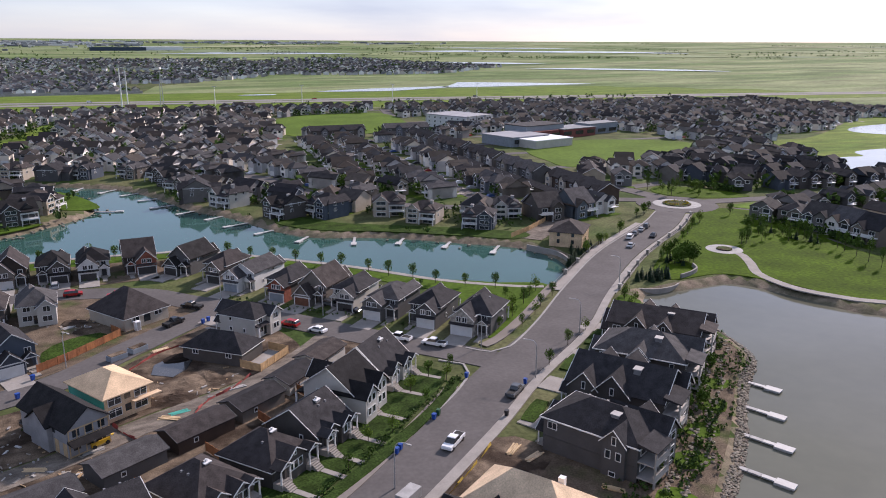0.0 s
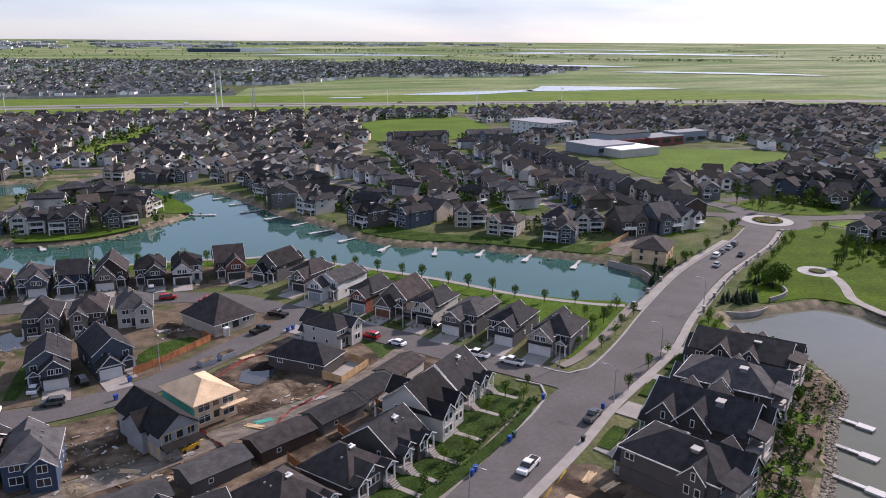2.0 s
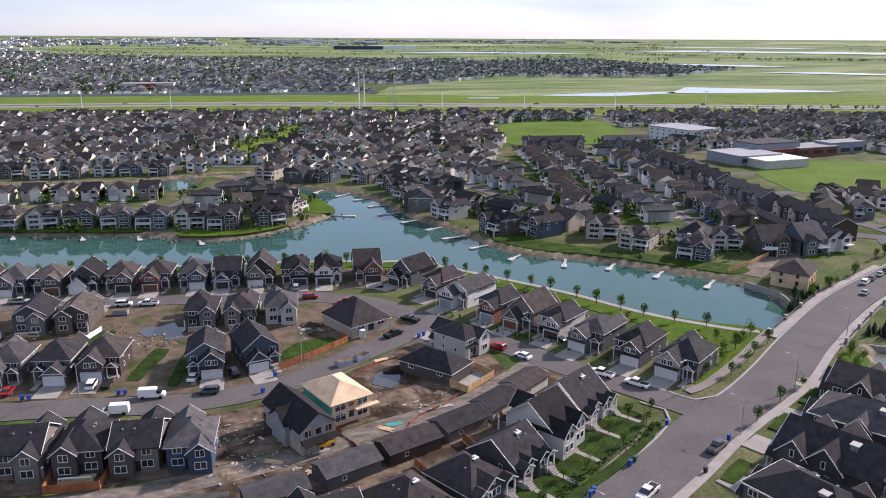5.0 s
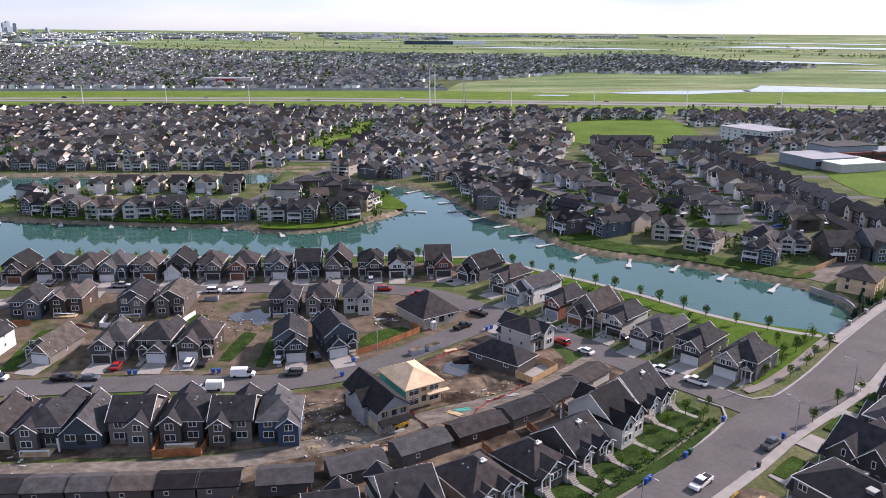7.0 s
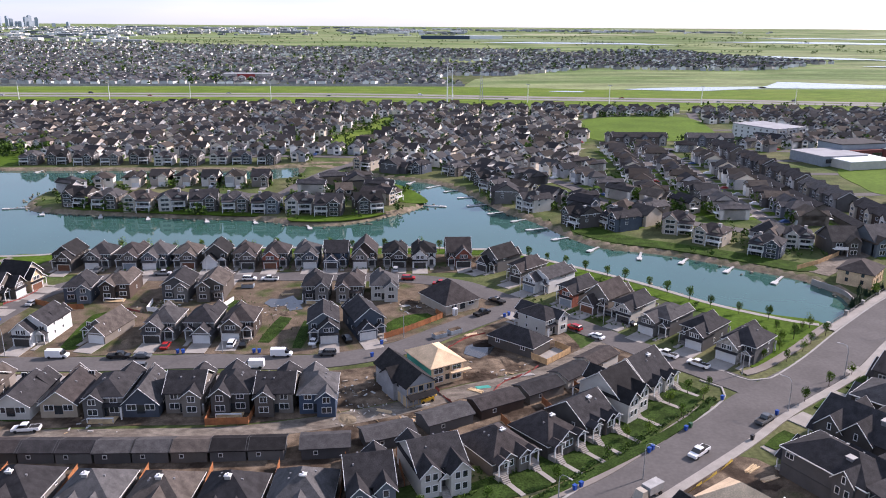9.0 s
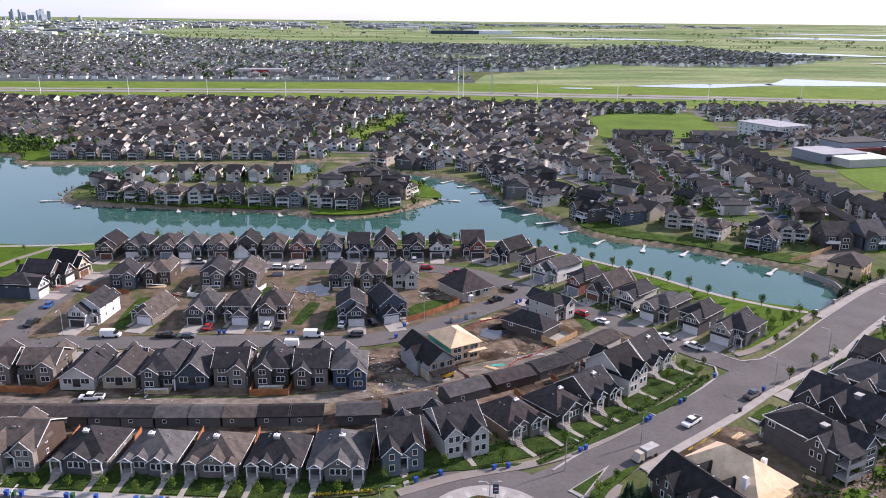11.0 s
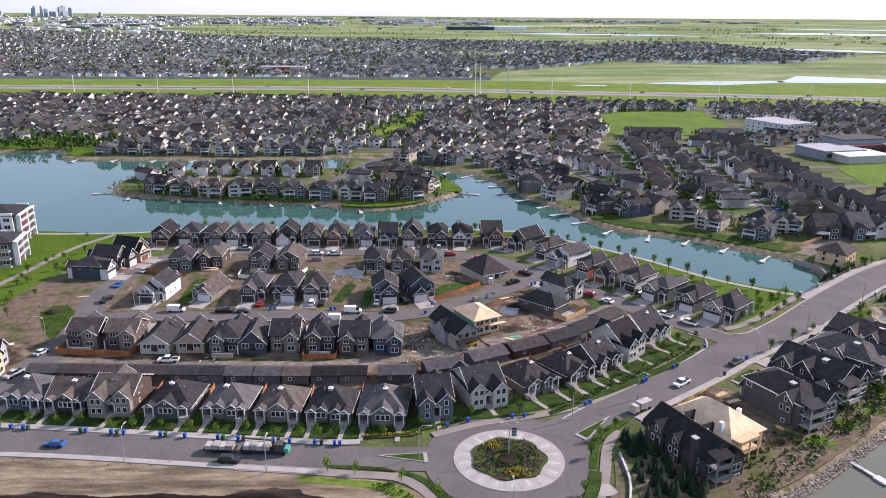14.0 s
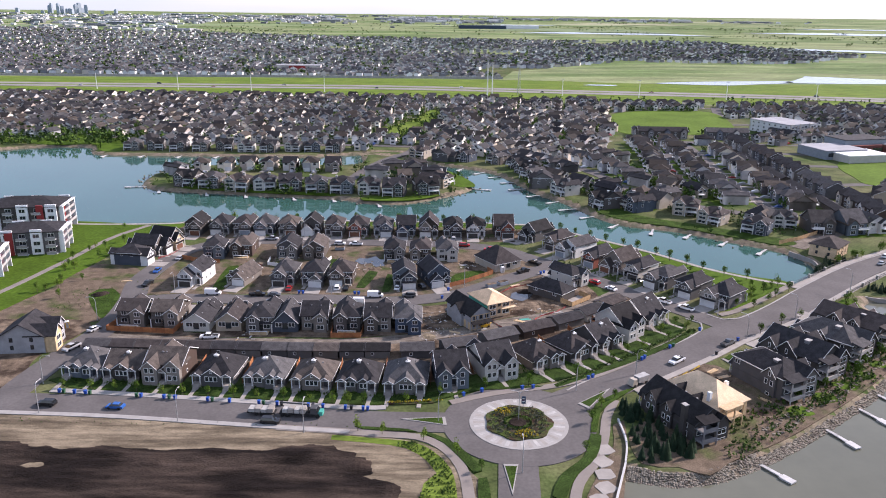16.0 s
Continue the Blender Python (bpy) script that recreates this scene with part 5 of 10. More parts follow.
# the homes whose yards back on to the lane
BACK = "two-storey house seen from its back yard"
house(-99.5, 234.0, 178, 9.6, 11, 2, "gx", 0.5, "siding_taupe", "roof_brown", front="garage", side=1, deck=True, label="brown " + BACK, rng=21)
house(-88.6, 233.6, 180, 9.4, 11, 2, "gx", 0.5, "siding_taupe", "roof_tan", front="garage", side=-1, accent="siding_stone", label="tan " + BACK, rng=22)
house(-77.6, 231.6, 180, 8.7, 15, 1, "gy", 0.7, "siding_light", "roof_charcoal", front="garage", side=-1, low_wing=True, base=0.9, label="pale grey bungalow with a charcoal roof and a lawn", rng=23)
house(-67.6, 232.4, 180, 8.5, 15, 1, "gy", 0.75, "siding_beige", "roof_brown", front="garage", side=1, low_wing=True, base=0.9, label="beige bungalow on a bare dirt yard", rng=24)
house(-57.6, 231.8, 180, 8.7, 14, 2, "hip", 0.55, "siding_grey", "roof_charcoal", front="garage", side=-1, deck=True, label="grey gabled " + BACK, rng=25)
house(-49.6, 231.6, 180, 8.3, 14, 1, "gy", 0.95, "siding_blue", "roof_grey", front="garage", side=1, low_wing=True, base=1.0, label="blue-grey steep-gabled house on a bare yard", rng=26)
house(-40.6, 232.2, 180, 8.6, 12, 2, "gx", 0.6, "siding_taupe", "roof_charcoal", front="garage", side=-1, label="taupe " + BACK, rng=27)
house(-30.2, 232.6, 180, 8.7, 13, 2, "hip", 0.6, "siding_dark", "roof_charcoal", front="garage", side=1, deck=True, label="dark hip-roofed " + BACK, rng=28)
house(-20.4, 231.6, 180, 8.7, 12, 2, "gx", 0.55, "siding_taupe", "roof_charcoal", front="garage", side=-1, label="taupe gabled " + BACK, rng=29)
house(-11.0, 231.4, 182, 8.7, 12, 2, "hip", 0.6, "siding_navy", "roof_pale", front="garage", side=1, label="navy blue " + BACK, rng=30)
fence([(-106, 224), (-84.4, 222)], "cedar_fence", "reddish cedar board fence behind the houses")
fence([(-84.4, 222), (-83.6, 230)], "cedar_fence", "reddish cedar board fence between yards")
fence([(-106, 224), (-104.6, 232)], "cedar_fence", "reddish cedar board fence by the street")
fence([(-35, 228), (-34.6, 220.4), (-25.4, 220.8), (-25, 228)], "cedar_fence", "reddish cedar board fence round a paved yard")

# the building site
def framed_house(x, y, turn, w, d, label, skin="house_wrap", roofmat="roof_black", deckmat=False, storeys=2, studs=True, z=0.0, slope=0.62, style="gx"):
    """An unfinished house: sheathing, roof, bare openings and studs."""
    ob = thing("unfinished_house", x, y, z, turn, label, "house", "homes of the suburb")
    hw, hd, eave = w / 2, d / 2, 0.4 + STOREY * storeys
    g = Geo().box(-hw, hw, -hd, hd, -0.3, eave)
    if style == "gx":
        g.gable_wall(-hw, hw, -hd, hd, eave, slope, "x")
        r = Geo().gable_roof(-hw, hw, -hd, hd, eave, slope, "x", 0.5)
    elif style == "gy":
        g.gable_wall(-hw, hw, -hd, hd, eave, slope, "y")
        r = Geo().gable_roof(-hw, hw, -hd, hd, eave, slope, "y", 0.5)
    else:
        r = Geo().hip_roof(-hw, hw, -hd, hd, eave, slope, 0.6)
    part("wall", g, skin, ob)
    part("roof", r, roofmat, ob)
    for lev in range(storeys):
        for wx in (-w * 0.3, 0, w * 0.3):
            part("opening", Geo().box(wx - 0.6, wx + 0.6, -hd - 0.03, -hd, 1.2 + STOREY * lev, 2.6 + STOREY * lev), "glass", ob, "bare window opening")
            part("opening", Geo().box(wx - 0.6, wx + 0.6, hd, hd + 0.03, 1.2 + STOREY * lev, 2.6 + STOREY * lev), "glass", ob, "bare window opening")
        for s in (-1, 1):
            for wy in (-d * 0.22, d * 0.22):
                part("opening", Geo().box(s * hw - 0.02, s * hw + 0.02, wy - 0.5, wy + 0.5, 1.2 + STOREY * lev, 2.6 + STOREY * lev), "glass", ob, "bare window opening")
    if studs:
        for k in range(6):
            sx = -hw + 0.2 + k * (w - 0.4) / 5
            part("stud", Geo().box(sx - 0.07, sx + 0.07, -hd - 0.14, -hd - 0.03, -0.1, eave - 0.1), "lumber", ob)
        for zz in (0.3, 3.2, eave - 0.2):
            part("plate", Geo().box(-hw, hw, -hd - 0.16, -hd - 0.14, zz - 0.12, zz + 0.12), "lumber", ob)
    return ob


b = framed_house(8.6, 236.0, 29, 7.4, 15.6, "unfinished house wrapped in grey sheathing under a black roof", "house_wrap", "roof_black", style="gy", slope=0.76)
part("wing_wall", Geo().box(-4.6, 0, -3.0, 3.0, -0.3, 4.9).gable_wall(-4.6, 0, -3.0, 3.0, 4.9, 0.75, "x"), "house_wrap", b)
part("wing_roof", Geo().gable_roof(-4.6, 0, -3.0, 3.0, 4.9, 0.75, "x"), "roof_black", b)
part("porch_roof", Geo().section([(-9.8, 2.7), (-7.8, 3.3), (-7.8, 2.7)], -3.8, 3.8, "x"), "roof_black", b)
for k in range(4):
    part("sheathing_panel", Geo().box(-3.75 - 0.02, -3.72, -7.4 + k * 1.3, -6.2 + k * 1.3, 0.2, 2.6), "trim_grey" if k % 2 else "lumber", b)
t_ = framed_house(16.0, 245.2, 29, 9.0, 12.2, "unfinished house with bare plywood roof and green sheathing", "plywood", "plywood", style="hip", slope=0.5, studs=False)
for lev in (0.9, 3.2):
    for wx in (-2.6, 2.6):
        window(t_, wx, -6.12, lev, 0, 2.6, 1.6)
    window(t_, 4.52, 1.0, lev, 90, 1.6, 1.5)
part("green_wall", Geo().box(-4.58, -4.51, -6.0, 6.0, 0.2, 5.1), "green_board", t_, "green sheathing board")
part("upper_deck", Geo().box(0.5, 6.2, -7.4, -6.1, 2.9, 3.1), "plywood", t_)
house(39.9, 262.1, -42, 15.4, 10.1, 1, "hip", 0.62, "siding_dark", "roof_charcoal", front="none", base=0.8, label="dark grey bungalow with a wide charcoal roof", rng=41, rear=True)
house(48.0, 273.6, 222, 9, 12, 2, "hip", 0.5, "siding_light", "roof_charcoal", front="garage", side=-1, label="pale two-storey house with white window bays", rng=42)
fence([(41.6, 253.6), (45.0, 249.4), (52.6, 257.0), (49.2, 261.4)], "pine_fence", "fresh pine board fence round a concrete patio")
setting("patio", patch([(43.2, 254.4), (45.2, 250.6), (51.8, 257.2), (49, 260.8)], Z_DRIVE, 0.2, False), "concrete", "pale concrete patio slab", "patio")
field("puddle_site", [(24, 257), (28, 254), (31, 257), (33, 262), (29, 265), (25, 262)], "puddle", "muddy standing water on the building site", "water", Z_SOIL + 0.02)
field("puddle_lot", [(-36, 297), (-33, 293), (-29, 294.6), (-27, 290), (-23, 291.4), (-24.6, 295.4), (-21.4, 299), (-26, 299.6), (-28, 303.6), (-31, 300.4), (-34.6, 301)], "puddle", "muddy standing water on a vacant lot", "water", Z_SOIL + 0.02)

# homes between the two residential streets
house(-92.0, 274.0, -6, 8.5, 13, 2, "gy", 0.7, "siding_white", "roof_charcoal", front="garage", side=-1, garage="garage_dark", label="white-sided two-storey house with a charcoal gable roof", rng=51)
house(-74.6, 275.6, -14, 8.7, 13, 1, "gy", 0.75, "siding_taupe", "roof_tan", front="garage", side=1, low_wing=True, label="taupe bungalow on a dirt lot", rng=52)
house(-58.6, 275.0, -3, 8.5, 12, 2, "hip", 0.6, "siding_grey", "roof_grey", front="garage", side=-1, garage="garage_dark", label="grey two-storey house with a hip roof", rng=53)
house(-48.0, 275.0, -3, 8.5, 12, 2, "hip", 0.72, "siding_grey", "roof_charcoal", front="garage", side=1, low_wing=True, label="dark grey house with a white garage door", rng=54)
house(-37.6, 275.4, -2, 8.9, 12, 2, "hip", 0.65, "siding_brown", "roof_brown", front="garage", side=-1, accent="siding_taupe", label="brown two-storey house with arched gable windows", rng=55)
house(-14.8, 274.2, 6, 8.7, 13, 2, "gy", 0.65, "siding_blue", "roof_charcoal", front="garage", side=1, label="blue-grey two-storey house with a white garage door", rng=56)
house(-3.8, 276.6, 20, 8.9, 14, 2, "gy", 0.75, "siding_blue", "roof_charcoal", front="garage", side=-1, low_wing=True, label="blue gabled house with white trim beside a fenced lawn", rng=57)
fence([(2.6, 267.6), (8.4, 272.2), (19.4, 283.0), (17.4, 287)], "cedar_fence", "orange cedar board fence round a lawn")
field("lawn_fenced", [(4, 270), (8.6, 274), (18, 283), (15, 287), (8, 285), (3, 279)], "lawn", "green fenced back lawn")
house(-94.0, 303.0, 184, 8.9, 12, 2, "hip", 0.55, "siding_blue", "roof_charcoal", front="garage", side=1, label="slate blue two-storey hip-roofed house", rng=61)
house(-83.2, 305.6, 182, 9.1, 12, 2, "hip", 0.55, "siding_brown", "roof_tan", front="garage", side=-1, deck=True, label="brown house with a tan roof and green sheathing", rng=62)
house(-64.0, 304.6, 180, 8.9, 13, 2, "gy", 0.62, "siding_grey", "roof_charcoal", front="garage", side=1, deck=True, label="grey gabled house with a white yard fence", rng=63)
house(-53.0, 304.4, 180, 8.7, 14, 2, "gy", 0.6, "siding_taupe", "roof_tan", front="garage", side=-1, label="taupe house with arched windows", rng=64)
house(-20.0, 302.8, 180, 8.7, 12, 2, "hip", 0.62, "siding_grey", "roof_charcoal", front="garage", side=1, deck=True, label="dark grey gabled house with white windows", rng=65)
house(-9.4, 302.8, 180, 8.7, 12, 2, "hip", 0.6, "siding_taupe", "roof_brown", front="garage", side=-1, deck=True, label="taupe house with white gables", rng=66)
house(1.4, 303.0, 182, 8.9, 12, 2, "hip", 0.65, "siding_light", "roof_grey", front="garage", side=1, label="pale grey hip-roofed house with many windows", rng=67)
house(22.6, 293.4, 212, 13.0, 17, 1, "hip", 0.8, "siding_beige", "roof_brown", front="none", base=1.0, chim=0, label="unfinished beige bungalow under a steep brown roof", rng=68)
fence([(-106, 297), (-96, 292), (-89.6, 292.6)], "cedar_fence", "orange cedar board fence panels")
fence([(-70.4, 297.6), (-70, 290.6), (-64, 288.6)], "panel_white", "white vinyl yard fence panels", 1.5)
fence([(-48, 292), (-45.8, 299.4)], "panel_white", "white vinyl yard fence panels", 1.5)

# the lakeside row with garages on the street
LAKESIDE = "two-storey lakeside house with a street-facing garage"
house(-112.5, 340.0, -4, 8.7, 12, 2, "gy", 0.75, "siding_dark", "roof_black", front="garage", side=1, garage="garage_brown", label="black " + LAKESIDE, rng=71)
house(-101.2, 341.0, 0, 8.7, 12, 2, "hip", 0.62, "siding_grey", "roof_charcoal", front="garage", side=-1, label="grey " + LAKESIDE, rng=72)
house(-91.0, 341.0, 0, 8.7, 12, 2, "hip", 0.62, "siding_taupe", "roof_brown", front="garage", side=1, garage="garage_grey", label="taupe " + LAKESIDE, rng=73)
house(-81.0, 341.0, 0, 8.7, 12, 2, "hip", 0.62, "siding_blue", "roof_grey", front="garage", side=-1, label="pale blue " + LAKESIDE, rng=74)
house(-70.6, 341.0, 0, 8.9, 12, 2, "hip", 0.6, "siding_taupe", "roof_tan", front="garage", side=1, garage="garage_brown", label="beige " + LAKESIDE, rng=75)
house(-60.0, 341.0, 0, 8.7, 12, 2, "gy", 0.8, "siding_dark", "roof_black", front="garage", side=-1, accent="siding_white", low_wing=True, label="black and white " + LAKESIDE, rng=76)
house(-49.6, 341.0, 0, 8.7, 12, 2, "hip", 0.62, "siding_taupe", "roof_brown", front="garage", side=1, garage="garage_dark", label="brown " + LAKESIDE, rng=77)
house(-38.6, 341.0, 0, 8.9, 12, 2, "hip", 0.62, "siding_grey", "roof_brown", front="garage", side=-1, garage="garage_brown", accent="brick_red", label="brick-fronted " + LAKESIDE, rng=78)
house(-27.6, 341.0, 0, 8.9, 12, 2, "hip", 0.6, "siding_blue", "roof_grey", front="garage", side=1, label="blue-grey " + LAKESIDE, rng=79)
house(-17.2, 341.0, 0, 8.7, 12, 2, "gx", 0.62, "siding_navy", "roof_charcoal", front="garage", side=-1, low_wing=True, garage="garage_dark", label="navy " + LAKESIDE, rng=80)
house(-6.8, 341.2, 0, 8.9, 13, 2, "gy", 0.95, "siding_brown", "roof_brown", front="garage", side=-1, accent="siding_taupe", label="steep half-timbered gabled " + LAKESIDE, rng=81)
house(4.0, 341.2, 0, 8.9, 12, 2, "hip", 0.66, "siding_dark", "roof_black", front="garage", side=1, garage="garage_dark", label="all-black " + LAKESIDE, rng=82)
house(14.6, 341.2, 0, 8.9, 12, 2, "hip", 0.62, "siding_white", "roof_black", front="garage", side=-1, garage="garage_dark", label="white " + LAKESIDE + "", rng=83)
house(27.0, 341.4, 2, 9.1, 12, 2, "gx", 0.8, "siding_brown", "roof_brown", front="garage", side=1, accent="brick_red", garage="garage_dark", label="red-brown steep-gabled " + LAKESIDE, rng=84)
NE = "house with a paved driveway and lake behind it"
house(42.6, 333.6, -48, 8.9, 13, 2, "gy", 0.85, "siding_grey", "roof_black", front="garage", side=-1, low_wing=True, garage="garage_dark", label="grey gabled " + NE, rng=91)
house(51.2, 322.4, -48, 8.9, 13, 2, "hip", 0.66, "siding_taupe", "roof_brown", front="garage", side=1, garage="garage_dark", label="taupe " + NE, rng=92)
house(57.6, 312.2, -48, 9.1, 15, 2, "gy", 0.55, "siding_white", "roof_grey", front="garage", side=-1, garage="garage_grey", label="white " + NE, rng=93)
house(64.4, 300.2, -48, 8.9, 13, 2, "hip", 0.55, "siding_dark", "roof_charcoal", front="garage", side=1, accent="brick_red", garage="garage_grey", label="dark brick " + NE, rng=94)
house(71.6, 292.2, -48, 9.1, 13, 2, "gy", 0.95, "siding_taupe", "roof_brown", front="garage", side=-1, low_wing=True, garage="garage_brown", label="brown steep-gabled " + NE, rng=95)
house(78.2, 285.0, -48, 8.7, 13, 2, "hip", 0.55, "siding_light", "roof_charcoal", front="garage", side=1, garage="garage_dark", label="cream two-storey " + NE, rng=96)
house(85.2, 275.2, -48, 9.3, 14, 2, "hip", 0.5, "siding_grey", "roof_grey", front="garage", side=-1, label="grey hip-roofed " + NE, rng=97)
house(92.8, 266.4, -48, 9.1, 14, 2, "hip", 0.62, "siding_grey", "roof_charcoal", front="garage", side=1, label="grey gabled " + NE, rng=98)
house(100.8, 256.4, -48, 10.4, 14, 2, "hip", 0.66, "siding_grey", "roof_charcoal", front="garage", side=-1, accent="stone_veneer", label="stone-trimmed corner " + NE, rng=99)
house(-125.6, 293.0, 84, 9.1, 13, 2, "hip", 0.55, "siding_blue", "roof_charcoal", front="garage", side=-1, accent="siding_white", label="slate blue house beside a vacant lot", rng=101)
house(-123.2, 304.6, 80, 8.5, 12, 2, "gy", 0.8, "siding_taupe", "roof_charcoal", front="garage", side=1, label="grey gabled house behind a red barrier", rng=102)
house(-119.6, 315.0, 74, 8.5, 12, 2, "gy", 0.9, "siding_beige", "roof_black", front="garage", side=-1, garage="garage_brown", accent="plywood", label="unfinished beige steep-gabled house", rng=103)
b = framed_house(-124.0, 212.6, 96, 12, 13, "unfinished house with bare trusses and grey sheathing", "house_wrap", "roof_charcoal", style="gx", slope=0.6)
for wx, ww, pr in ((-3.2, 5.0, 3.0), (3.0, 4.4, 1.6)):
    part("front_wing", Geo().box(wx - ww / 2, wx + ww / 2, -6.5 - pr, -6.4, -0.3, 5.6).gable_wall(wx - ww / 2, wx + ww / 2, -6.5 - pr, -5, 5.6, 1.0, "y"), "lumber" if pr > 2 else "house_wrap", b)
    part("wing_roof", Geo().gable_roof(wx - ww / 2, wx + ww / 2, -6.5 - pr, -1, 5.6, 1.0, "y"), "roof_charcoal", b)
    part("wing_trim", Geo().rakes(wx - ww / 2, wx + ww / 2, -6.5 - pr, -1, 5.6, 1.0, "y", back=False), "trim_white", b)
    for lev in (0.9, 3.2):
        window(b, wx, -6.51 - pr, lev, 0, ww * 0.55, 1.5)

# the large dark homes between the avenue and the pond
POND_HOME = "large three-level lakeside house with balconies"
def pond_home(x, y, w, d, wall, roofmat, label, rng, turn=218.6, roof="gy", eave=6.0, slope=0.55, gables=((-0.45, 5.0), (0.2, 5.6)), chim=0.3, trim="trim_white"):
    """A deep lakeside house: its street front faces -y and its balconies +y; cross gables look out over both long sides."""
    ob = thing("house", x, y, 0, turn, label, "house", "homes of the suburb")
    hw, hd = w / 2, d / 2
    g, r, tr = Geo().box(-hw, hw, -hd, hd, -1.6, eave), Geo(), Geo()
    if roof == "gy":
        g.gable_wall(-hw, hw, -hd, hd, eave, slope, "y")
        r.gable_roof(-hw, hw, -hd, hd, eave, slope, "y")
        tr.rakes(-hw, hw, -hd, hd, eave, slope, "y")
    else:
        r.hip_roof(-hw, hw, -hd, hd, eave, slope)
        zt = eave - slope * 0.45
        for s_ in (-1, 1):
            tr.box(s_ * (hw + 0.5) - 0.05, s_ * (hw + 0.5) + 0.05, -hd - 0.5, hd + 0.5, zt - 0.04, zt + 0.19)
            tr.box(-hw - 0.5, hw + 0.5, s_ * (hd + 0.5) - 0.05, s_ * (hd + 0.5) + 0.05, zt - 0.04, zt + 0.19)
    part("wall", g, wall, ob)
    part("roof", r, roofmat, ob)
    part("trim", tr, trim, ob)
    part("band", Geo().box(-hw - 0.05, hw + 0.05, -hd - 0.05, hd + 0.05, 2.7, 2.92), "trim_dark", ob)
    # cross gables
    for s_ in (-1, 1):
        for k, (f, gw) in enumerate(gables):
            y0 = f * hd
            xo = s_ * (hw + 0.7)
            x0, x1 = min(0, xo), max(0, xo)
            part("side_gable", Geo().box(min(s_ * (hw - 0.5), xo), max(s_ * (hw - 0.5), xo), y0 - gw / 2, y0 + gw / 2, -1.6, eave - 0.2).gable_wall(min(s_ * (hw - 3), xo), max(s_ * (hw - 3), xo), y0 - gw / 2, y0 + gw / 2, eave - 0.2, 1.05, "x"), wall, ob)
            part("gable_roof", Geo().gable_roof(x0, x1, y0 - gw / 2, y0 + gw / 2, eave - 0.2, 1.05, "x", 0.45), roofmat, ob)
            xt = hw + 0.7 + 0.99 if s_ > 0 else -hw - 0.7
            part("gable_trim", Geo().rakes(xt, xt + 1, y0 - gw / 2, y0 + gw / 2, eave - 0.2, 1.05, "x", back=False), trim, ob)
            window(ob, s_ * (hw + 0.703), y0, eave - 0.7, 90 * s_, 0.8, 1.5)
            window(ob, s_ * (hw + 0.703), y0 - 0.9, eave - 3.2, 90 * s_, 1.0, 1.5)
            window(ob, s_ * (hw + 0.703), y0 + 0.9, eave - 3.2, 90 * s_, 1.0, 1.5)
            window(ob, s_ * (hw + 0.703), y0, 0.2, 90 * s_, 1.2, 0.9)
        window(ob, s_ * (hw + 0.003), -0.8 * hd, eave - 2.0, 90 * s_, 1.8, 1.3)
        window(ob, s_ * (hw + 0.003), 0.72 * hd, eave - 2.1, 90 * s_, 1.0, 1.4)
        window(ob, s_ * (hw + 0.003), 0.72 * hd, 0.6, 90 * s_, 1.0, 1.5)
    # street front: low garage wing and an entry
    gw = w * 0.6
    part("garage_wing", Geo().box(-hw, -hw + gw, -hd - 2.2, -hd + 0.1, -0.3, 3.2).gable_wall(-hw, -hw + gw, -hd - 2.2, -hd + 0.5, 3.2, 0.6, "y"), wall, ob)
    part("wing_roof", Geo().gable_roof(-hw, -hw + gw, -hd - 2.2, -hd + 0.2, 3.2, 0.6, "y"), roofmat, ob)
    part("wing_trim", Geo().rakes(-hw, -hw + gw, -hd - 2.2, -hd, 3.2, 0.6, "y", back=False), trim, ob)
    garage_door(ob, -hw + gw / 2, -hd - 2.203, 0.05, 4.9, 2.3, "garage_dark", "trim_grey")
    part("driveway", Geo().box(-hw + 0.6, -hw + gw - 0.6, -hd - 8.6, -hd - 2.2, -0.1, Z_DRIVE), "concrete", ob, "pale concrete driveway")
    entry(ob, hw - w * 0.2, -hd, 0.5, 1.6, wall, roofmat, "trim_white", 0.8, 2.8, 2)
    # pond side: big windows, two balconies with posts
    bw = w * 0.5
    part("rear_wing", Geo().box(-hw + 0.3, -hw + bw, hd - 0.1, hd + 1.8, -1.6, eave - 0.4).gable_wall(-hw + 0.3, -hw + bw, hd - 2, hd + 1.8, eave - 0.4, 0.95, "y"), wall, ob)
    part("rear_roof", Geo().gable_roof(-hw + 0.3, -hw + bw, 0, hd + 1.8, eave - 0.4, 0.95, "y"), roofmat, ob)
    part("rear_trim", Geo().rakes(-hw + 0.3, -hw + bw, hd + 2.79, hd + 4, eave - 0.4, 0.95, "y", back=False), trim, ob)
    for lev in (-1.0, 1.7, 4.4):
        if lev + 1.5 < eave:
            window(ob, -hw + 0.15 + bw / 2, hd + 1.803, lev, 180, bw * 0.62, 1.7)
            window(ob, hw - bw / 2, hd + 0.003, lev, 180, bw * 0.66, 1.9)
    for lev in (1.3, 4.0):
        bal = part("balcony", Geo().box(-hw + bw + 0.1, hw, hd, hd + 3.0, lev - 0.22, lev), "vent_grey" if trim == "trim_dark" else "trim_grey", ob, "rear balcony")
        part("rail", Geo().box(-hw + bw + 0.1, hw, hd + 2.92, hd + 2.98, lev + 0.1, lev + 1.0), "vent_grey" if trim == "trim_dark" else "trim_grey", bal)
        for sx in (-hw + bw + 0.3, hw - 0.3):
            part("post", Geo().box(sx - 0.15, sx + 0.15, hd + 2.7, hd + 3.0, -1.6 if lev < 2 else 1.3, lev + (2.5 if lev > 2 else -0.2)), "vent_grey" if trim == "trim_dark" else "trim_grey", bal)
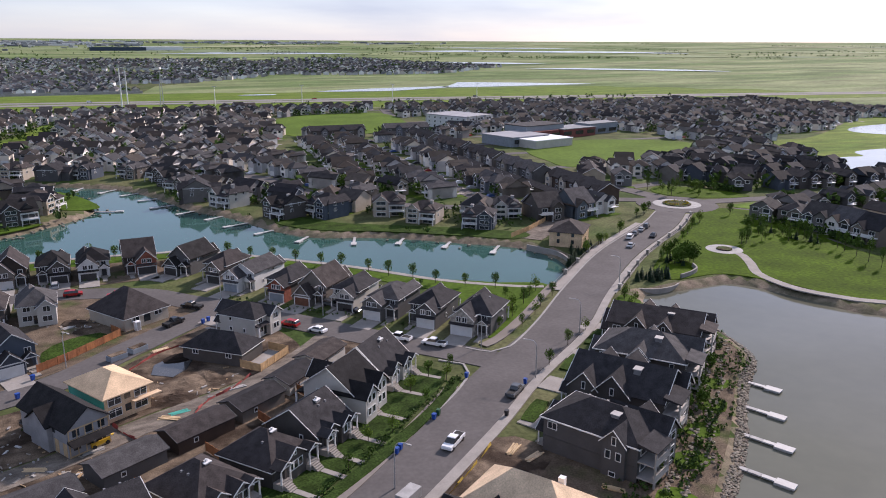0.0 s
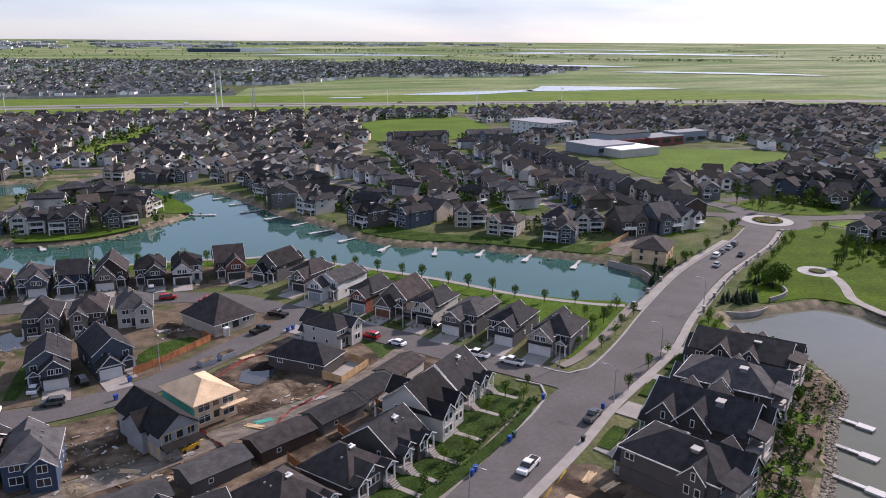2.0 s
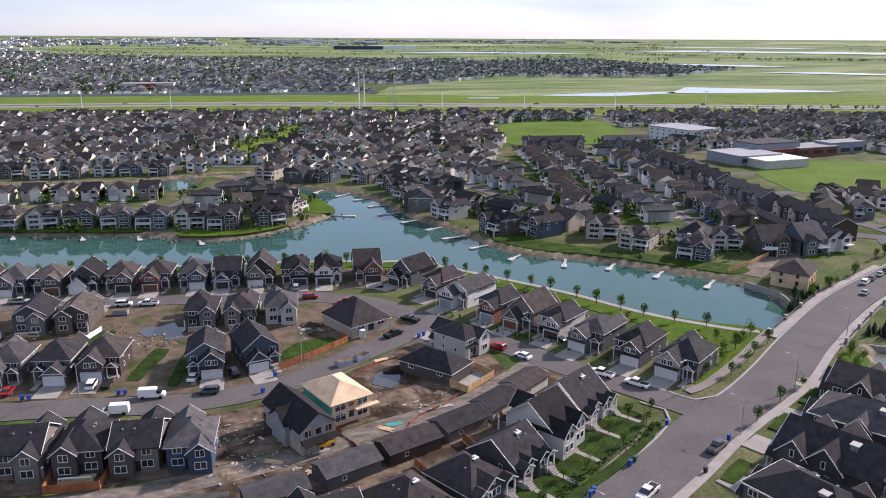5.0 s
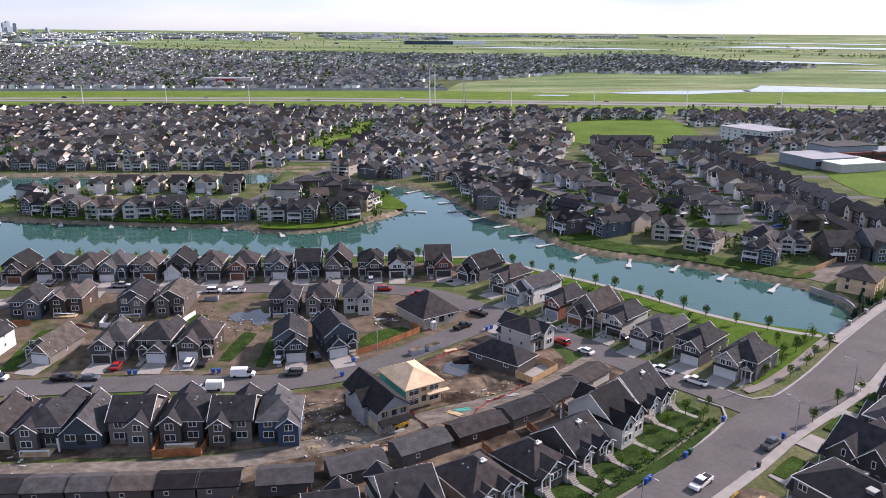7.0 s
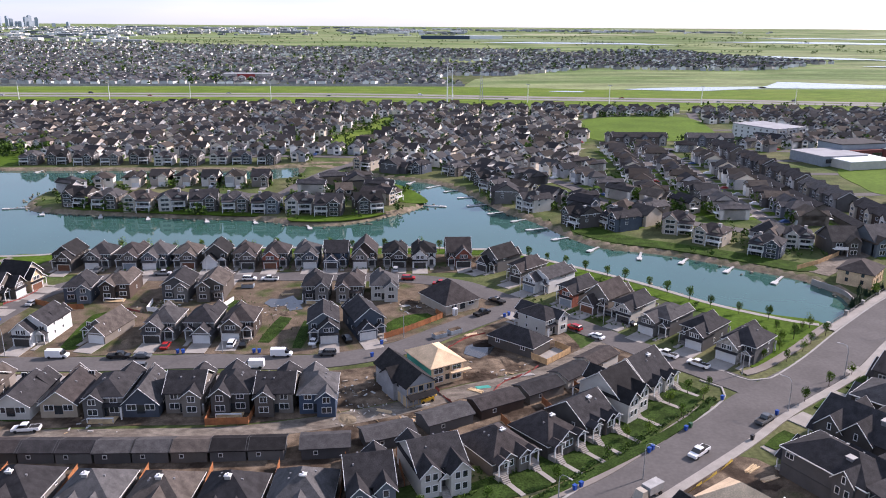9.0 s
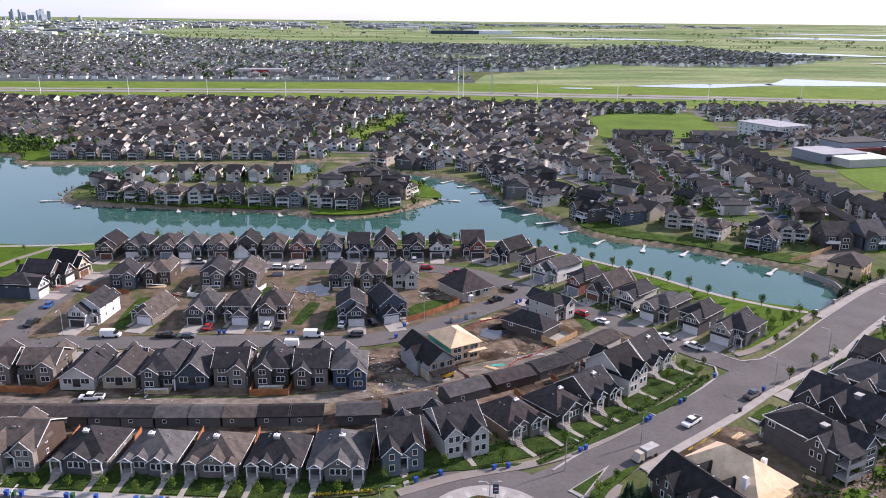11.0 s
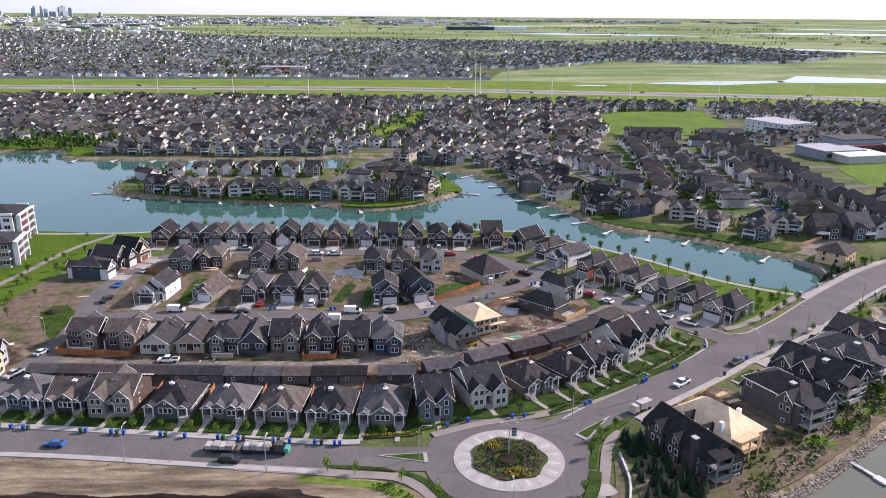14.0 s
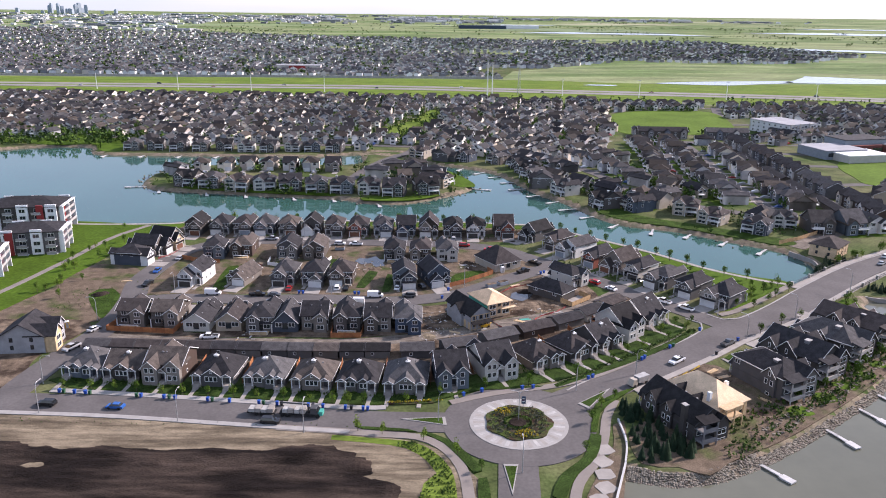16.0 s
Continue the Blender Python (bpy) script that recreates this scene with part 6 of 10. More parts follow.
    part("balcony_roof", Geo().section([(hd, 7.0 if eave > 6.5 else 6.6), (hd + 3.3, 6.4), (hd + 3.3, 6.55), (hd, 7.2)], -hw + bw, hw + 0.3, "x"), roofmat, ob)
    if chim:
        c = part("chimney", Geo().box(chim * hw - 0.8, chim * hw + 0.8, hd * 0.25, hd * 0.25 + 1.3, eave, eave + slope * hw - 0.5), "vent_grey", ob, "boxed grey chimney")
        part("chimney_cap", Geo().box(chim * hw - 0.95, chim * hw + 0.95, hd * 0.25 - 0.15, hd * 0.25 + 1.45, eave + slope * hw - 0.5, eave + slope * hw - 0.35), "trim_grey", c)
    for k in range(3):
        vy = (-0.5 + 0.4 * k) * hd
        part("roof_vent", Geo().box(-hw * 0.4 - 0.2, -hw * 0.4 + 0.2, vy - 0.2, vy + 0.2, eave + slope * hw * 0.55, eave + slope * hw * 0.6 + 0.4), "trim_grey", ob)
    return ob


pond_home(132.2, 229.8, 12, 20, "siding_dark", "roof_brown", "dark brown gabled " + POND_HOME, 111, eave=5.4, slope=0.5, gables=((-0.35, 4.6), (0.25, 4.2)), chim=0.2)
pond_home(118.4, 217.0, 12, 18, "siding_dark", "roof_grey", "grey hip-roofed dark " + POND_HOME, 112, roof="hip", eave=6.2, gables=((0.0, 4.0),))
pond_home(104.4, 205.6, 12.6, 18, "siding_dark", "roof_charcoal", "charcoal many-gabled " + POND_HOME, 113, 214, eave=6.0, slope=0.62, gables=((-0.62, 5.2), (-0.02, 6.4)))
pond_home(91.2, 193.6, 11.4, 17, "siding_grey", "roof_charcoal", "dark grey hip-roofed " + POND_HOME, 114, 207, roof="hip", eave=6.4, slope=0.5, gables=((0.55, 4.0),))
u_ = framed_house(68.2, 179.2, 213, 11.4, 17.2, "unfinished lakeside house with a bare plywood hip roof", "lumber", "plywood", style="hip", slope=0.74, storeys=2)
part("chimney", Geo().box(4.4, 5.3, 4.6, 5.5, 4, 8.2), "panel_white", u_, "white wrapped chimney")
part("chimney", Geo().box(-5.4, -4.5, 2.0, 2.9, 4, 7.4), "panel_white", u_, "white wrapped chimney")
for lev in (3.1, 6.0):
    bal = part("balcony", Geo().box(-1.2, 5.7, 8.6, 11.0, lev - 0.25, lev), "lumber", u_, "bare timber balcony")
    for sx in (-1.0, 2.2, 5.5):
        part("post", Geo().box(sx - 0.14, sx + 0.14, 10.7, 11.0, -0.5 if lev < 4 else 3.1, lev), "lumber", bal)
b = pond_home(60.4, 172.6, 9.4, 19, "siding_dark", "roof_black", "black stone-chimneyed " + POND_HOME, 115, 206, eave=5.0, slope=0.68, gables=((-0.55, 4.2), (0.05, 3.6)), chim=0, trim="trim_dark")
c = part("chimney", Geo().box(4.7, 5.8, 5.6, 6.9, -1.6, 8.8), "siding_dark", b, "tall dark chimney")
part("chimney_cap", Geo().box(4.6, 5.9, 5.5, 7.0, 8.8, 8.95), "trim_grey", c)


# ---- the homes across the lake ----
def mid_house(name_wall, w, d, storeys, roof, slope, wing_side, label):
    """A simpler two-storey house for the far shore; front faces -y."""
    ob = thing("house", 0, 0, 0, 0, label, "house", "homes across the lake")
    hw, hd, eave = w / 2, d / 2, 0.4 + 2.68 * storeys
    g = Geo().box(-hw, hw, -hd, hd, -0.8, eave)
    gw, proj = w * 0.52, 2.2
    gx0 = -hw if wing_side < 0 else hw - gw
    if roof == "gx":
        g.gable_wall(-hw, hw, -hd, hd, eave, slope, "x")
        r = Geo().gable_roof(-hw, hw, -hd, hd, eave, slope, "x")
    elif roof == "gy":
        g.gable_wall(-hw, hw, -hd, hd, eave, slope, "y")
        r = Geo().gable_roof(-hw, hw, -hd, hd, eave, slope, "y")
    else:
        r = Geo().hip_roof(-hw, hw, -hd, hd, eave, slope)
    for s, pr in ((-1, proj), (1, 1.4)):
        y0, y1 = (-hd - pr, -hd + 1) if s < 0 else (hd - 1, hd + pr)
        xx = gx0 if s < 0 else -gx0 - gw
        g.box(xx, xx + gw, y0, y1, -0.8, eave - 0.4).gable_wall(xx, xx + gw, y0, y1, eave - 0.4, 0.85, "y")
    part("wall", g, name_wall, ob)
    part("roof", r, "roof_mixed", ob)
    part("front_roof", Geo().gable_roof(gx0, gx0 + gw, -hd - proj, 0, eave - 0.4, 0.85, "y"), "roof_mixed", ob)
    part("rear_roof", Geo().gable_roof(-gx0 - gw, -gx0, 0, hd + 1.4, eave - 0.4, 0.85, "y"), "roof_mixed", ob)
    part("trim", Geo().rakes(gx0, gx0 + gw, -hd - proj, 0, eave - 0.4, 0.85, "y", back=False), "trim_white", ob)
    part("trim", Geo().rakes(-gx0 - gw, -gx0, 0, -hd - 1.4, eave - 0.4, 0.85, "y", back=False), "trim_white", ob, m=pose(0, 0, 0, 0, 0, 180))
    window(ob, gx0 + gw / 2, -hd - proj - 0.01, 3.6, 0, 2.2, 1.5, pane=False)
    window(ob, -gx0 - gw / 2, hd + 1.41, 3.6, 180, 2.6, 1.6, pane=False)
    window(ob, -gx0 - gw / 2, hd + 1.41, 0.8, 180, 2.6, 1.8, pane=False)
    window(ob, gx0 + gw / 2, hd + 0.01, 3.6, 180, 2.4, 1.5, pane=False)
    part("rear_door", Geo().box(gx0 + gw / 2 - 1.2, gx0 + gw / 2 + 1.2, hd, hd + 0.06, 0.4, 2.6), "glass", ob, "glazed garden door")
    bal = part("balcony", Geo().box(gx0 + 0.2, gx0 + gw - 0.2, hd, hd + 2.4, 2.9, 3.1), "trim_white", ob, "white rear balcony")
    part("rail", Geo().box(gx0 + 0.2, gx0 + gw - 0.2, hd + 2.3, hd + 2.38, 3.2, 4.1).box(gx0 + 0.2, gx0 + 0.4, hd + 2.2, hd + 2.4, 0, 3), "trim_white", bal)
    return ob


MID = "house across the lake with a dark shingled roof"
PROTOS = [lambda: mid_house("siding_grey", 10.5, 12, 2, "gx", 0.65, 1, "grey gabled " + MID), lambda: mid_house("siding_taupe", 10, 12, 2, "hip", 0.6, -1, "taupe hip-roofed " + MID),
          lambda: mid_house("siding_blue", 10.5, 13, 2, "gx", 0.8, -1, "blue-grey gabled " + MID), lambda: mid_house("siding_mixed", 11, 12, 2, "hip", 0.65, 1, "two-storey " + MID),
          lambda: mid_house("siding_brown", 10, 13, 2, "gy", 0.7, 1, "brown gabled " + MID), lambda: mid_house("siding_mixed", 10, 12, 2, "gx", 0.7, -1, "white-trimmed gabled " + MID),
          lambda: mid_house("siding_beige", 10.5, 12, 2, "hip", 0.55, -1, "beige hip-roofed " + MID), lambda: mid_house("siding_dark", 10.5, 12, 2, "gx", 0.75, 1, "dark gabled " + MID)]
proto_made = {}


def place_mid(x, y, turn, kind):
    if kind not in proto_made:
        proto_made[kind] = PROTOS[kind]()
        proto_made[kind].matrix_basis = pose(x, y, 0, 0, 0, turn)
    else:
        copy_thing(proto_made[kind], pose(x, y, 0, 0, 0, turn))


random.seed(5)
SITES = []
KEEP_OUT = [[(158, 770), (205, 812), (270, 812), (278, 756), (252, 645), (205, 636), (145, 645)], [(252, 445), (340, 450), (400, 505), (400, 610), (360, 620), (262, 600), (248, 560)],
            [(252, 640), (320, 640), (335, 740), (262, 740)], [(-62, 640), (-40, 592), (-18, 640), (-4, 720), (6, 800), (-22, 800), (-36, 720)],
            [(165, 255), (262, 210), (260, 310), (262, 335), (225, 330)], [(-300, 620), (-225, 600), (-225, 535), (-300, 550)], [(250, 335), (335, 335), (335, 395), (250, 395)],
            [(158, 300), (176, 300), (190, 330), (165, 342), (152, 330)], [(424, 472), (446, 504), (490, 504), (553, 536), (664, 596), (800, 596), (800, 400), (520, 326), (416, 346), (378, 380), (398, 402), (420, 436)], [(196, 300), (262, 312), (285, 345), (272, 378), (240, 388), (214, 366), (200, 345)], [(82, 358), (92, 356), (120, 392), (108, 398)]]
KEEP_OUT = [np.array(k, float) for k in KEEP_OUT]


RX, RY, RS = -720, 200, 3.0
rx, ry = np.meshgrid(np.arange(RX, 800, RS), np.arange(RY, 930, RS))
blocked = np.zeros(rx.shape, bool)
for k in KEEP_OUT:
    blocked |= inside(k, rx, ry)
blocked |= inside(POND, rx, ry) | (inside(LAKE, rx, ry) & ~inside(ISLAND, rx, ry))
close_water = np.full(rx.shape, 99.0)
box = (rx > -430) & (rx < 200) & (ry < 600) & (ry > 250)
close_water[box] = np.minimum(away(LAKE, rx[box], ry[box]), away(ISLAND, rx[box], ry[box]))
for line, width in STREETS:
    lo, hi = line.min(0) - 15, line.max(0) + 15
    box = (rx > lo[0]) & (rx < hi[0]) & (ry > lo[1]) & (ry < hi[1])
    if box.any():
        blocked[box] |= away(line, rx[box], ry[box], False) < width / 2 + 6.0
taken = {}


def try_site(x, y, turn, gap=10.6, lake_gap=9.0):
    i, j = int(round((y - RY) / RS)), int(round((x - RX) / RS))
    if not (0 <= i < rx.shape[0] and 0 <= j < rx.shape[1]) or blocked[i, j] or close_water[i, j] < lake_gap:
        return
    cell = (int(x // 12), int(y // 12))
    for a in (-1, 0, 1):
        for b_ in (-1, 0, 1):
            for p, q in taken.get((cell[0] + a, cell[1] + b_), ()):
                if (x - p) ** 2 + (y - q) ** 2 < gap * gap:
                    return
    taken.setdefault(cell, []).append((x, y))
    SITES.append((x, y, turn))


# lakeside houses: a walk-out level, balconies and big windows towards the water
def lake_house(w, d, wall, roofmat, roof, side, label, accent=""):
    ob = thing("lake_house", 0, 0, 0, 0, label, "house", "lakeside homes")
    hw, hd, lev, eave = w / 2, d / 2, 2.45, 6.9
    gw, proj = w * 0.46, 1.9
    gx0 = -hw + 0.5 if side < 0 else hw - gw - 0.5
    bx0, bx1 = (gx0 + gw + 0.1, hw - 0.1) if side < 0 else (-hw + 0.1, gx0 - 0.1)
    g = Geo().box(-hw, hw, -hd, hd, -1.0, eave).box(-hw * 0.86, hw * 0.5, hd - 0.5, hd + 4.5, -1, 5.2)
    r = Geo().gable_roof(-hw * 0.86, hw * 0.5, hd - 3, hd + 4.5, 5.2, 0.6, "y")
    g.gable_wall(-hw * 0.86, hw * 0.5, hd - 2, hd + 4.5, 5.2, 0.6, "y")
    if roof == "gx":
        g.gable_wall(-hw, hw, -hd, hd, eave, 0.6, "x")
        r.gable_roof(-hw, hw, -hd, hd, eave, 0.6, "x")
    else:
        r.hip_roof(-hw, hw, -hd, hd, eave, 0.58)
    part("wall", g, wall, ob)
    part("roof", r, roofmat, ob)
    part("lake_wing", Geo().box(gx0, gx0 + gw, -hd - proj, -hd + 0.5, -1, eave - 0.3).gable_wall(gx0, gx0 + gw, -hd - proj, -hd + 2.5, eave - 0.3, 0.85, "y"), accent or wall, ob)
    part("wing_roof", Geo().gable_roof(gx0, gx0 + gw, -hd - proj, 0, eave - 0.3, 0.85, "y"), roofmat, ob)
    part("deck_roof", Geo().section([(-hd - 2.6, eave - 0.75), (-hd, eave - 0.1), (-hd, eave - 0.35), (-hd - 2.6, eave - 1.0)], gx0 + gw if side < 0 else -hw - 0.2, hw + 0.2 if side < 0 else gx0, "x"), roofmat, ob)
    part("wing_trim", Geo().rakes(gx0, gx0 + gw, -hd - proj, 0, eave - 0.3, 0.85, "y", back=False), "trim_white", ob)
    sx0 = bx0 + 0.6 if (bx1 - bx0) < 4.2 else (bx0 + bx1) / 2 - 1.6
    part("dormer", Geo().box(sx0, sx0 + 3.2, -hd - 0.2, -hd + 2.5, eave - 0.6, eave + 0.5).gable_wall(sx0, sx0 + 3.2, -hd - 0.2, -hd + 2.5, eave + 0.5, 0.8, "y"), accent or wall, ob)
    part("dormer_roof", Geo().gable_roof(sx0, sx0 + 3.2, -hd - 0.2, -hd + 3.2, eave + 0.5, 0.8, "y", 0.35), roofmat, ob)
    part("band", Geo().box(-hw - 0.05, hw + 0.05, -hd - 0.06, -hd, 2.75, 3.0).box(-hw - 0.05, hw + 0.05, -hd - 0.06, -hd, eave - 0.35, eave - 0.1).box(hw, hw + 0.06, -hd, hd, eave - 0.35, eave - 0.1).box(-hw - 0.06, -hw, -hd, hd, eave - 0.35, eave - 0.1), "trim_white", ob)
    for k in range(3):
        window(ob, gx0 + gw / 2, -hd - proj - 0.01, 0.5 + k * lev, 0, gw * 0.66, 1.6, pane=False)
    bc, bw = (bx0 + bx1) / 2, bx1 - bx0
    for k in range(3):
        window(ob, bc, -hd - 0.01, 0.3 + k * lev, 0, bw * 0.72, 1.85 if k < 2 else 1.3, pane=False)
    for k in range(2):
        z = 2.5 + k * lev
        dep = 3.0 - 1.0 * k
        bal = part("balcony", Geo().box(bx0, bx1, -hd - dep, -hd, z, z + 0.24), "trim_white", ob, "white timber balcony")
        part("rail", Geo().box(bx0, bx1, -hd - dep, -hd - dep + 0.08, z + 1.02, z + 1.16).box(bx0, bx0 + 0.08, -hd - dep, -hd, z + 1.02, z + 1.16).box(bx0, bx1, -hd - dep + 0.02, -hd - dep + 0.06, z + 0.24, z + 0.5), "trim_white", bal)
        for xx in (bx0 + 0.2, bx1 - 0.2):
            part("post", Geo().box(xx - 0.16, xx + 0.16, -hd - dep + 0.05, -hd - dep + 0.35, -0.5 if k == 0 else z - lev + 0.24, z), "trim_white", bal)
    for s in (-1, 1):
        for k in (1, 2):
            window(ob, s * (hw + 0.01), -hd * 0.35, 0.7 + k * lev, 90 * s, 1.5, 1.5, pane=False)
        window(ob, s * (hw + 0.01), hd * 0.4, 0.7 + lev * 2, 90 * s, 1.2, 1.4, pane=False)
    ch = part("chimney", Geo().box(-side * hw * 0.5 - 0.6, -side * hw * 0.5 + 0.6, -1.4, -0.2, eave, eave + 3.4), "trim_grey", ob, "boxed grey chimney")
    part("cap", Geo().box(-side * hw * 0.5 - 0.75, -side * hw * 0.5 + 0.75, -1.55, -0.05, eave + 3.4, eave + 3.6), "trim_grey", ch)
    return ob


LAKE_TXT = "lakeside house with white balconies and a dark shingled roof"
LAKE_KINDS = [lambda: lake_house(13.0, 11, "siding_blue", "roof_charcoal", "hip", 1, "blue-grey " + LAKE_TXT),
              lambda: lake_house(13.5, 11, "siding_beige", "roof_brown", "hip", -1, "beige " + LAKE_TXT),
              lambda: lake_house(12.5, 12, "siding_grey", "roof_charcoal", "gx", 1, "grey gabled " + LAKE_TXT, "siding_dark"),
              lambda: lake_house(12.5, 11, "siding_taupe", "roof_grey", "hip", 1, "taupe " + LAKE_TXT),
              lambda: lake_house(13.0, 11, "siding_dark", "roof_black", "gx", -1, "dark gabled " + LAKE_TXT),
              lambda: lake_house(12.5, 11, "siding_light", "roof_charcoal", "hip", -1, "pale grey " + LAKE_TXT)]
lake_made = {}


def place_lake(x, y, kind, turn=None, size=0.94):
    """Puts a lakeside house with its water side at (x, y), turned to the nearest shore."""
    shores = np.concatenate([LAKE_EDGE, ISLAND_EDGE])
    q = shores[np.argmin(np.hypot(shores[:, 0] - x, shores[:, 1] - y))]
    f = np.array([q[0] - x, q[1] - y])
    f /= np.linalg.norm(f) + 1e-9
    if turn is not None:
        f = np.array([math.sin(radians(turn)), -math.cos(radians(turn))])
    x, y = x - f[0] * 7.2, y - f[1] * 7.2
    m = pose(x, y, 0, 0, 0, math.degrees(math.atan2(f[0], -f[1]))) @ Matrix.Diagonal((size, size, size * 0.95, 1))
    if kind not in lake_made:
        lake_made[kind] = LAKE_KINDS[kind]()
        lake_made[kind].matrix_basis = m
    else:
        copy_thing(lake_made[kind], m)
    global blocked
    blocked = blocked | (np.hypot(rx - x + f[0] * 2, ry - y + f[1] * 2) < 12.0)
    taken.setdefault((int(x // 12), int(y // 12)), []).append((x, y))


LAKE_EDGE, ISLAND_EDGE = curve_points([tuple(q) for q in LAKE], 3.0, True), curve_points([tuple(q) for q in ISLAND], 3.0, True)
for x, y, k, t in ((62, 420, 5, None), (78, 391, 4, None), (94, 386, 0, None), (113, 404, 3, -60), (121, 376, 1, None), (127, 360, 1, None), (143, 343, 0, None), (162, 354, 5, -20),
                (50, 442, 2, None), (49, 459, 3, None), (46, 476, 4, None), (43, 493, 2, None), (31, 507, 3, None), (10, 514, 0, None), (-7, 523, 2, None), (-21, 527, 1, None),
                (-80, 541, 2, 0), (-95, 541, 0, 0), (-110, 541, 5, 0), (-126, 541, 2, 0), (-142, 541, 5, 0), (-158, 541, 4, 0), (-174, 542, 3, 0), (-190, 542, 2, 0), (-207, 543, 4, 0), (-223, 544, 3, 0)):
    place_lake(x, y + (3.0 * math.sin(x * 1.7) if t == 0 else 0), k, t if t is None or t else 9 * math.sin(x * 2.3))
for x, y, k, t in ((-149, 426, 4, -20), (-133, 424, 3, 0), (-117, 422, 1, 0), (-101, 419, 5, 0), (-86, 417, 2, 0), (-71, 415, 3, 0), (-57, 413, 0, 4), (-42, 412, 5, 2), (-28, 408, 2, 4), (-9, 413, 4, 15), (2, 436, 1, 70)):
    place_lake(x, y + 2.4 * math.sin(x * 1.3), k, t + 9 * math.sin(x * 2.1), 1.04)
for x, y, t in ((104, 424, 225), (92, 421, 40), (78, 437, 40), (66, 455, 40), (120, 396, 220), (137, 388, 20), (152, 378, 20), (140, 420, 200), (128, 432, 220), (117, 447, 220), (104, 460, 220), (160, 372, 10)):
    try_site(x, y, t, 9.5, 6)
for x, y, t in ((-71, 482, 0), (-85, 483, 4), (-98, 483, 0), (-112, 484, -3), (-125, 484, 0), (-139, 482, 5), (-153, 478, 12), (-41, 462, 265), (-33, 482, 285), (-20, 486, 120), (-19, 470, 100), (-24, 448, 190), (-164, 464, 60), (-6, 462, 80)):
    SITES.append((x, y, t))
    taken.setdefault((int(x // 12), int(y // 12)), []).append((x, y))

# terraces and garages of the eastern streets, which run north
def terrace(x, y, turn, n, wall, roofmat, label):
    ob = thing("townhouse_row", x, y, 0, turn, label, "townhouses", "townhouse rows")
    u = 6.6
    L, hd, eave = n * u / 2, 5.2, 6.2
    part("wall", Geo().box(-L, L, -hd, hd, -0.5, eave).gable_wall(-L, L, -hd, hd, eave, 0.55, "x"), wall, ob)
    part("roof", Geo().gable_roof(-L, L, -hd, hd, eave, 0.55, "x"), roofmat, ob)
    part("trim", Geo().rakes(-L, L, -hd, hd, eave, 0.55, "x"), "trim_white", ob)
    for k in range(n):
        c = -L + (k + 0.5) * u
        for f in (-1, 1):
            if (k + (f > 0)) % 2:
                y0, y1 = (-hd - 1.2, 0) if f < 0 else (0, hd + 1.2)
                b = part("bay", Geo().box(c - 2.3, c + 2.3, min(y0, y1), max(y0, y1), -0.5, eave - 0.2).gable_wall(c - 2.3, c + 2.3, y0, y1, eave - 0.2, 0.9, "y"), "siding_mixed", ob)
                part("bay_roof", Geo().gable_roof(c - 2.3, c + 2.3, y0, y1, eave - 0.2, 0.9, "y"), roofmat, b)
                ye = f * (hd + 1.2)
            else:
                ye = f * hd
            window(ob, c, ye + f * 0.01, 3.7, 0 if f < 0 else 180, 2.2, 1.5, pane=False)
            window(ob, c, ye + f * 0.01, 0.8, 0 if f < 0 else 180, 2.4, 1.7, pane=False)
    hid = np.abs((rx - x) * math.cos(radians(turn)) + (ry - y) * math.sin(radians(turn)))
    out = np.abs(-(rx - x) * math.sin(radians(turn)) + (ry - y) * math.cos(radians(turn)))
    blocked[(hid < L + 6) & (out < hd + 6)] = True


def garage_row(x, y, turn, n, wall, roofmat):
    ob = thing("garage_row", x, y, 0, turn, "long low row of lane garages with white doors", "garages", "garage rows")
    L = n * 3.4
    part("wall", Geo().box(-L, L, -3.1, 3.1, -0.5, 2.8).gable_wall(-L, L, -3.1, 3.1, 2.8, 0.45, "x"), wall, ob)
    part("roof", Geo().gable_roof(-L, L, -3.1, 3.1, 2.8, 0.45, "x"), roofmat, ob)
    for k in range(n):
        garage_door(ob, -L + 3.4 + k * 6.8, -3.103, 0.05, 4.8, 2.2, "garage_white", "trim_white")
    hid = np.abs((rx - x) * math.cos(radians(turn)) + (ry - y) * math.sin(radians(turn)))
    out = np.abs(-(rx - x) * math.sin(radians(turn)) + (ry - y) * math.cos(radians(turn)))
    blocked[(hid < L + 5) & (out < 8)] = True


TERR = "two-storey townhouse row with gabled bays"
for x, y, t, n, wl, rf in ((217, 385, 86, 7, "siding_brown", "roof_charcoal"), (217, 437, 89, 6, "siding_grey", "roof_grey"), (220, 484, 88, 6, "siding_taupe", "roof_charcoal"),
                           (222, 530, 90, 6, "siding_grey", "roof_brown"), (222, 578, 90, 6, "siding_taupe", "roof_charcoal"), (240, 410, 60, 4, "siding_beige", "roof_brown"), (176, 628, 0, 6, "siding_taupe", "roof_charcoal"), (228, 626, -4, 5, "siding_grey", "roof_grey")):
    terrace(x, y, t, n, wl, rf, {"siding_brown": "red-brown ", "siding_grey": "grey ", "siding_taupe": "taupe ", "siding_beige": "beige "}[wl] + TERR)
for x, y, t, n in ((203, 392, 86, 5), (204.5, 432, 88, 5), (206.5, 474, 88, 5), (208, 520, 90, 6), (208, 568, 90, 6)):
    garage_row(x, y, t, n, "siding_taupe" if n == 5 else "siding_grey", "roof_charcoal")
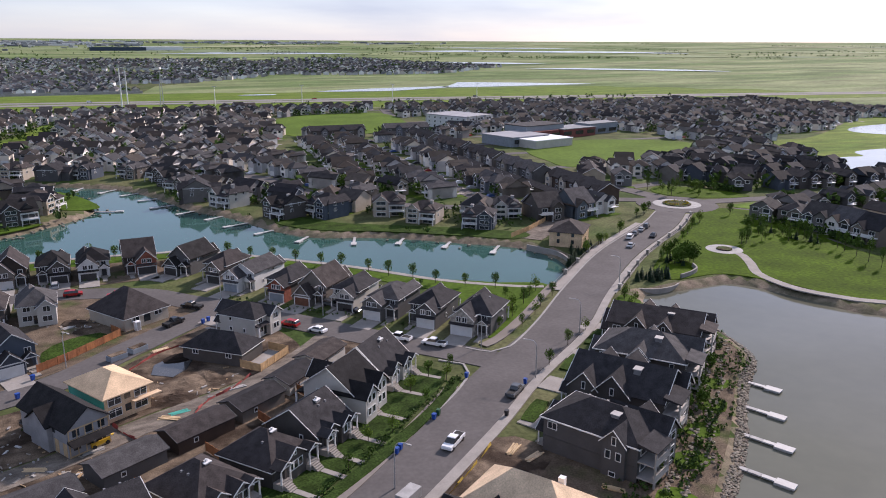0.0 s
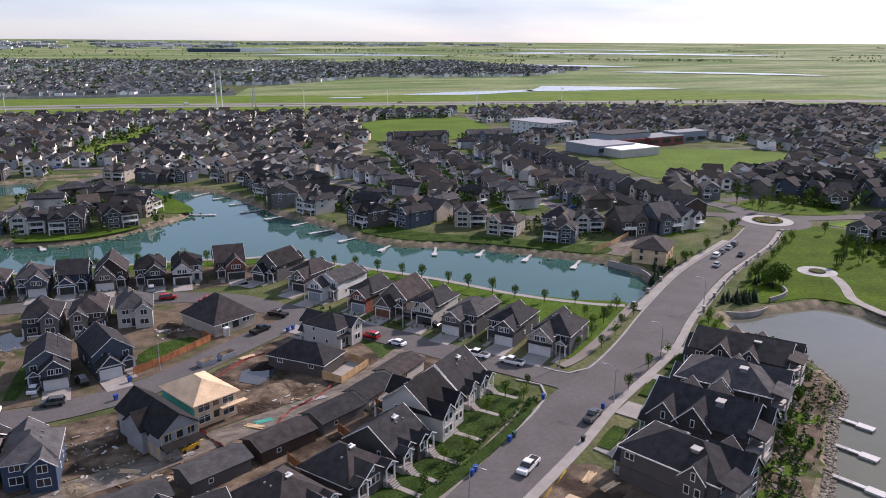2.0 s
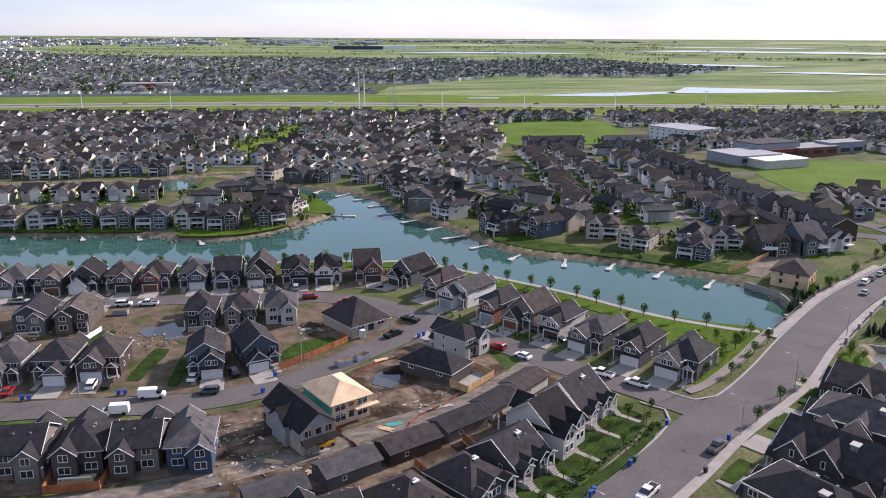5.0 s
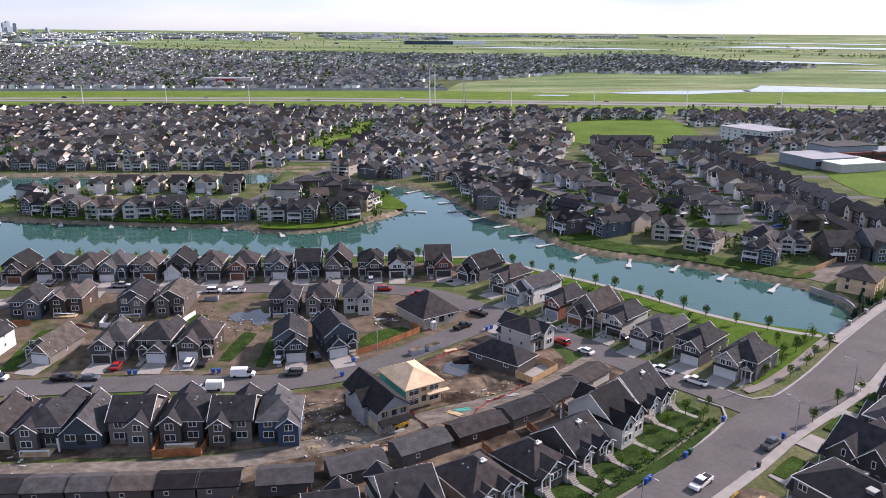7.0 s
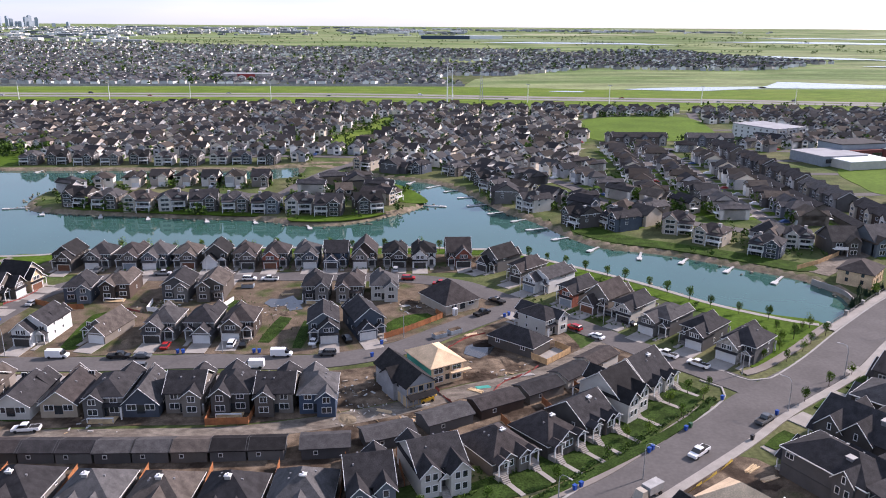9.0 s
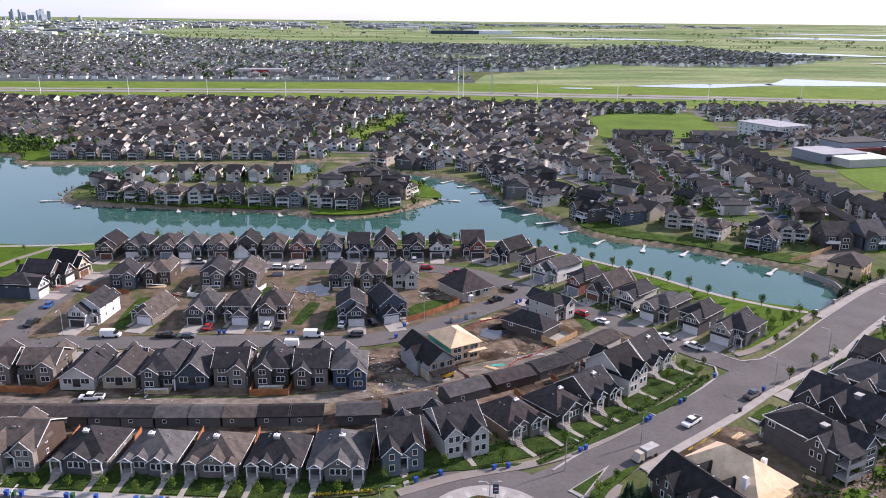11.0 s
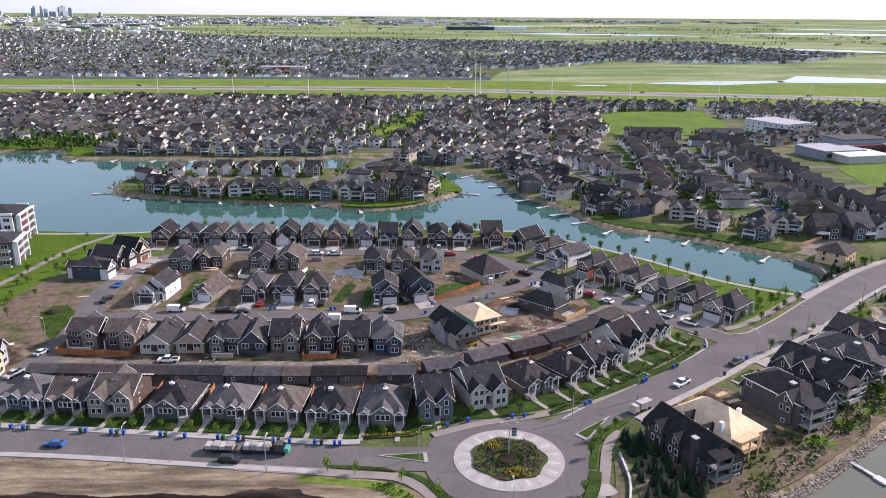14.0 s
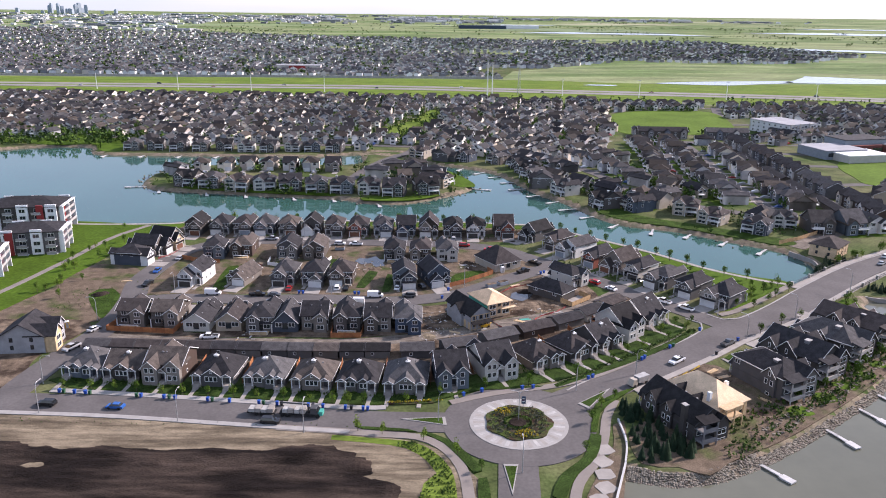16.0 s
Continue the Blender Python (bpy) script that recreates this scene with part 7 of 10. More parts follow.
# streets and rows of homes, one block behind the other
def home_row(line, off, toward):
    """Homes along one side of a street, facing it."""
    nor = normals_of(line)
    pts = line[:, :2] - nor * off
    run = random.uniform(0, 8)
    for k in range(1, len(pts)):
        step_len = np.linalg.norm(pts[k] - pts[k - 1])
        run += step_len
        if run > 12.0 and step_len > 0.2:
            run = random.uniform(-0.6, 0.6)
            facing = nor[k] * toward
            x, y = pts[k] + np.array([random.uniform(-0.6, 0.6), random.uniform(-1.2, 1.2)])
            if 215 < y < 890 - 0.13 * max(0, x):
                try_site(x, y, math.degrees(math.atan2(facing[0], -facing[1])) + random.uniform(-4, 4))


for j, (pts_, offs) in enumerate(((((171, 386), (172, 430), (175, 480), (182, 540), (186, 600)), (1, -1)), (((131, 408), (112, 424), (94, 446), (72, 470)), (1, -1)), (((146, 420), (149, 470), (158, 530), (164, 600)), (-1,)),
                                  (((197, 366), (209, 398), (212, 430)), ()), (((210, 430), (213, 480), (215, 600)), ()))):
    line = curve_points(list(pts_), 2.0)[:, :2]
    setting("home_street_%d" % (j + 1), ribbon(list(pts_), 4.0 if offs else 2.6, 4.0 if offs else 2.6, 0.07 + 0.003 * j, 0.2, 4), "asphalt", "grey asphalt residential street", "road")
    blocked[away(line, rx, ry, False) < 9.0] = True
    for o in offs:
        home_row(line, 15.2 * o, o)
terr_zone = (rx > 122) & (rx < 250) & (ry > 372) & (ry < 640)
blocked[terr_zone] = True
spine = curve_points([(300, 330), (236, 364), (215, 372), (178, 366), (160, 378), (130, 400), (105, 440), (95, 480), (70, 520), (20, 560), (-60, 575), (-150, 572), (-260, 600), (-420, 640), (-620, 660)], 2.0)
side_streets = []
for j, base in enumerate((0, 54, 108, 162, 216, 270)):
    line = spine[:, :2] - normals_of(spine) * base
    keep_ = [q for q in line[::8] if q[1] < 885 and q[0] < 120 and (q[1] > 470 or q[0] < 60)]
    if base and len(keep_) > 3:
        side_streets.append(keep_)
    home_row(line, 14.6, 1)
    home_row(line, -14.6, -1)
for j, y in enumerate(np.arange(236, 880, 53)):
    line = np.array([(x, y + 12 * math.sin(x * 0.012 + j)) for x in np.arange(236 if y < 560 else 150, 740, 4.0)])
    side_streets.append(line[::4])
    home_row(line, 14.6, 1)
    home_row(line, -14.6, -1)
for j, y in enumerate(np.arange(610, 900, 53)):
    line = np.array([(x, y + 12 * math.sin(x * 0.012 + j)) for x in np.arange(-660, 170, 4.0)])
    home_row(line, 14.6, 1)
    home_row(line, -14.6, -1)
for k, q in enumerate(side_streets):
    setting("side_street_%d" % (k + 1), ribbon([tuple(p) for p in q], 3.6, 3.6, 0.05 + 0.001 * k, 0.2, 8), "asphalt", "grey asphalt side street between homes", "road")

# homes round the park and across the road from the far roundabout
EAST = [(256.5, 316, 118), (261, 305.5, 112), (263.5, 294.5, 100), (263.5, 283, 92), (263, 272, 88)]
EAST += [(281, 400, 205), (291.5, 394, 203), (302, 389, 205), (294, 367, 150), (304, 376, 150), (314, 363, 178), (326, 361, 176), (338, 359, 182), (350, 356.5, 180), (362, 355, 183), (374, 354, 181)]
EAST += [(318, 440, 200), (330, 435, 200), (313, 411, 22), (324, 408, 20), (336, 405, 17), (348, 403, 15), (360, 401, 12), (372, 397, 12), (384, 392, 15), (319, 386, 15), (331, 383, 10), (343, 381, 8), (355, 379, 8), (367, 377, 8), (300, 421, 25)]
SITES = [q for q in SITES if min(math.hypot(q[0] - e[0], q[1] - e[1]) for e in EAST) > 11] + EAST
SITES.sort(key=lambda s: (s[0] - 5) ** 2 + (s[1] - 60) ** 2)
random.seed(8)
NEAR_N = 14
for k, (x, y, turn) in enumerate(SITES[:NEAR_N]):
    place_mid(x, y, turn, k if k < len(PROTOS) else random.randrange(len(PROTOS)))


def far_house(big=1.0):
    """Walls, roofs, pale trims and panes of one simple two-storey house."""
    w, d, e = random.uniform(8, 9.8) * big, random.uniform(9.2, 11.4) * big, random.uniform(5.0, 5.8)
    kind = random.choice(("gx", "gy", "hip"))
    gw, sgn = w * 0.5, random.choice((-1, 1))
    a, r, t, p = Geo(), Geo(), Geo(), Geo()
    a.box(-w / 2, w / 2, -d / 2, d / 2, -1, e)
    gx0 = -w / 2 if sgn < 0 else w / 2 - gw
    if kind == "hip":
        r.hip_roof(-w / 2, w / 2, -d / 2, d / 2, e, 0.52)
    else:
        r.gable_roof(-w / 2, w / 2, -d / 2, d / 2, e, 0.55, "x" if kind == "gx" else "y")
        a.gable_wall(-w / 2, w / 2, -d / 2, d / 2, e, 0.55, "x" if kind == "gx" else "y")
    for f in (-1, 1):
        yy0, yy1 = (-d / 2 - 1.8, 0) if f < 0 else (0, d / 2 + 1.8)
        a.box(gx0, gx0 + gw, yy0, yy1, -1, e - 0.3).gable_wall(gx0, gx0 + gw, yy0, yy1, e - 0.3, 0.72, "y")
        r.gable_roof(gx0, gx0 + gw, yy0, yy1, e - 0.3, 0.72, "y")
        ye = f * (d / 2 + 1.82)
        t.rakes(gx0, gx0 + gw, yy0 if f < 0 else yy1 + 0.99, yy1 + 3, e - 0.3, 0.72, "y", back=False)
        if f > 0:
            t.box(gx0 + 0.3, gx0 + gw - 0.3, ye, ye + 2.0, 2.8, 3.0).box(gx0 + 0.3, gx0 + gw - 0.3, ye + 1.9, ye + 2.0, 3.7, 3.85)
        ox = gx0 + gw + (w - gw) / 2 if sgn < 0 else gx0 - (w - gw) / 2
        p.box(ox - 0.9, ox + 0.9, f * d / 2 - 0.05, f * d / 2 + 0.05, 3.7, 5.0)
        t.box(ox - 1.1, ox + 1.1, f * d / 2 - 0.03, f * d / 2 + 0.03, 3.5, 5.2)
        if f < 0 and random.random() < 0.6:
            t.box(gx0 + 0.4, gx0 + gw - 0.4, ye - 0.05, ye, 0.1, 2.4)
            continue
        for lev in (0.9, 3.7):
            p.box(gx0 + gw * 0.25, gx0 + gw * 0.75, min(ye, ye + f * 0.05), max(ye, ye + f * 0.05), lev, lev + 1.4)
            t.box(gx0 + gw * 0.2, gx0 + gw * 0.8, min(ye - f * 0.06, ye), max(ye - f * 0.06, ye), lev - 0.2, lev + 1.6)
    return a, r, t, p


def row_house(x, y, turn, wall="siding_mixed", roof="roof_mixed"):
    """A distant house as a thing of its own."""
    walls, roofs, trims, panes = far_house()
    ob = thing("house", x, y, 0, turn, "two-storey suburban house with a dark shingled roof", "house", "homes across the lake")
    part("wall", walls, wall, ob)
    part("roof", roofs, roof, ob)
    n = len(trims.f)
    trims.add(panes.v, panes.f)
    edge = trims.mesh("trim", "trim_white")
    edge.materials.append(MATS["glass"])
    edge.polygons.foreach_set("material_index", np.array([0] * n + [1] * len(panes.f), np.int32))
    tagged(part("trim", edge, None, ob), kind="stuff")


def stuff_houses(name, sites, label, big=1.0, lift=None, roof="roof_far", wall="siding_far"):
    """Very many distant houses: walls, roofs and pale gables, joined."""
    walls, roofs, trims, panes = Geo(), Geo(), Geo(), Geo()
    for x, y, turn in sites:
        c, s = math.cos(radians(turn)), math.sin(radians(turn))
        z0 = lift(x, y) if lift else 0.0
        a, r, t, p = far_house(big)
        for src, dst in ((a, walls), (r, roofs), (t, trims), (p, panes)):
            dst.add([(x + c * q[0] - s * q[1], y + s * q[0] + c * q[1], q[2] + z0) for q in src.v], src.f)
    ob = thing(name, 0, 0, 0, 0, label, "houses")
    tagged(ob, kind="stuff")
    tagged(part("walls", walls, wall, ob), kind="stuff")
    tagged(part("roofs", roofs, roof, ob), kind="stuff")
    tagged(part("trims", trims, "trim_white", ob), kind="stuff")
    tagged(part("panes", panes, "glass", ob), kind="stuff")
    return ob


drives, yards = Geo(), Geo()
for k, (x, y, turn) in enumerate(SITES):
    c, s = math.cos(radians(turn)), math.sin(radians(turn))
    gx0 = random.choice((-3.4, 0.6))
    for g, rect, z in ((drives, (gx0, gx0 + 3.4, -13.5, -6.0), 0.15), (yards, (-5.0, 5.0, 6.5, 11.0), 0.09), (yards, (-5.0, 5.0, -11.0, -6.4), 0.085)):
        if g is drives or random.random() < 0.7:
            g.add([(x + c * a - s * b_, y + s * a + c * b_, z + 0.00005 * k) for a, b_ in ((rect[0], rect[2]), (rect[1], rect[2]), (rect[1], rect[3]), (rect[0], rect[3]))], [(0, 1, 2, 3)])
tagged(new("far_driveways", drives.mesh("far_driveways", "concrete")), "pale concrete driveways between distant houses", "driveways", kind="stuff")
tagged(new("far_lawns", yards.mesh("far_lawns", "lawn_bright")), "small green yards between distant houses", "lawns", kind="stuff")
ROW_N = 74
for site in SITES[NEAR_N:ROW_N]:
    if site not in EAST:
        row_house(*site)
for k, site in enumerate(EAST):
    row_house(*site, wall=("siding_grey", "siding_dark", "siding_blue", "siding_taupe")[k * 3 % 4], roof=("roof_black", "roof_charcoal")[k % 2])
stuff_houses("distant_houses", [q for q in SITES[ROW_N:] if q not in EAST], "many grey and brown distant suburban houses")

# cars on the driveways and kerbs between them
random.seed(77)
mat("paint_far", [(0.7, 0.7, 0.7), (0.02, 0.02, 0.022), (0.3, 0.31, 0.32), (0.10, 0.105, 0.11), (0.62, 0.62, 0.62), (0.25, 0.02, 0.02), (0.03, 0.07, 0.2)], 0.3, 3, 0.05, island=True, spec=0.5)
far_cars = Geo()
for x, y, turn in SITES:
    if random.random() < 0.5 and y < 760:
        c, s = math.cos(radians(turn)), math.sin(radians(turn))
        ax, ay = random.choice((-2.0, 2.0)) + random.uniform(-0.4, 0.4), -9.6 + random.uniform(-0.8, 0.8)
        src = Geo().section([(-2.2, 0.35), (-2.2, 0.85), (-1.3, 0.95), (-0.7, 1.5), (1.2, 1.5), (1.8, 0.98), (2.2, 0.9), (2.2, 0.35)], -0.9, 0.9, "x")
        far_cars.add([(x + c * (q[0] + ax) - s * (q[1] + ay), y + s * (q[0] + ax) + c * (q[1] + ay), q[2] - 0.1) for q in src.v], src.f)
tagged(new("distant_cars", far_cars.mesh("distant_cars", "paint_far")), "small parked cars between distant houses", "cars", kind="stuff")

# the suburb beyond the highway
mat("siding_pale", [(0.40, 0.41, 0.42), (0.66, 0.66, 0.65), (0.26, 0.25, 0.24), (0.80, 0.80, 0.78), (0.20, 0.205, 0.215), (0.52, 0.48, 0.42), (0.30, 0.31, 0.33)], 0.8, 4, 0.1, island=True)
random.seed(21)
EDGE = np.array([(-2400, 1150), (-640, 1150), (-241, 1172), (84, 1186), (112, 1330), (350, 1580), (655, 1530), (930, 1760), (820, 2030), (760, 2300), (300, 2330), (-300, 2420), (-1000, 2600), (-2300, 2700)], float)
far_sites = []
y = 1165.0
while y < 2700:
    pitch = 12.5 + (y - 1150) * 0.006
    x = -1750.0
    while x < 960:
        x += pitch * random.uniform(0.85, 1.2)
        yy = y + 22 * math.sin(x * 0.006 + y * 0.01) + random.uniform(-3, 3)
        if abs(x) < 0.72 * yy + 60 and noise.noise((x * 0.004, yy * 0.006, 3)) < 0.42:
            far_sites.append((x, yy, random.choice((0, 90, 180, 20, -20))))
    y += random.choice((15, 17, 27)) + (y - 1150) * 0.010


fx, fy = np.array([q[0] for q in far_sites]), np.array([q[1] for q in far_sites])
far_sites = [q for q, ok in zip(far_sites, inside(EDGE, fx, fy)) if ok]


def tiny_houses(name, sites, label):
    walls, roofs = Geo(), Geo()
    for x, y_, turn in sites:
        z0 = float(far_rise(math.hypot(x, y_ - 100)))
        c, s = math.cos(radians(turn)), math.sin(radians(turn))
        w, d, e = random.uniform(7, 10), random.uniform(8, 12), random.uniform(4.2, 6.0)
        a, r = Geo(), Geo()
        a.box(-w / 2, w / 2, -d / 2, d / 2, -2, e).gable_wall(-w / 2, w / 2, -d / 2, d / 2, e, 0.6, "y")
        r.gable_roof(-w / 2, w / 2, -d / 2, d / 2, e, 0.6, "y", 0.4)
        for src, dst in ((a, walls), (r, roofs)):
            dst.add([(x + c * q[0] - s * q[1], y_ + s * q[0] + c * q[1], q[2] + z0) for q in src.v], src.f)
    ob = tagged(thing(name, 0, 0, 0, 0, label, "houses"), kind="stuff")
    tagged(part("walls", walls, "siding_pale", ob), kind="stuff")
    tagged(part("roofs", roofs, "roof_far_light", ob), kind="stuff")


tiny_houses("far_suburb", far_sites, "thousands of tiny houses beyond the highway")
field("suburb_ground", [tuple(q) for q in EDGE[:8]] + [(880, 1900), (400, 1900), (-600, 1900), (-2400, 1900)], "ground_cover", "mixed ground of the far suburb", "ground", 0.3, False)

# ---- larger buildings ----
def block_building(name, x, y, turn, boxes, label, category, z=0.0):
    """A flat-roofed building made of wings: (x0, x1, y0, y1, height, wall, roof)."""
    ob = thing(name, x, y, z, turn, label, category)
    for x0, x1, y0, y1, h, wall, roof in boxes:
        part("wing", Geo().box(x0, x1, y0, y1, -1, h), wall, ob)
        part("roof", Geo().box(x0 - 0.3, x1 + 0.3, y0 - 0.3, y1 + 0.3, h, h + 0.5), roof, ob)
    return ob


school = block_building("school", 300, 572, 14, [(-40, -6, -26, 4, 6, "garage_grey", "membrane"), (-34, 0, -42, -18, 5.0, "siding_light", "panel_white"), (-3, 22, -9, -5, 5.5, "brick_school", "brick_school"), (-8, 30, -6, 16, 9.5, "garage_grey", "roof_grey"),
                                                 (24, 58, -12, 8, 6, "brick_school", "membrane"), (56, 88, -8, 6, 7.5, "garage_grey", "membrane")], "red-brick school with flat pale roofs", "school")
for k in range(10):
    part("window", Geo().box(-38 + k * 12.4, -30 + k * 12.4, -26.2 if k < 3 else -12.2, -26.0 if k < 3 else -11.9, 2.0, 4.6), "glass", school)


def apartments(x, y, turn, w, d, floors, wall, label, accent="panel_white", roof="membrane", balconies=True):
    ob = thing("apartment_building", x, y, 0, turn, label, "apartment building", "apartment blocks")
    hw, hd, h = w / 2, d / 2, floors * 3.1 + 0.4
    part("wall", Geo().box(-hw, hw, -hd, hd, -0.5, h), wall, ob)
    if roof == "membrane":
        part("roof", Geo().box(-hw - 0.5, hw + 0.5, -hd - 0.5, hd + 0.5, h, h + 0.6), roof, ob)
    else:
        part("roof", Geo().hip_roof(-hw, hw, -hd, hd, h, 0.32, 0.8), roof, ob)
    bays = max(2, round(w / 5.5))
    for face, n, half, turn_ in ((-hd, bays, hw, 0), (hd, bays, hw, 180)):
        for k in range(n):
            xx = -half + (k + 0.5) * 2 * half / n
            if k % 2 == 0:
                part("bay", Geo().box(xx - half / n * 0.8, xx + half / n * 0.8, min(face, face * 1.08), max(face, face * 1.08), -0.5, h + 0.9), accent, ob)
            for lev in range(floors):
                if k % 2:
                    bal = part("balcony", Geo().box(xx - 2, xx + 2, min(face, face + math.copysign(1.8, face)), max(face, face + math.copysign(1.8, face)), lev * 3.1 + 0.1, lev * 3.1 + 0.3), "trim_white", ob)
                    part("rail", Geo().box(xx - 2, xx + 2, face + math.copysign(1.72, face), face + math.copysign(1.8, face), lev * 3.1 + 0.3, lev * 3.1 + 1.3), "trim_grey", bal)
                window(ob, xx, face * (1.081 if k % 2 == 0 else 1.0) + math.copysign(0.01, face), lev * 3.1 + 0.9, turn_, 2.6, 1.7, pane=False)
    for s in (-1, 1):
        for k in range(max(1, round(d / 6))):
            yy = -hd + (k + 0.5) * d / max(1, round(d / 6))
            for lev in range(floors):
                window(ob, s * (hw + 0.01), yy, lev * 3.1 + 0.9, 90 * s, 1.8, 1.6, pane=False)
    return ob


apartments(290, 664, 24, 32, 42, 3, "siding_white", "white three-storey apartment building", "siding_light")
apartments(-188, 338, 8, 30, 18, 4, "siding_dark", "dark lakeside apartment block with white and red panels", "panel_white", "roof_charcoal")
apartments(-171, 308, 12, 22, 15, 3, "siding_grey", "grey apartment block with white frames and red panels", "panel_white", "roof_charcoal")
apartments(-180, 276, 16, 22, 15, 3, "siding_dark", "dark apartment block with white frames", "panel_white", "roof_charcoal")
for k, (hw_, hd_), top_ in ((1, (15, 9), 12.8), (2, (11, 7.5), 9.8), (3, (11, 7.5), 9.8)):
    ab = bpy.data.objects["apartment_building.%03d" % k]
    for j in range(3):
        yy = -hd_ + (j + 0.15) * 2 * hd_ / 2.3
        fr = part("white_frame", Geo().box(hw_, hw_ + 1.9, yy - 0.25, yy + 0.25, 0, top_), "panel_white", ab, "white projecting frame")
    part("white_frame", Geo().box(hw_, hw_ + 1.9, -hd_ + 0.2, hd_, top_ - 0.5, top_), "panel_white", ab, "white projecting frame")
    for lev in range(1, round(top_ / 3.2)):
        part("balcony", Geo().box(hw_, hw_ + 1.7, -hd_ + 1, hd_ - 1, lev * 3.1, lev * 3.1 + 0.2).box(hw_ + 1.6, hw_ + 1.7, -hd_ + 1, hd_ - 1, lev * 3.1 + 0.2, lev * 3.1 + 1.2), "trim_grey", ab)
    part("red_panel", Geo().box(hw_ + 0.03, hw_ + 0.2, -1.5, 1.0, 0, top_ - 0.6), "panel_red", ab, "red cladding panel")
red = bpy.data.objects["apartment_building.001"]
part("red_panel", Geo().box(6, 9, -10.3, -9.9, 0, 13.6), "panel_red", red, "red cladding panel")
red = bpy.data.objects["apartment_building.002"]
part("red_panel", Geo().box(-9, -6, -8.6, -8.2, 0, 9.6), "panel_red", red, "red cladding panel")

# ---- distance: big sheds, store, skyline, masts ----
random.seed(33)


def bearing_place(u, r):
    return r * math.sin(radians(u)), 100 + r * math.cos(radians(u))


sheds = Geo()
for k in range(2600):
    u, r = random.uniform(-48, 4), random.gauss(4080, 260)
    if k % 5 == 0:
        u, r = random.uniform(-48, -17), random.uniform(2650, 3900)
    elif k % 11 == 0:
        u, r = random.gauss(13, 5), random.gauss(4300, 90)
    if not 2600 < r < 4650 or noise.noise((u * 0.25, r * 0.004, 2)) < -0.25:
        continue
    x, y_ = bearing_place(u, r)
    big_ = random.random() < 0.12
    w, d, h = (random.uniform(40, 95), random.uniform(20, 40), random.uniform(6, 9)) if big_ else (random.uniform(8, 24), random.uniform(8, 20), random.uniform(4, 8))
    z0 = float(far_rise(r))
    sheds.box(x - w / 2, x + w / 2, y_ - d / 2, y_ + d / 2, z0 - 6, z0 + h)
mat("shed_far", [(0.62, 0.62, 0.61), (0.30, 0.31, 0.32), (0.7, 0.7, 0.69), (0.20, 0.21, 0.22), (0.40, 0.38, 0.35), (0.14, 0.15, 0.16)], 0.8, 30, 0.08, island=True)
ob = tagged(thing("far_sheds", 0, 0, 0, 0, "pale warehouses and sheds in the distance", "warehouses"), kind="stuff")
tagged(part("sheds", sheds, "shed_far", ob), kind="stuff")
block_building("superstore", -236, 1290, 4, [(-42, 30, -16, 16, 7, "siding_light", "membrane"), (-20, 6, -17, -15.5, 6.4, "panel_red", "panel_red")], "white and red big-box store", "store", 2.0)
x, y_ = bearing_place(3.2, 3120)
block_building("warehouse", x, y_, 0, [(-130, 60, -20, 20, 12, "siding_navy", "siding_navy"), (40, 190, -18, 18, 14, "panel_white", "panel_white")], "long dark and white distribution warehouse", "warehouse", float(far_rise(3120)))
for k in range(24):
    u = random.gauss(-25.7, 0.75) if k < 18 else random.uniform(-29, -22)
    r = random.uniform(4560, 4760)
    x, y_ = bearing_place(u, r)
    h = random.uniform(32, 58) if k < 12 else random.uniform(14, 32)
    w = random.uniform(11, 20)
    tw = thing("skyscraper", x, y_, float(far_rise(r)) - 4, random.uniform(0, 90), "hazy blue-grey downtown tower on the horizon", "skyscraper", "downtown skyline")
    part("shaft", Geo().box(-w / 2, w / 2, -w / 2, w / 2, 0, h), "tower_blue", tw)
    part("crown", Geo().box(-w / 3, w / 3, -w / 3, w / 3, h, h * 1.06), "tower_blue", tw)
for x, y_, h in ((49, 935, 40), (54, 923, 38)):
    m_ = thing("mast", x, y_, 0, 0, "tall pale highway mast", "mast", "highway masts")
    part("pole", Geo().tube([(0, 0, -0.5), (0, 0, h)], [0.7, 0.4], 8), "panel_white", m_)
    part("head", Geo().box(-1.2, 1.2, -0.5, 0.5, h, h + 1.2), "steel", m_)
m_ = thing("lattice_tower", 88, 950, 0, 0, "thin steel lattice tower by the highway", "tower")
for sx, sy in ((-1, -1), (1, -1), (1, 1), (-1, 1)):
    part("leg", Geo().tube([(sx * 1.6, sy * 1.6, -0.5), (sx * 0.4, sy * 0.4, 36)], 0.22, 5), "steel", m_)
for k in range(8):
    z = 2 + 4.2 * k
    a = 1.6 - 1.2 * z / 36
    part("brace", Geo().tube([(-a, -a, z), (a, -a, z + 3), (a, a, z), (-a, a, z + 3), (-a, -a, z)], 0.12, 4), "steel", m_)
for k, x in enumerate((-560, -430, -330, -240, -150, 140, 230, 330, 430)):
    m_ = thing("highway_lamp", x, 960 - (0 if x < 0 else 0.12 * x), 0, 0, "tall pale highway lamp", "lamp", "highway lamps")
    part("pole", Geo().tube([(0, 0, -0.5), (0, 0, 20)], [0.45, 0.25], 6), "panel_white", m_)
    part("head", Geo().box(-2.4, 2.4, -0.3, 0.3, 19.8, 20.3), "steel", m_)
setting("highway_wall", ribbon([(-1500, 1138), (-640, 1140), (-241, 1160), (84, 1174)], 0.6, 0.6, 3.2, 3.4, 15), "concrete_old", "pale sound wall along the suburb", "wall")


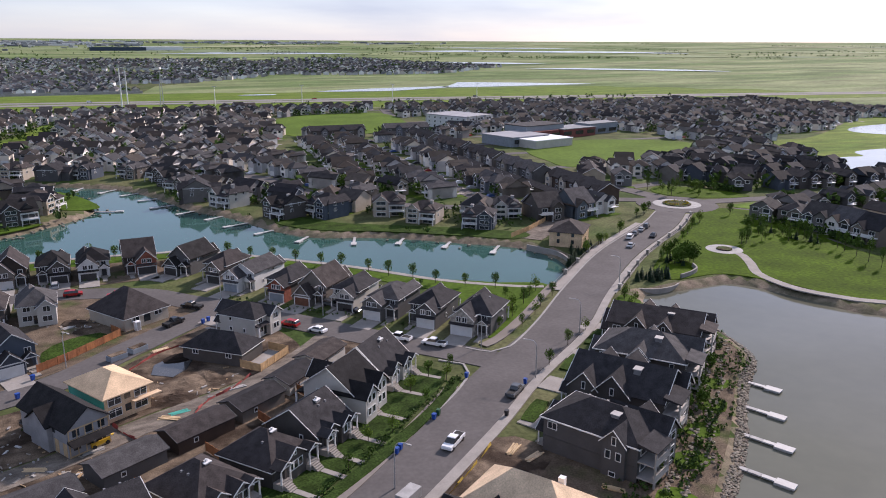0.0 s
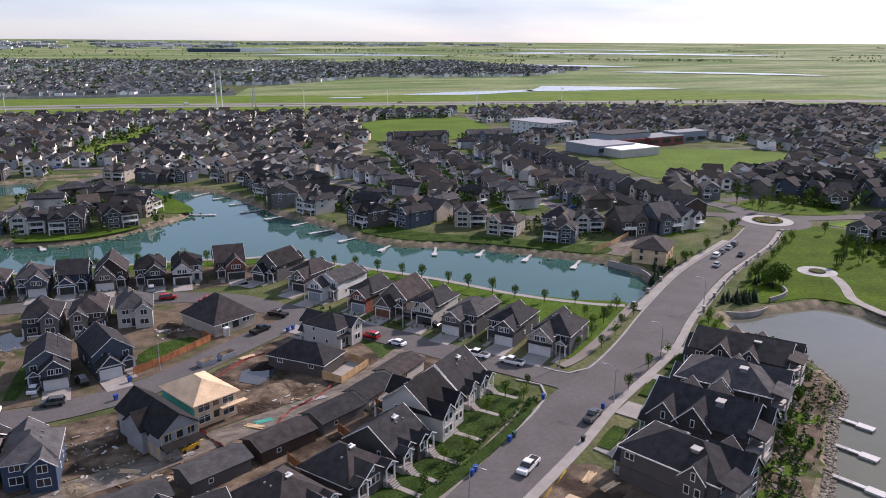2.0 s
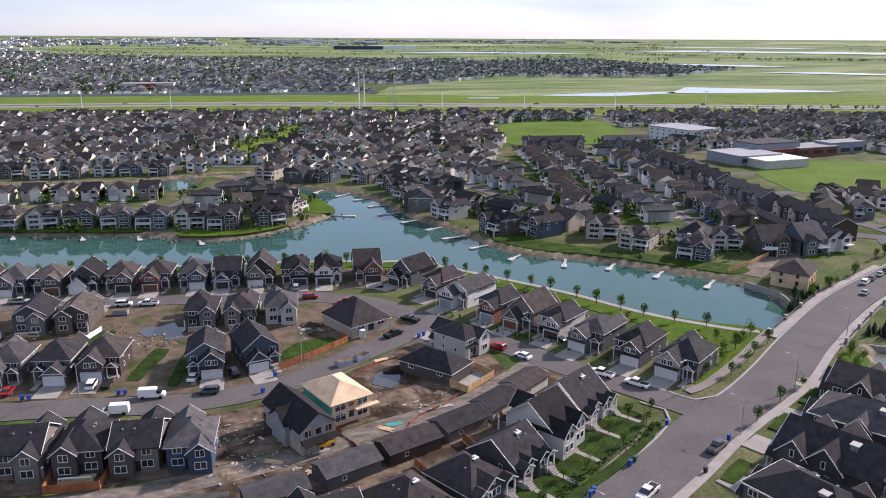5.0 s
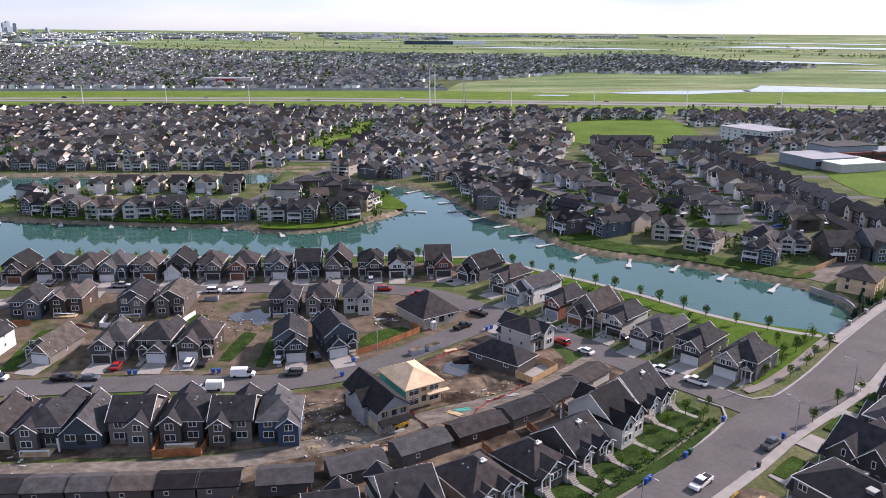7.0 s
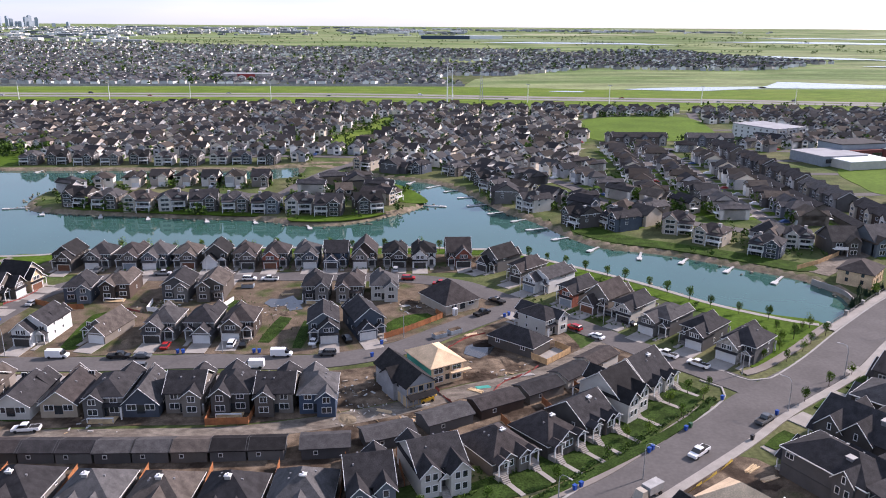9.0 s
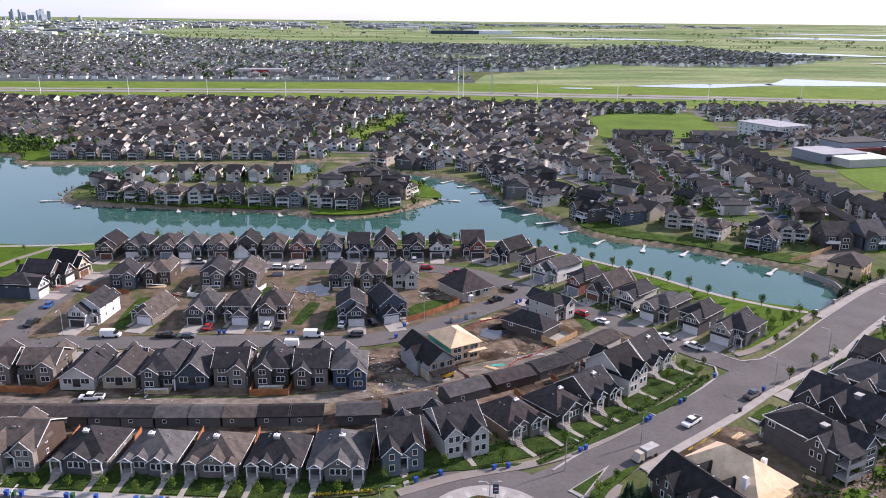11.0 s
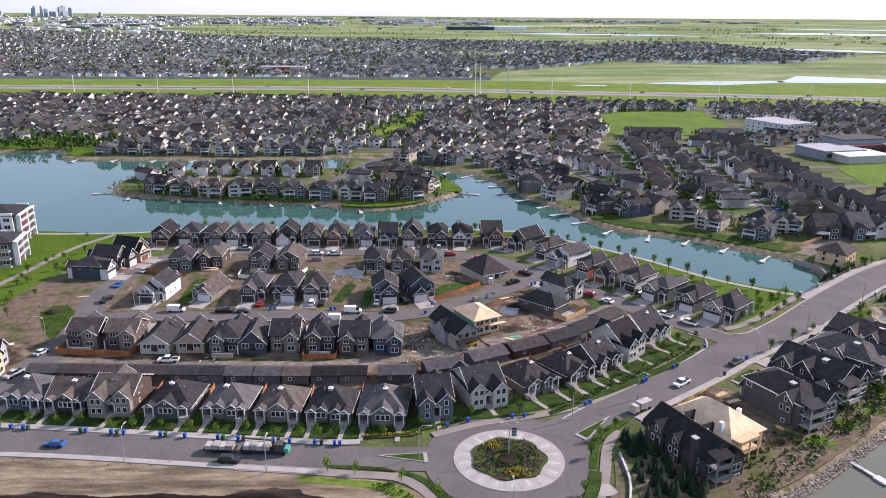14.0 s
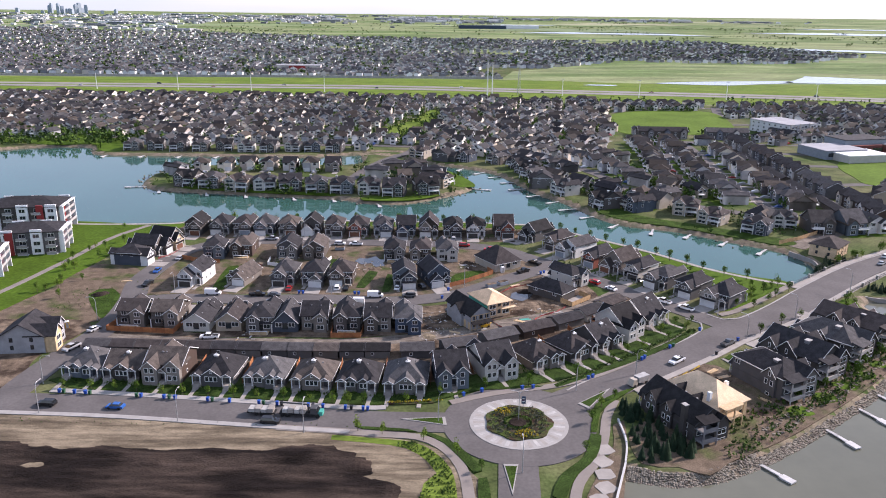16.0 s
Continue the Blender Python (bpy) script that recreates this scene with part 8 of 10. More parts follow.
# ---- trees ----
def leaf_cloud(n, lumps, size, seed):
    """Many small leaf clumps in several overlapping lumps (centre, radii)."""
    rnd = np.random.RandomState(seed)
    vs, fs = [], []
    for k in range(n):
        (cx_, cy_, cz_), (rx, ry, rz) = lumps[rnd.randint(len(lumps))]
        v = rnd.normal(size=3)
        v /= np.linalg.norm(v)
        v *= rnd.uniform(0.45, 1.0) ** 0.5
        p = np.array([cx_ + v[0] * rx, cy_ + v[1] * ry, cz_ + v[2] * rz])
        a = rnd.normal(size=3)
        a /= np.linalg.norm(a)
        b = np.cross(a, rnd.normal(size=3))
        b /= np.linalg.norm(b)
        s = size * rnd.uniform(0.6, 1.3)
        m = len(vs)
        vs += [tuple(p - s * a), tuple(p + 0.5 * s * b), tuple(p + s * a), tuple(p - 0.5 * s * b)]
        fs.append((m, m + 1, m + 2, m + 3))
    g = Geo()
    g.v, g.f = vs, fs
    return g


def young_tree(h, spread, leafmat, seed, label, n=460):
    rnd = random.Random(seed)
    ob = thing("tree", 0, 0, 0, 0, label, "tree", "young street trees")
    trunk = Geo().tube([(0, 0, -0.2), (0.05, 0, h * 0.35), (-0.04, 0.03, h * 0.85)], [0.11, 0.08, 0.03], 6)
    for k in range(5):
        a = rnd.uniform(0, 6.28)
        z = h * rnd.uniform(0.35, 0.65)
        trunk.tube([(0, 0, z), (spread * 0.6 * math.cos(a), spread * 0.6 * math.sin(a), z + h * 0.2)], [0.05, 0.02], 4)
    part("trunk", trunk, "bark", ob)
    lumps = [((rnd.uniform(-0.35, 0.35) * spread, rnd.uniform(-0.35, 0.35) * spread, h * rnd.uniform(0.38, 0.82)), (spread * rnd.uniform(0.4, 0.7), spread * rnd.uniform(0.4, 0.7), h * rnd.uniform(0.12, 0.2))) for _ in range(9)]
    part("crown", leaf_cloud(n, lumps, 0.19 * max(1.0, spread / 1.6), seed), leafmat, ob)
    return ob


def conifer(h, seed):
    ob = thing("conifer", 0, 0, 0, 0, "dark green young spruce with drooping boughs", "conifer", "spruces")
    part("trunk", Geo().tube([(0, 0, -0.2), (0, 0, h * 0.95)], [0.13, 0.02], 5), "bark", ob)
    rnd = np.random.RandomState(seed)
    g = Geo()
    for k in range(300):
        z = h * (0.08 + 0.9 * rnd.uniform() ** 1.3)
        r = (1 - z / h) * h * 0.30 + 0.1
        a = rnd.uniform(0, 6.283)
        d = np.array([math.cos(a), math.sin(a), -0.35])
        side = np.array([-math.sin(a), math.cos(a), 0]) * r * 0.26
        p0 = np.array([0, 0, z])
        tip = p0 + d * r * rnd.uniform(0.8, 1.15)
        mid = p0 + d * r * 0.55
        g.add([tuple(p0), tuple(mid + side), tuple(tip), tuple(mid - side)], [(0, 1, 2, 3)])
    part("crown", g, "needle", ob)
    return ob


TREES = {}


def tree(kind, x, y, scale=1.0, z=0.0):
    spin = (x * 37 + y * 17) % 360
    if kind not in TREES:
        if kind == "conifer":
            TREES[kind] = conifer(4.6, 3)
        elif kind == "conifer_tall":
            TREES[kind] = conifer(6.4, 9)
        elif kind == "bright":
            TREES[kind] = young_tree(5.0, 1.6, "leaf_spring", 5, "young street tree in fresh spring leaf")
        elif kind == "poplar":
            TREES[kind] = young_tree(8.5, 1.3, "leaf", 6, "slender upright poplar in leaf", 600)
        elif kind == "broad":
            TREES[kind] = young_tree(7.5, 3.0, "leaf", 8, "broad leafy garden tree", 900)
        else:
            TREES[kind] = young_tree(5.2, 1.5, "leaf", 7, "young green street tree with a thin trunk")
        ob = TREES[kind]
    else:
        ob = copy_thing(TREES[kind], pose(0, 0, 0))
    ob.matrix_basis = pose(x, y, z, 0, 0, spin) @ Matrix.Diagonal((scale, scale, scale, 1))
    return ob


random.seed(41)
# along the lakefront promenade
for pts, count in (([(-104, 354.5), (0, 355.5), (31, 353)], 15), ([(44, 350.5), (66, 331.5), (87, 311), (104, 290.5), (120, 277.5)], 13)):
    ln = curve_points(pts, 1.0)
    for k in range(count):
        p = ln[int((k + 0.5) / count * len(ln))]
        tree(random.choice(("green", "bright", "green")), p[0] + random.uniform(-1, 1), p[1] + random.uniform(-0.6, 0.6), random.uniform(0.85, 1.2))
# corner lawn and boulevard
for x, y in ((103, 251), (106, 256), (110, 258), (113, 262), (118, 265), (122, 270), (108, 250), (115, 256), (121, 262), (127, 268), (126, 273), (109, 266), (114, 271), (103, 262)):
    tree(random.choice(("green", "bright", "green")), x + random.uniform(-1, 1), y + random.uniform(-1, 1), random.uniform(0.7, 1.05))
for x, y in ((-24, 178.4), (-9, 180), (0, 184.4), (12, 188.6), (24, 190.4), (38, 196.6), (50, 205.4), (61, 214.2), (71, 222.6), (79, 230.6), (82, 235.4), (76, 233), (70, 228), (56, 213),
             (-14, 164.2), (-4, 161.6), (4, 155.6), (9.4, 149.2), (-20, 165.4), (34, 157), (38, 171), (41.6, 178.6), (46, 183.4)):
    tree(random.choice(("green", "green", "bright")), x, y, random.uniform(0.65, 0.95))
for k, x in enumerate(np.arange(-101, -14, 6.7)):
    tree("bright" if k % 3 else "green", x + random.uniform(-1, 1), 185.6 - (x + 101) * 0.083, random.uniform(0.55, 0.85))
for x, y in ((102, 228), (112, 236), (121, 242), (137, 252), (143, 256), (146, 259.6), (145, 254), (140, 250)):
    tree(random.choice(("green", "bright")), x, y, random.uniform(0.6, 0.9))
# park
for k in range(46):
    x, y = random.uniform(190, 250), random.uniform(285, 332)
    if y < 262 + (x - 190) * 1.1 and float(away(np.array(curve_points(AVENUE, 5)[:, :2]), np.array(x), np.array(y), False)) > 10:
        tree(random.choice(("green", "green", "bright", "poplar")), x, y, random.uniform(0.7, 1.15))
for x, y in ((242, 268), (243.5, 272), (240, 262), (238, 256), (241, 281), (236, 250), (246, 290), (244, 286)):
    tree("poplar", x, y, random.uniform(0.85, 1.1))
for k in range(16):
    tree(random.choice(("broad", "green", "conifer")), 239 + random.uniform(-1.5, 4), 275 + k * 2.2, random.uniform(0.6, 0.9))
# spruces round the causeway and beside the near pond home
GROVE = np.array([(46.2, 180.5), (46.2, 164), (44.2, 153.5), (51.9, 152.4), (59.6, 156.6), (58.6, 161.0), (51.4, 176.4)], float)
planted = 0
while planted < 70:
    x, y = random.uniform(43, 60), random.uniform(152, 181)
    if bool(inside(GROVE, np.array(x), np.array(y))):
        planted += 1
        tree(random.choice(("conifer", "conifer", "conifer_tall")), x, y, random.uniform(0.42, 0.85))
for k in range(30):
    a, r = random.uniform(0, 6.28), random.uniform(0, 1) ** 0.5
    tree("conifer", 164 + 6.5 * r * math.cos(a), 270 + 3.6 * r * math.sin(a), random.uniform(0.6, 0.95), -0.4)
for k in range(28):
    s = random.uniform(0.35, 1)
    off = random.uniform(1.0, 2.6) if s < 0.55 else random.uniform(1.2, 8.0)
    tree("conifer", 138 + 30 * s - 0.65 * off, 279 + 26 * s + 0.75 * off, random.uniform(0.6, 1.0), -0.2)
for k in range(12):
    tree(random.choice(("conifer", "broad")), 182 + random.uniform(-4, 5), 279 + random.uniform(-3, 4), random.uniform(0.6, 0.9))
# far roundabout and avenue verges
for k in range(26):
    tree(random.choice(("green", "bright", "poplar")), random.uniform(252, 300), random.uniform(356, 386), random.uniform(0.8, 1.2))
for k in range(22):
    s = random.uniform(0, 1)
    side = random.choice((-1, 1))
    x, y = 168 + 62 * s, 290 + 46 * s
    tree(random.choice(("green", "bright")), x - side * 7.2 + random.uniform(-1, 1), y + side * 9.0 + random.uniform(-1, 1), random.uniform(0.8, 1.15))
# west slope and gardens
for k in range(22):
    tree(random.choice(("green", "bright")), random.uniform(-150, -134), random.uniform(250, 345), random.uniform(0.55, 0.9))
for k in range(26):
    s = random.uniform(0, 1)
    tree(random.choice(("broad", "conifer", "green")), 92 + 52 * s + random.uniform(-3, 3), 182 + 44 * s + random.uniform(-3, 2), random.uniform(0.3, 0.6))
for k in range(36):
    x, y, _ = SITES[random.randrange(0, 150)]
    tree(random.choice(("broad", "green", "conifer_tall", "bright")), x + random.choice((-6.4, 6.4)), y + random.uniform(-7, 7), random.uniform(0.7, 1.1))


def clump_field(name, places, size, n, material, label, category="trees"):
    """Uncountable far trees or shrubs: leaf clumps joined into one."""
    rnd = np.random.RandomState(17)
    g = Geo()
    for x, y, z, h in places:
        for k in range(n):
            v = rnd.normal(size=3)
            v /= np.linalg.norm(v)
            p = np.array([x, y, z + h * 0.55]) + v * np.array([h * 0.42, h * 0.42, h * 0.48]) * rnd.uniform(0.4, 1)
            a = rnd.normal(size=3)
            a /= np.linalg.norm(a)
            b_ = np.cross(a, rnd.normal(size=3))
            b_ /= np.linalg.norm(b_) + 1e-9
            s = size * h * rnd.uniform(0.6, 1.3)
            m = len(g.v)
            g.v += [tuple(p - s * a), tuple(p + 0.6 * s * b_), tuple(p + s * a), tuple(p - 0.6 * s * b_)]
            g.f.append((m, m + 1, m + 2, m + 3))
    return tagged(new(name, g.mesh(name, material)), label, category, kind="stuff")


random.seed(51)
pl = []
for k in range(2400):
    x, y, _ = SITES[random.randrange(0, len(SITES))]
    pl.append((x + random.choice((-7, 7)) + random.uniform(-1, 1), y + random.uniform(-9, 9), 0, random.uniform(2.5, 8.0)))
for k in range(230):                                        # between the lakeside homes and along their gardens
    ring = ISLAND if k % 3 == 0 else LAKE
    i = random.randrange(len(ring))
    x, y = ring[i] + np.array([random.gauss(0, 3), random.gauss(0, 3)])
    if (y > 400 or (x > 60 and y > 330)) and float(ground_height(x, y)) > -0.2:
        pl.append((x, y, -0.3, random.uniform(1.2, 4.0)))
for k in range(260):                                        # gardens of the peninsula
    x, y = random.uniform(-176, 10), random.uniform(404, 498)
    if bool(inside(ISLAND, np.array(x), np.array(y))) and abs(y - 457) > 5:
        pl.append((x, y, -0.1, random.uniform(1.5, 5.5)))
for k in range(240):                                        # gardens of the eastern shore
    s = random.uniform(0, 1)
    pl.append((48 + 112 * s + random.uniform(-10, 14), 446 - 104 * s + random.uniform(-4, 26), -0.1, random.uniform(1.0, 4.0)))
for x, y in ((134, 412), (138, 418), (141, 425), (143, 431), (137, 424), (145, 437), (134, 418), (140, 432)) * 3:
    pl.append((x + random.uniform(-2.5, 2.5), y + random.uniform(-2.5, 2.5), 0, random.uniform(4, 7.5)))
for k in range(260):
    x, y = random.uniform(-340, -235), random.uniform(560, 640)
    pl.append((x, y, 0, random.uniform(3, 8)))
for k in range(120):
    pl.append((-40 + random.uniform(-14, 34) + (k / 120) * 20, 600 + k / 120 * 190, 0, random.uniform(3, 6)))
for k in range(60):
    pl.append((random.uniform(165, 262), random.choice((650, 806)) + random.uniform(-4, 4), 0, random.uniform(3, 6)))
for k in range(120):
    x, y = random.uniform(388, 640), random.uniform(350, 560)
    if float(inside(KEEP_OUT[-2], np.array(x), np.array(y))) and not bool(inside(np.array([(398, 382), (404, 402), (418, 420), (448, 420), (462, 436), (500, 436), (540, 410), (500, 370), (430, 362)], float), np.array(x), np.array(y))) and not (560 < x and 470 < y < 545):
        pl.append((x, y, 0, random.uniform(2, 6)))
clump_field("garden_trees", pl, 0.2, 16, "leaf_far", "scattered garden trees among the houses")
pl = []
for k in range(2600):
    x, y, _ = far_sites[random.randrange(len(far_sites))]
    pl.append((x + random.uniform(-14, 14), y + random.uniform(-10, 10), float(far_rise(math.hypot(x, y - 100))), random.uniform(5, 12)))
for k in range(500):
    u, r = random.choice(((25, 2700), (36, 2500), (33, 2500), (20, 3300), (10, 3300), (38, 3500), (-14, 2750))), 0
    u, r = u[0] + random.gauss(0, 1.8), u[1] + random.gauss(0, 40)
    x, y = bearing_place(u, r)
    pl.append((x, y, float(far_rise(r)), random.uniform(4, 8)))
for k in range(46):                                         # shelter belts and groves across the prairie
    u0, r0, run = random.uniform(4, 52), random.uniform(2250, 4500), random.uniform(0.8, 5.0)
    tilt = random.uniform(-60, 60)
    for j in range(int(run * r0 * 0.0175 / 9)):
        f = random.uniform(0, 1)
        r1 = r0 + tilt * f + random.gauss(0, 14)
        x, y = bearing_place(u0 + run * f, r1)
        pl.append((x, y, float(far_rise(r1)), random.uniform(4, 9)))
for k in range(700):
    u, r = random.uniform(-48, 6), random.uniform(2500, 4500)
    x, y = bearing_place(u, r)
    pl.append((x, y, float(far_rise(r)), random.uniform(4, 9)))
for k in range(160):
    pl.append((random.uniform(-520, 700), 905 + random.uniform(-4, 10) - 0.00011 * random.uniform(0, 500) ** 2, 0, random.uniform(3, 6)))
clump_field("distant_trees", pl, 0.24, 9, "leaf_far", "scattered distant trees and groves")
# shrubs: roundabout bed, boulevards, lake gardens
pl = []
for k in range(330):
    a, r = random.uniform(0, 6.283), 7.6 * random.uniform(0.3, 1) ** 0.6
    pl.append((RB[0] + r * math.cos(a), RB[1] + r * math.sin(a), Z_ROAD + 0.35, random.uniform(0.4, 0.75)))
clump_field("roundabout_shrubs", pl, 0.28, 10, "shrub_grey", "low grey-green shrubs in the roundabout bed", "shrubs")
pl = []
for k in range(120):
    a = random.choice((random.gauss(4.9, 0.22), random.gauss(2.1, 0.25)))
    r = random.uniform(4.5, 7.8)
    pl.append((RB[0] + r * math.cos(a), RB[1] + r * math.sin(a), Z_ROAD + 0.42, random.uniform(0.4, 0.7)))
for k in range(60):
    s = random.uniform(0, 1)
    pl.append((-14 + 14 * s + random.uniform(-0.5, 0.5), 179 + 1.6 * s, 0.3, random.uniform(0.4, 0.7)))
for k in range(80):
    a = random.uniform(0, 6.28)
    pl.append((RB2[0] + 5 * math.cos(a), RB2[1] + 4 * math.sin(a), 0.5, random.uniform(0.5, 0.9)))
clump_field("yellow_shrubs", pl, 0.28, 10, "flower_yellow", "yellow flowering shrubs", "shrubs")
pl = []
ln = curve_points([(70, 166), (90, 177), (108, 191), (124, 205), (138, 215), (148, 229), (150, 242)], 1.0)
for k in range(900):
    p = ln[random.randrange(len(ln))]
    pl.append((p[0] - 2.2 + random.gauss(0, 2.4), p[1] + 2.8 + random.gauss(0, 2.4), -0.1, random.uniform(0.3, 1.3)))
for k in range(160):
    s = random.uniform(0, 1)
    pl.append((32 + 50 * s + random.uniform(-1, 1), 190.4 + 40 * s + random.uniform(-1, 1), 0.25, random.uniform(0.4, 1.0)))
while len(pl) < 1960:
    x, y = random.uniform(-10, 4), random.uniform(120, 162)
    if bool(inside(np.array(WEEDS), np.array(x), np.array(y))):
        pl.append((x, y, 0.05, random.uniform(0.25, 0.75)))
for k in range(140):
    pl.append((random.uniform(-300, -20), 168.4 + random.uniform(-1.2, 0.8) + 0.00009 * (random.uniform(0, 1)), 0.0, random.uniform(0.2, 0.5)))
for x0, y0, x1, y1, n in ((66, 304, 78, 320, 40), (88, 280, 100, 295, 40), (-100, 330, 30, 333, 90), (46, 300, 88, 258, 60)):
    for k in range(n):
        s = random.uniform(0, 1)
        pl.append((x0 + (x1 - x0) * s + random.uniform(-1.5, 1.5), y0 + (y1 - y0) * s + random.uniform(-1.5, 1.5), 0, random.uniform(0.5, 1.2)))
for k in range(380):                                        # planted front gardens
    s, off = random.uniform(0, 1), random.uniform(0.5, 7)
    pl.append((20 + 52 * s - 0.62 * off, 191 + 44 * s + 0.78 * off, 0.1, random.uniform(0.3, 1.0)))
for k in range(260):
    x = random.uniform(-104, -4)
    pl.append((x, 188.6 - (x + 104) * 0.07 + random.choice((0.4, 2.2)) + random.uniform(-0.5, 0.5), 0.1, random.uniform(0.3, 0.8)))
for k in range(420):                                        # weeds on the bare lots
    x, y = random.choice(((-122, 252), (-126, 244), (-30, 276), (-70, 292), (-44, 296), (12, 252), (-100, 262), (40, 340)))
    pl.append((x + random.gauss(0, 5), y + random.gauss(0, 5), 0.05, random.uniform(0.2, 0.6)))
for k in range(330):                                        # planted banks of the pond gardens
    t_ = random.uniform(0, 1)
    x, y = 67.5 + 80 * t_ + random.gauss(0, 1.4), 156.4 + 62 * t_ + random.gauss(0, 1.4)
    if math.sin(t_ * 31) + math.sin(t_ * 67) > -0.5:
        pl.append((x, y, 0.1, random.uniform(0.6, 1.5)))
for k in range(260):                                        # back hedges by the park and planting round the far roundabout
    t_ = random.uniform(0, 1)
    x, y = (252 + 4 * math.sin(t_ * 3), 268 + 50 * t_) if k % 2 else (288 - 8 * t_, 362 + 24 * t_)
    pl.append((x + random.gauss(0, 1.5), y + random.gauss(0, 1.5), 0.1, random.uniform(1.2, 3.4)))
clump_field("garden_shrubs", pl, 0.26, 12, "leaf_far", "low garden shrubs and weeds", "shrubs")

# ---- rocks on the shores ----
def rock_mesh(seed):
    rnd = random.Random(seed)
    bm = bmesh.new()
    bmesh.ops.create_icosphere(bm, subdivisions=1, radius=0.5)
    for v in bm.verts:
        v.co *= rnd.uniform(0.75, 1.2)
        v.co.z *= 0.65
    g = Geo()
    g.v = [tuple(v.co) for v in bm.verts]
    bm.verts.index_update()
    g.f = [tuple(v.index for v in f.verts) for f in bm.faces]
    bm.free()
    return g


random.seed(61)
shingle = Geo()
kinds = [rock_mesh(k) for k in range(5)]
pond_line = curve_points([(42, 149.6), (47, 148), (53, 147), (62, 148.8), (70, 152.8), (84, 161.8), (101, 174.8), (118, 188.8), (134, 204.4), (148, 216), (152.6, 229), (154.4, 240), (151.4, 250)], 0.5)
pn = normals_of(pond_line)
spots = []
for k in range(3600):
    i = int(random.uniform(0, 1) ** 1.7 * (len(pond_line) - 1))
    spots.append(pond_line[i] + pn[i] * random.uniform(-0.8, 2.4 if i < 70 else 1.3))
spots = np.array(spots)
for (x, y), z in zip(spots, np.maximum(ground_height(spots[:, 0], spots[:, 1]), WATER - 0.15)):
    s = random.uniform(0.35, 0.85)
    a = random.uniform(0, 6.28)
    src = random.choice(kinds)
    shingle.add([(x + s * (q[0] * math.cos(a) - q[1] * math.sin(a)), y + s * (q[0] * math.sin(a) + q[1] * math.cos(a)), z + s * q[2] + 0.08) for q in src.v], src.f)
for k in range(420):                                        # boulder steps between the garden terraces
    i = random.randrange(90, len(pond_line) - 20)
    off = (5.4 if k % 2 else 8.2) + random.gauss(0, 0.35) + 0.8 * math.sin(i * 0.11)
    x, y = pond_line[i] + pn[i] * off
    s = random.uniform(0.5, 1.0)
    src = random.choice(kinds)
    shingle.add([(x + s * q[0], y + s * q[1], 0.15 + s * q[2]) for q in src.v], src.f)
for k in range(900):
    i = random.randrange(len(ISLAND) if k % 2 else len(LAKE))
    ring = ISLAND if k % 2 else LAKE
    x, y = ring[i] + np.array([random.gauss(0, 2.4), random.gauss(0, 2.0)])
    s = random.uniform(0.6, 1.5)
    src = random.choice(kinds)
    shingle.add([(x + s * q[0], y + s * q[1], WATER + 0.25 + s * q[2]) for q in src.v], src.f)
tagged(new("shore_rocks", shingle.mesh("shore_rocks", "rock_island")), "pale riprap stones along the shores", "rocks", kind="stuff")

# ---- docks ----
def dock(x, y, turn, length, label="white floating dock with a wider end platform", w=1.2):
    ob = thing("dock", x, y, WATER + 0.02, turn, label, "dock", "private docks")
    w *= 0.8
    n = max(2, round(length / 2.4))
    for k in range(n):
        part("deck_section", Geo().box(-w / 2, w / 2, k * length / n + 0.04, (k + 1) * length / n - 0.04, 0.2, 0.45), "dock_grey" if k < n - 1 else "dock_white", ob)
    part("platform", Geo().box(-0.95, 0.95, length, length + 3.2, 0.15, 0.48), "dock_white", ob)
    for sx in (-0.58, 0.58):
        part("float", Geo().box(sx - 0.3, sx + 0.3, length, length + 2.6, -0.35, 0.14), "trim_grey", ob)
    return ob


for x, y, t, l in ((135, 211.6, 204, 9), (126.4, 202.6, 204, 9), (118.2, 193.4, 204, 9), (109.2, 185, 204, 9), (72.5, 157.5, 214, 8), (96, 173, 204, 8)):
    dock(x, y, t, l, "pale sectional dock reaching into the pond")
north_ring = curve_points([(147, 321), (132, 334), (111, 351), (87, 362), (76, 378), (65, 405), (52, 427), (39, 464), (26, 487), (5, 502), (-16, 515), (-35, 536)], 1.0)
for k, i in enumerate(range(6, len(north_ring) - 4, 17)):
    x, y = north_ring[i]
    way = north_ring[i + 3] - north_ring[i - 3]
    dock(x, y, math.degrees(math.atan2(way[1], way[0])), 5.5 if k % 3 else 7.5)
for x in np.arange(-160, -10, 25.2):
    near = min(ISLAND, key=lambda q: abs(q[0] - x) + (0 if q[1] < 440 else 500))
    dock(near[0], near[1] + 0.5, 200, 4.5)
for x in np.arange(-236, -84, 26):
    dock(x, 531.5, 168, 4.5)
dock(16, 438, 255, 8)
dock(-172, 434, 100, 9)


# ---- vehicles ----
def frustum(x0, x1, w0, x2, x3, w1, z0, z1):
    """A tapered block: base from x0 to x1 and w0 wide, top from x2 to x3 and w1 wide."""
    return Geo().add([(x0, -w0 / 2, z0), (x1, -w0 / 2, z0), (x1, w0 / 2, z0), (x0, w0 / 2, z0), (x2, -w1 / 2, z1), (x3, -w1 / 2, z1), (x3, w1 / 2, z1), (x2, w1 / 2, z1)],
                     [(3, 2, 1, 0), (4, 5, 6, 7), (0, 1, 5, 4), (1, 2, 6, 5), (2, 3, 7, 6), (3, 0, 4, 7)])


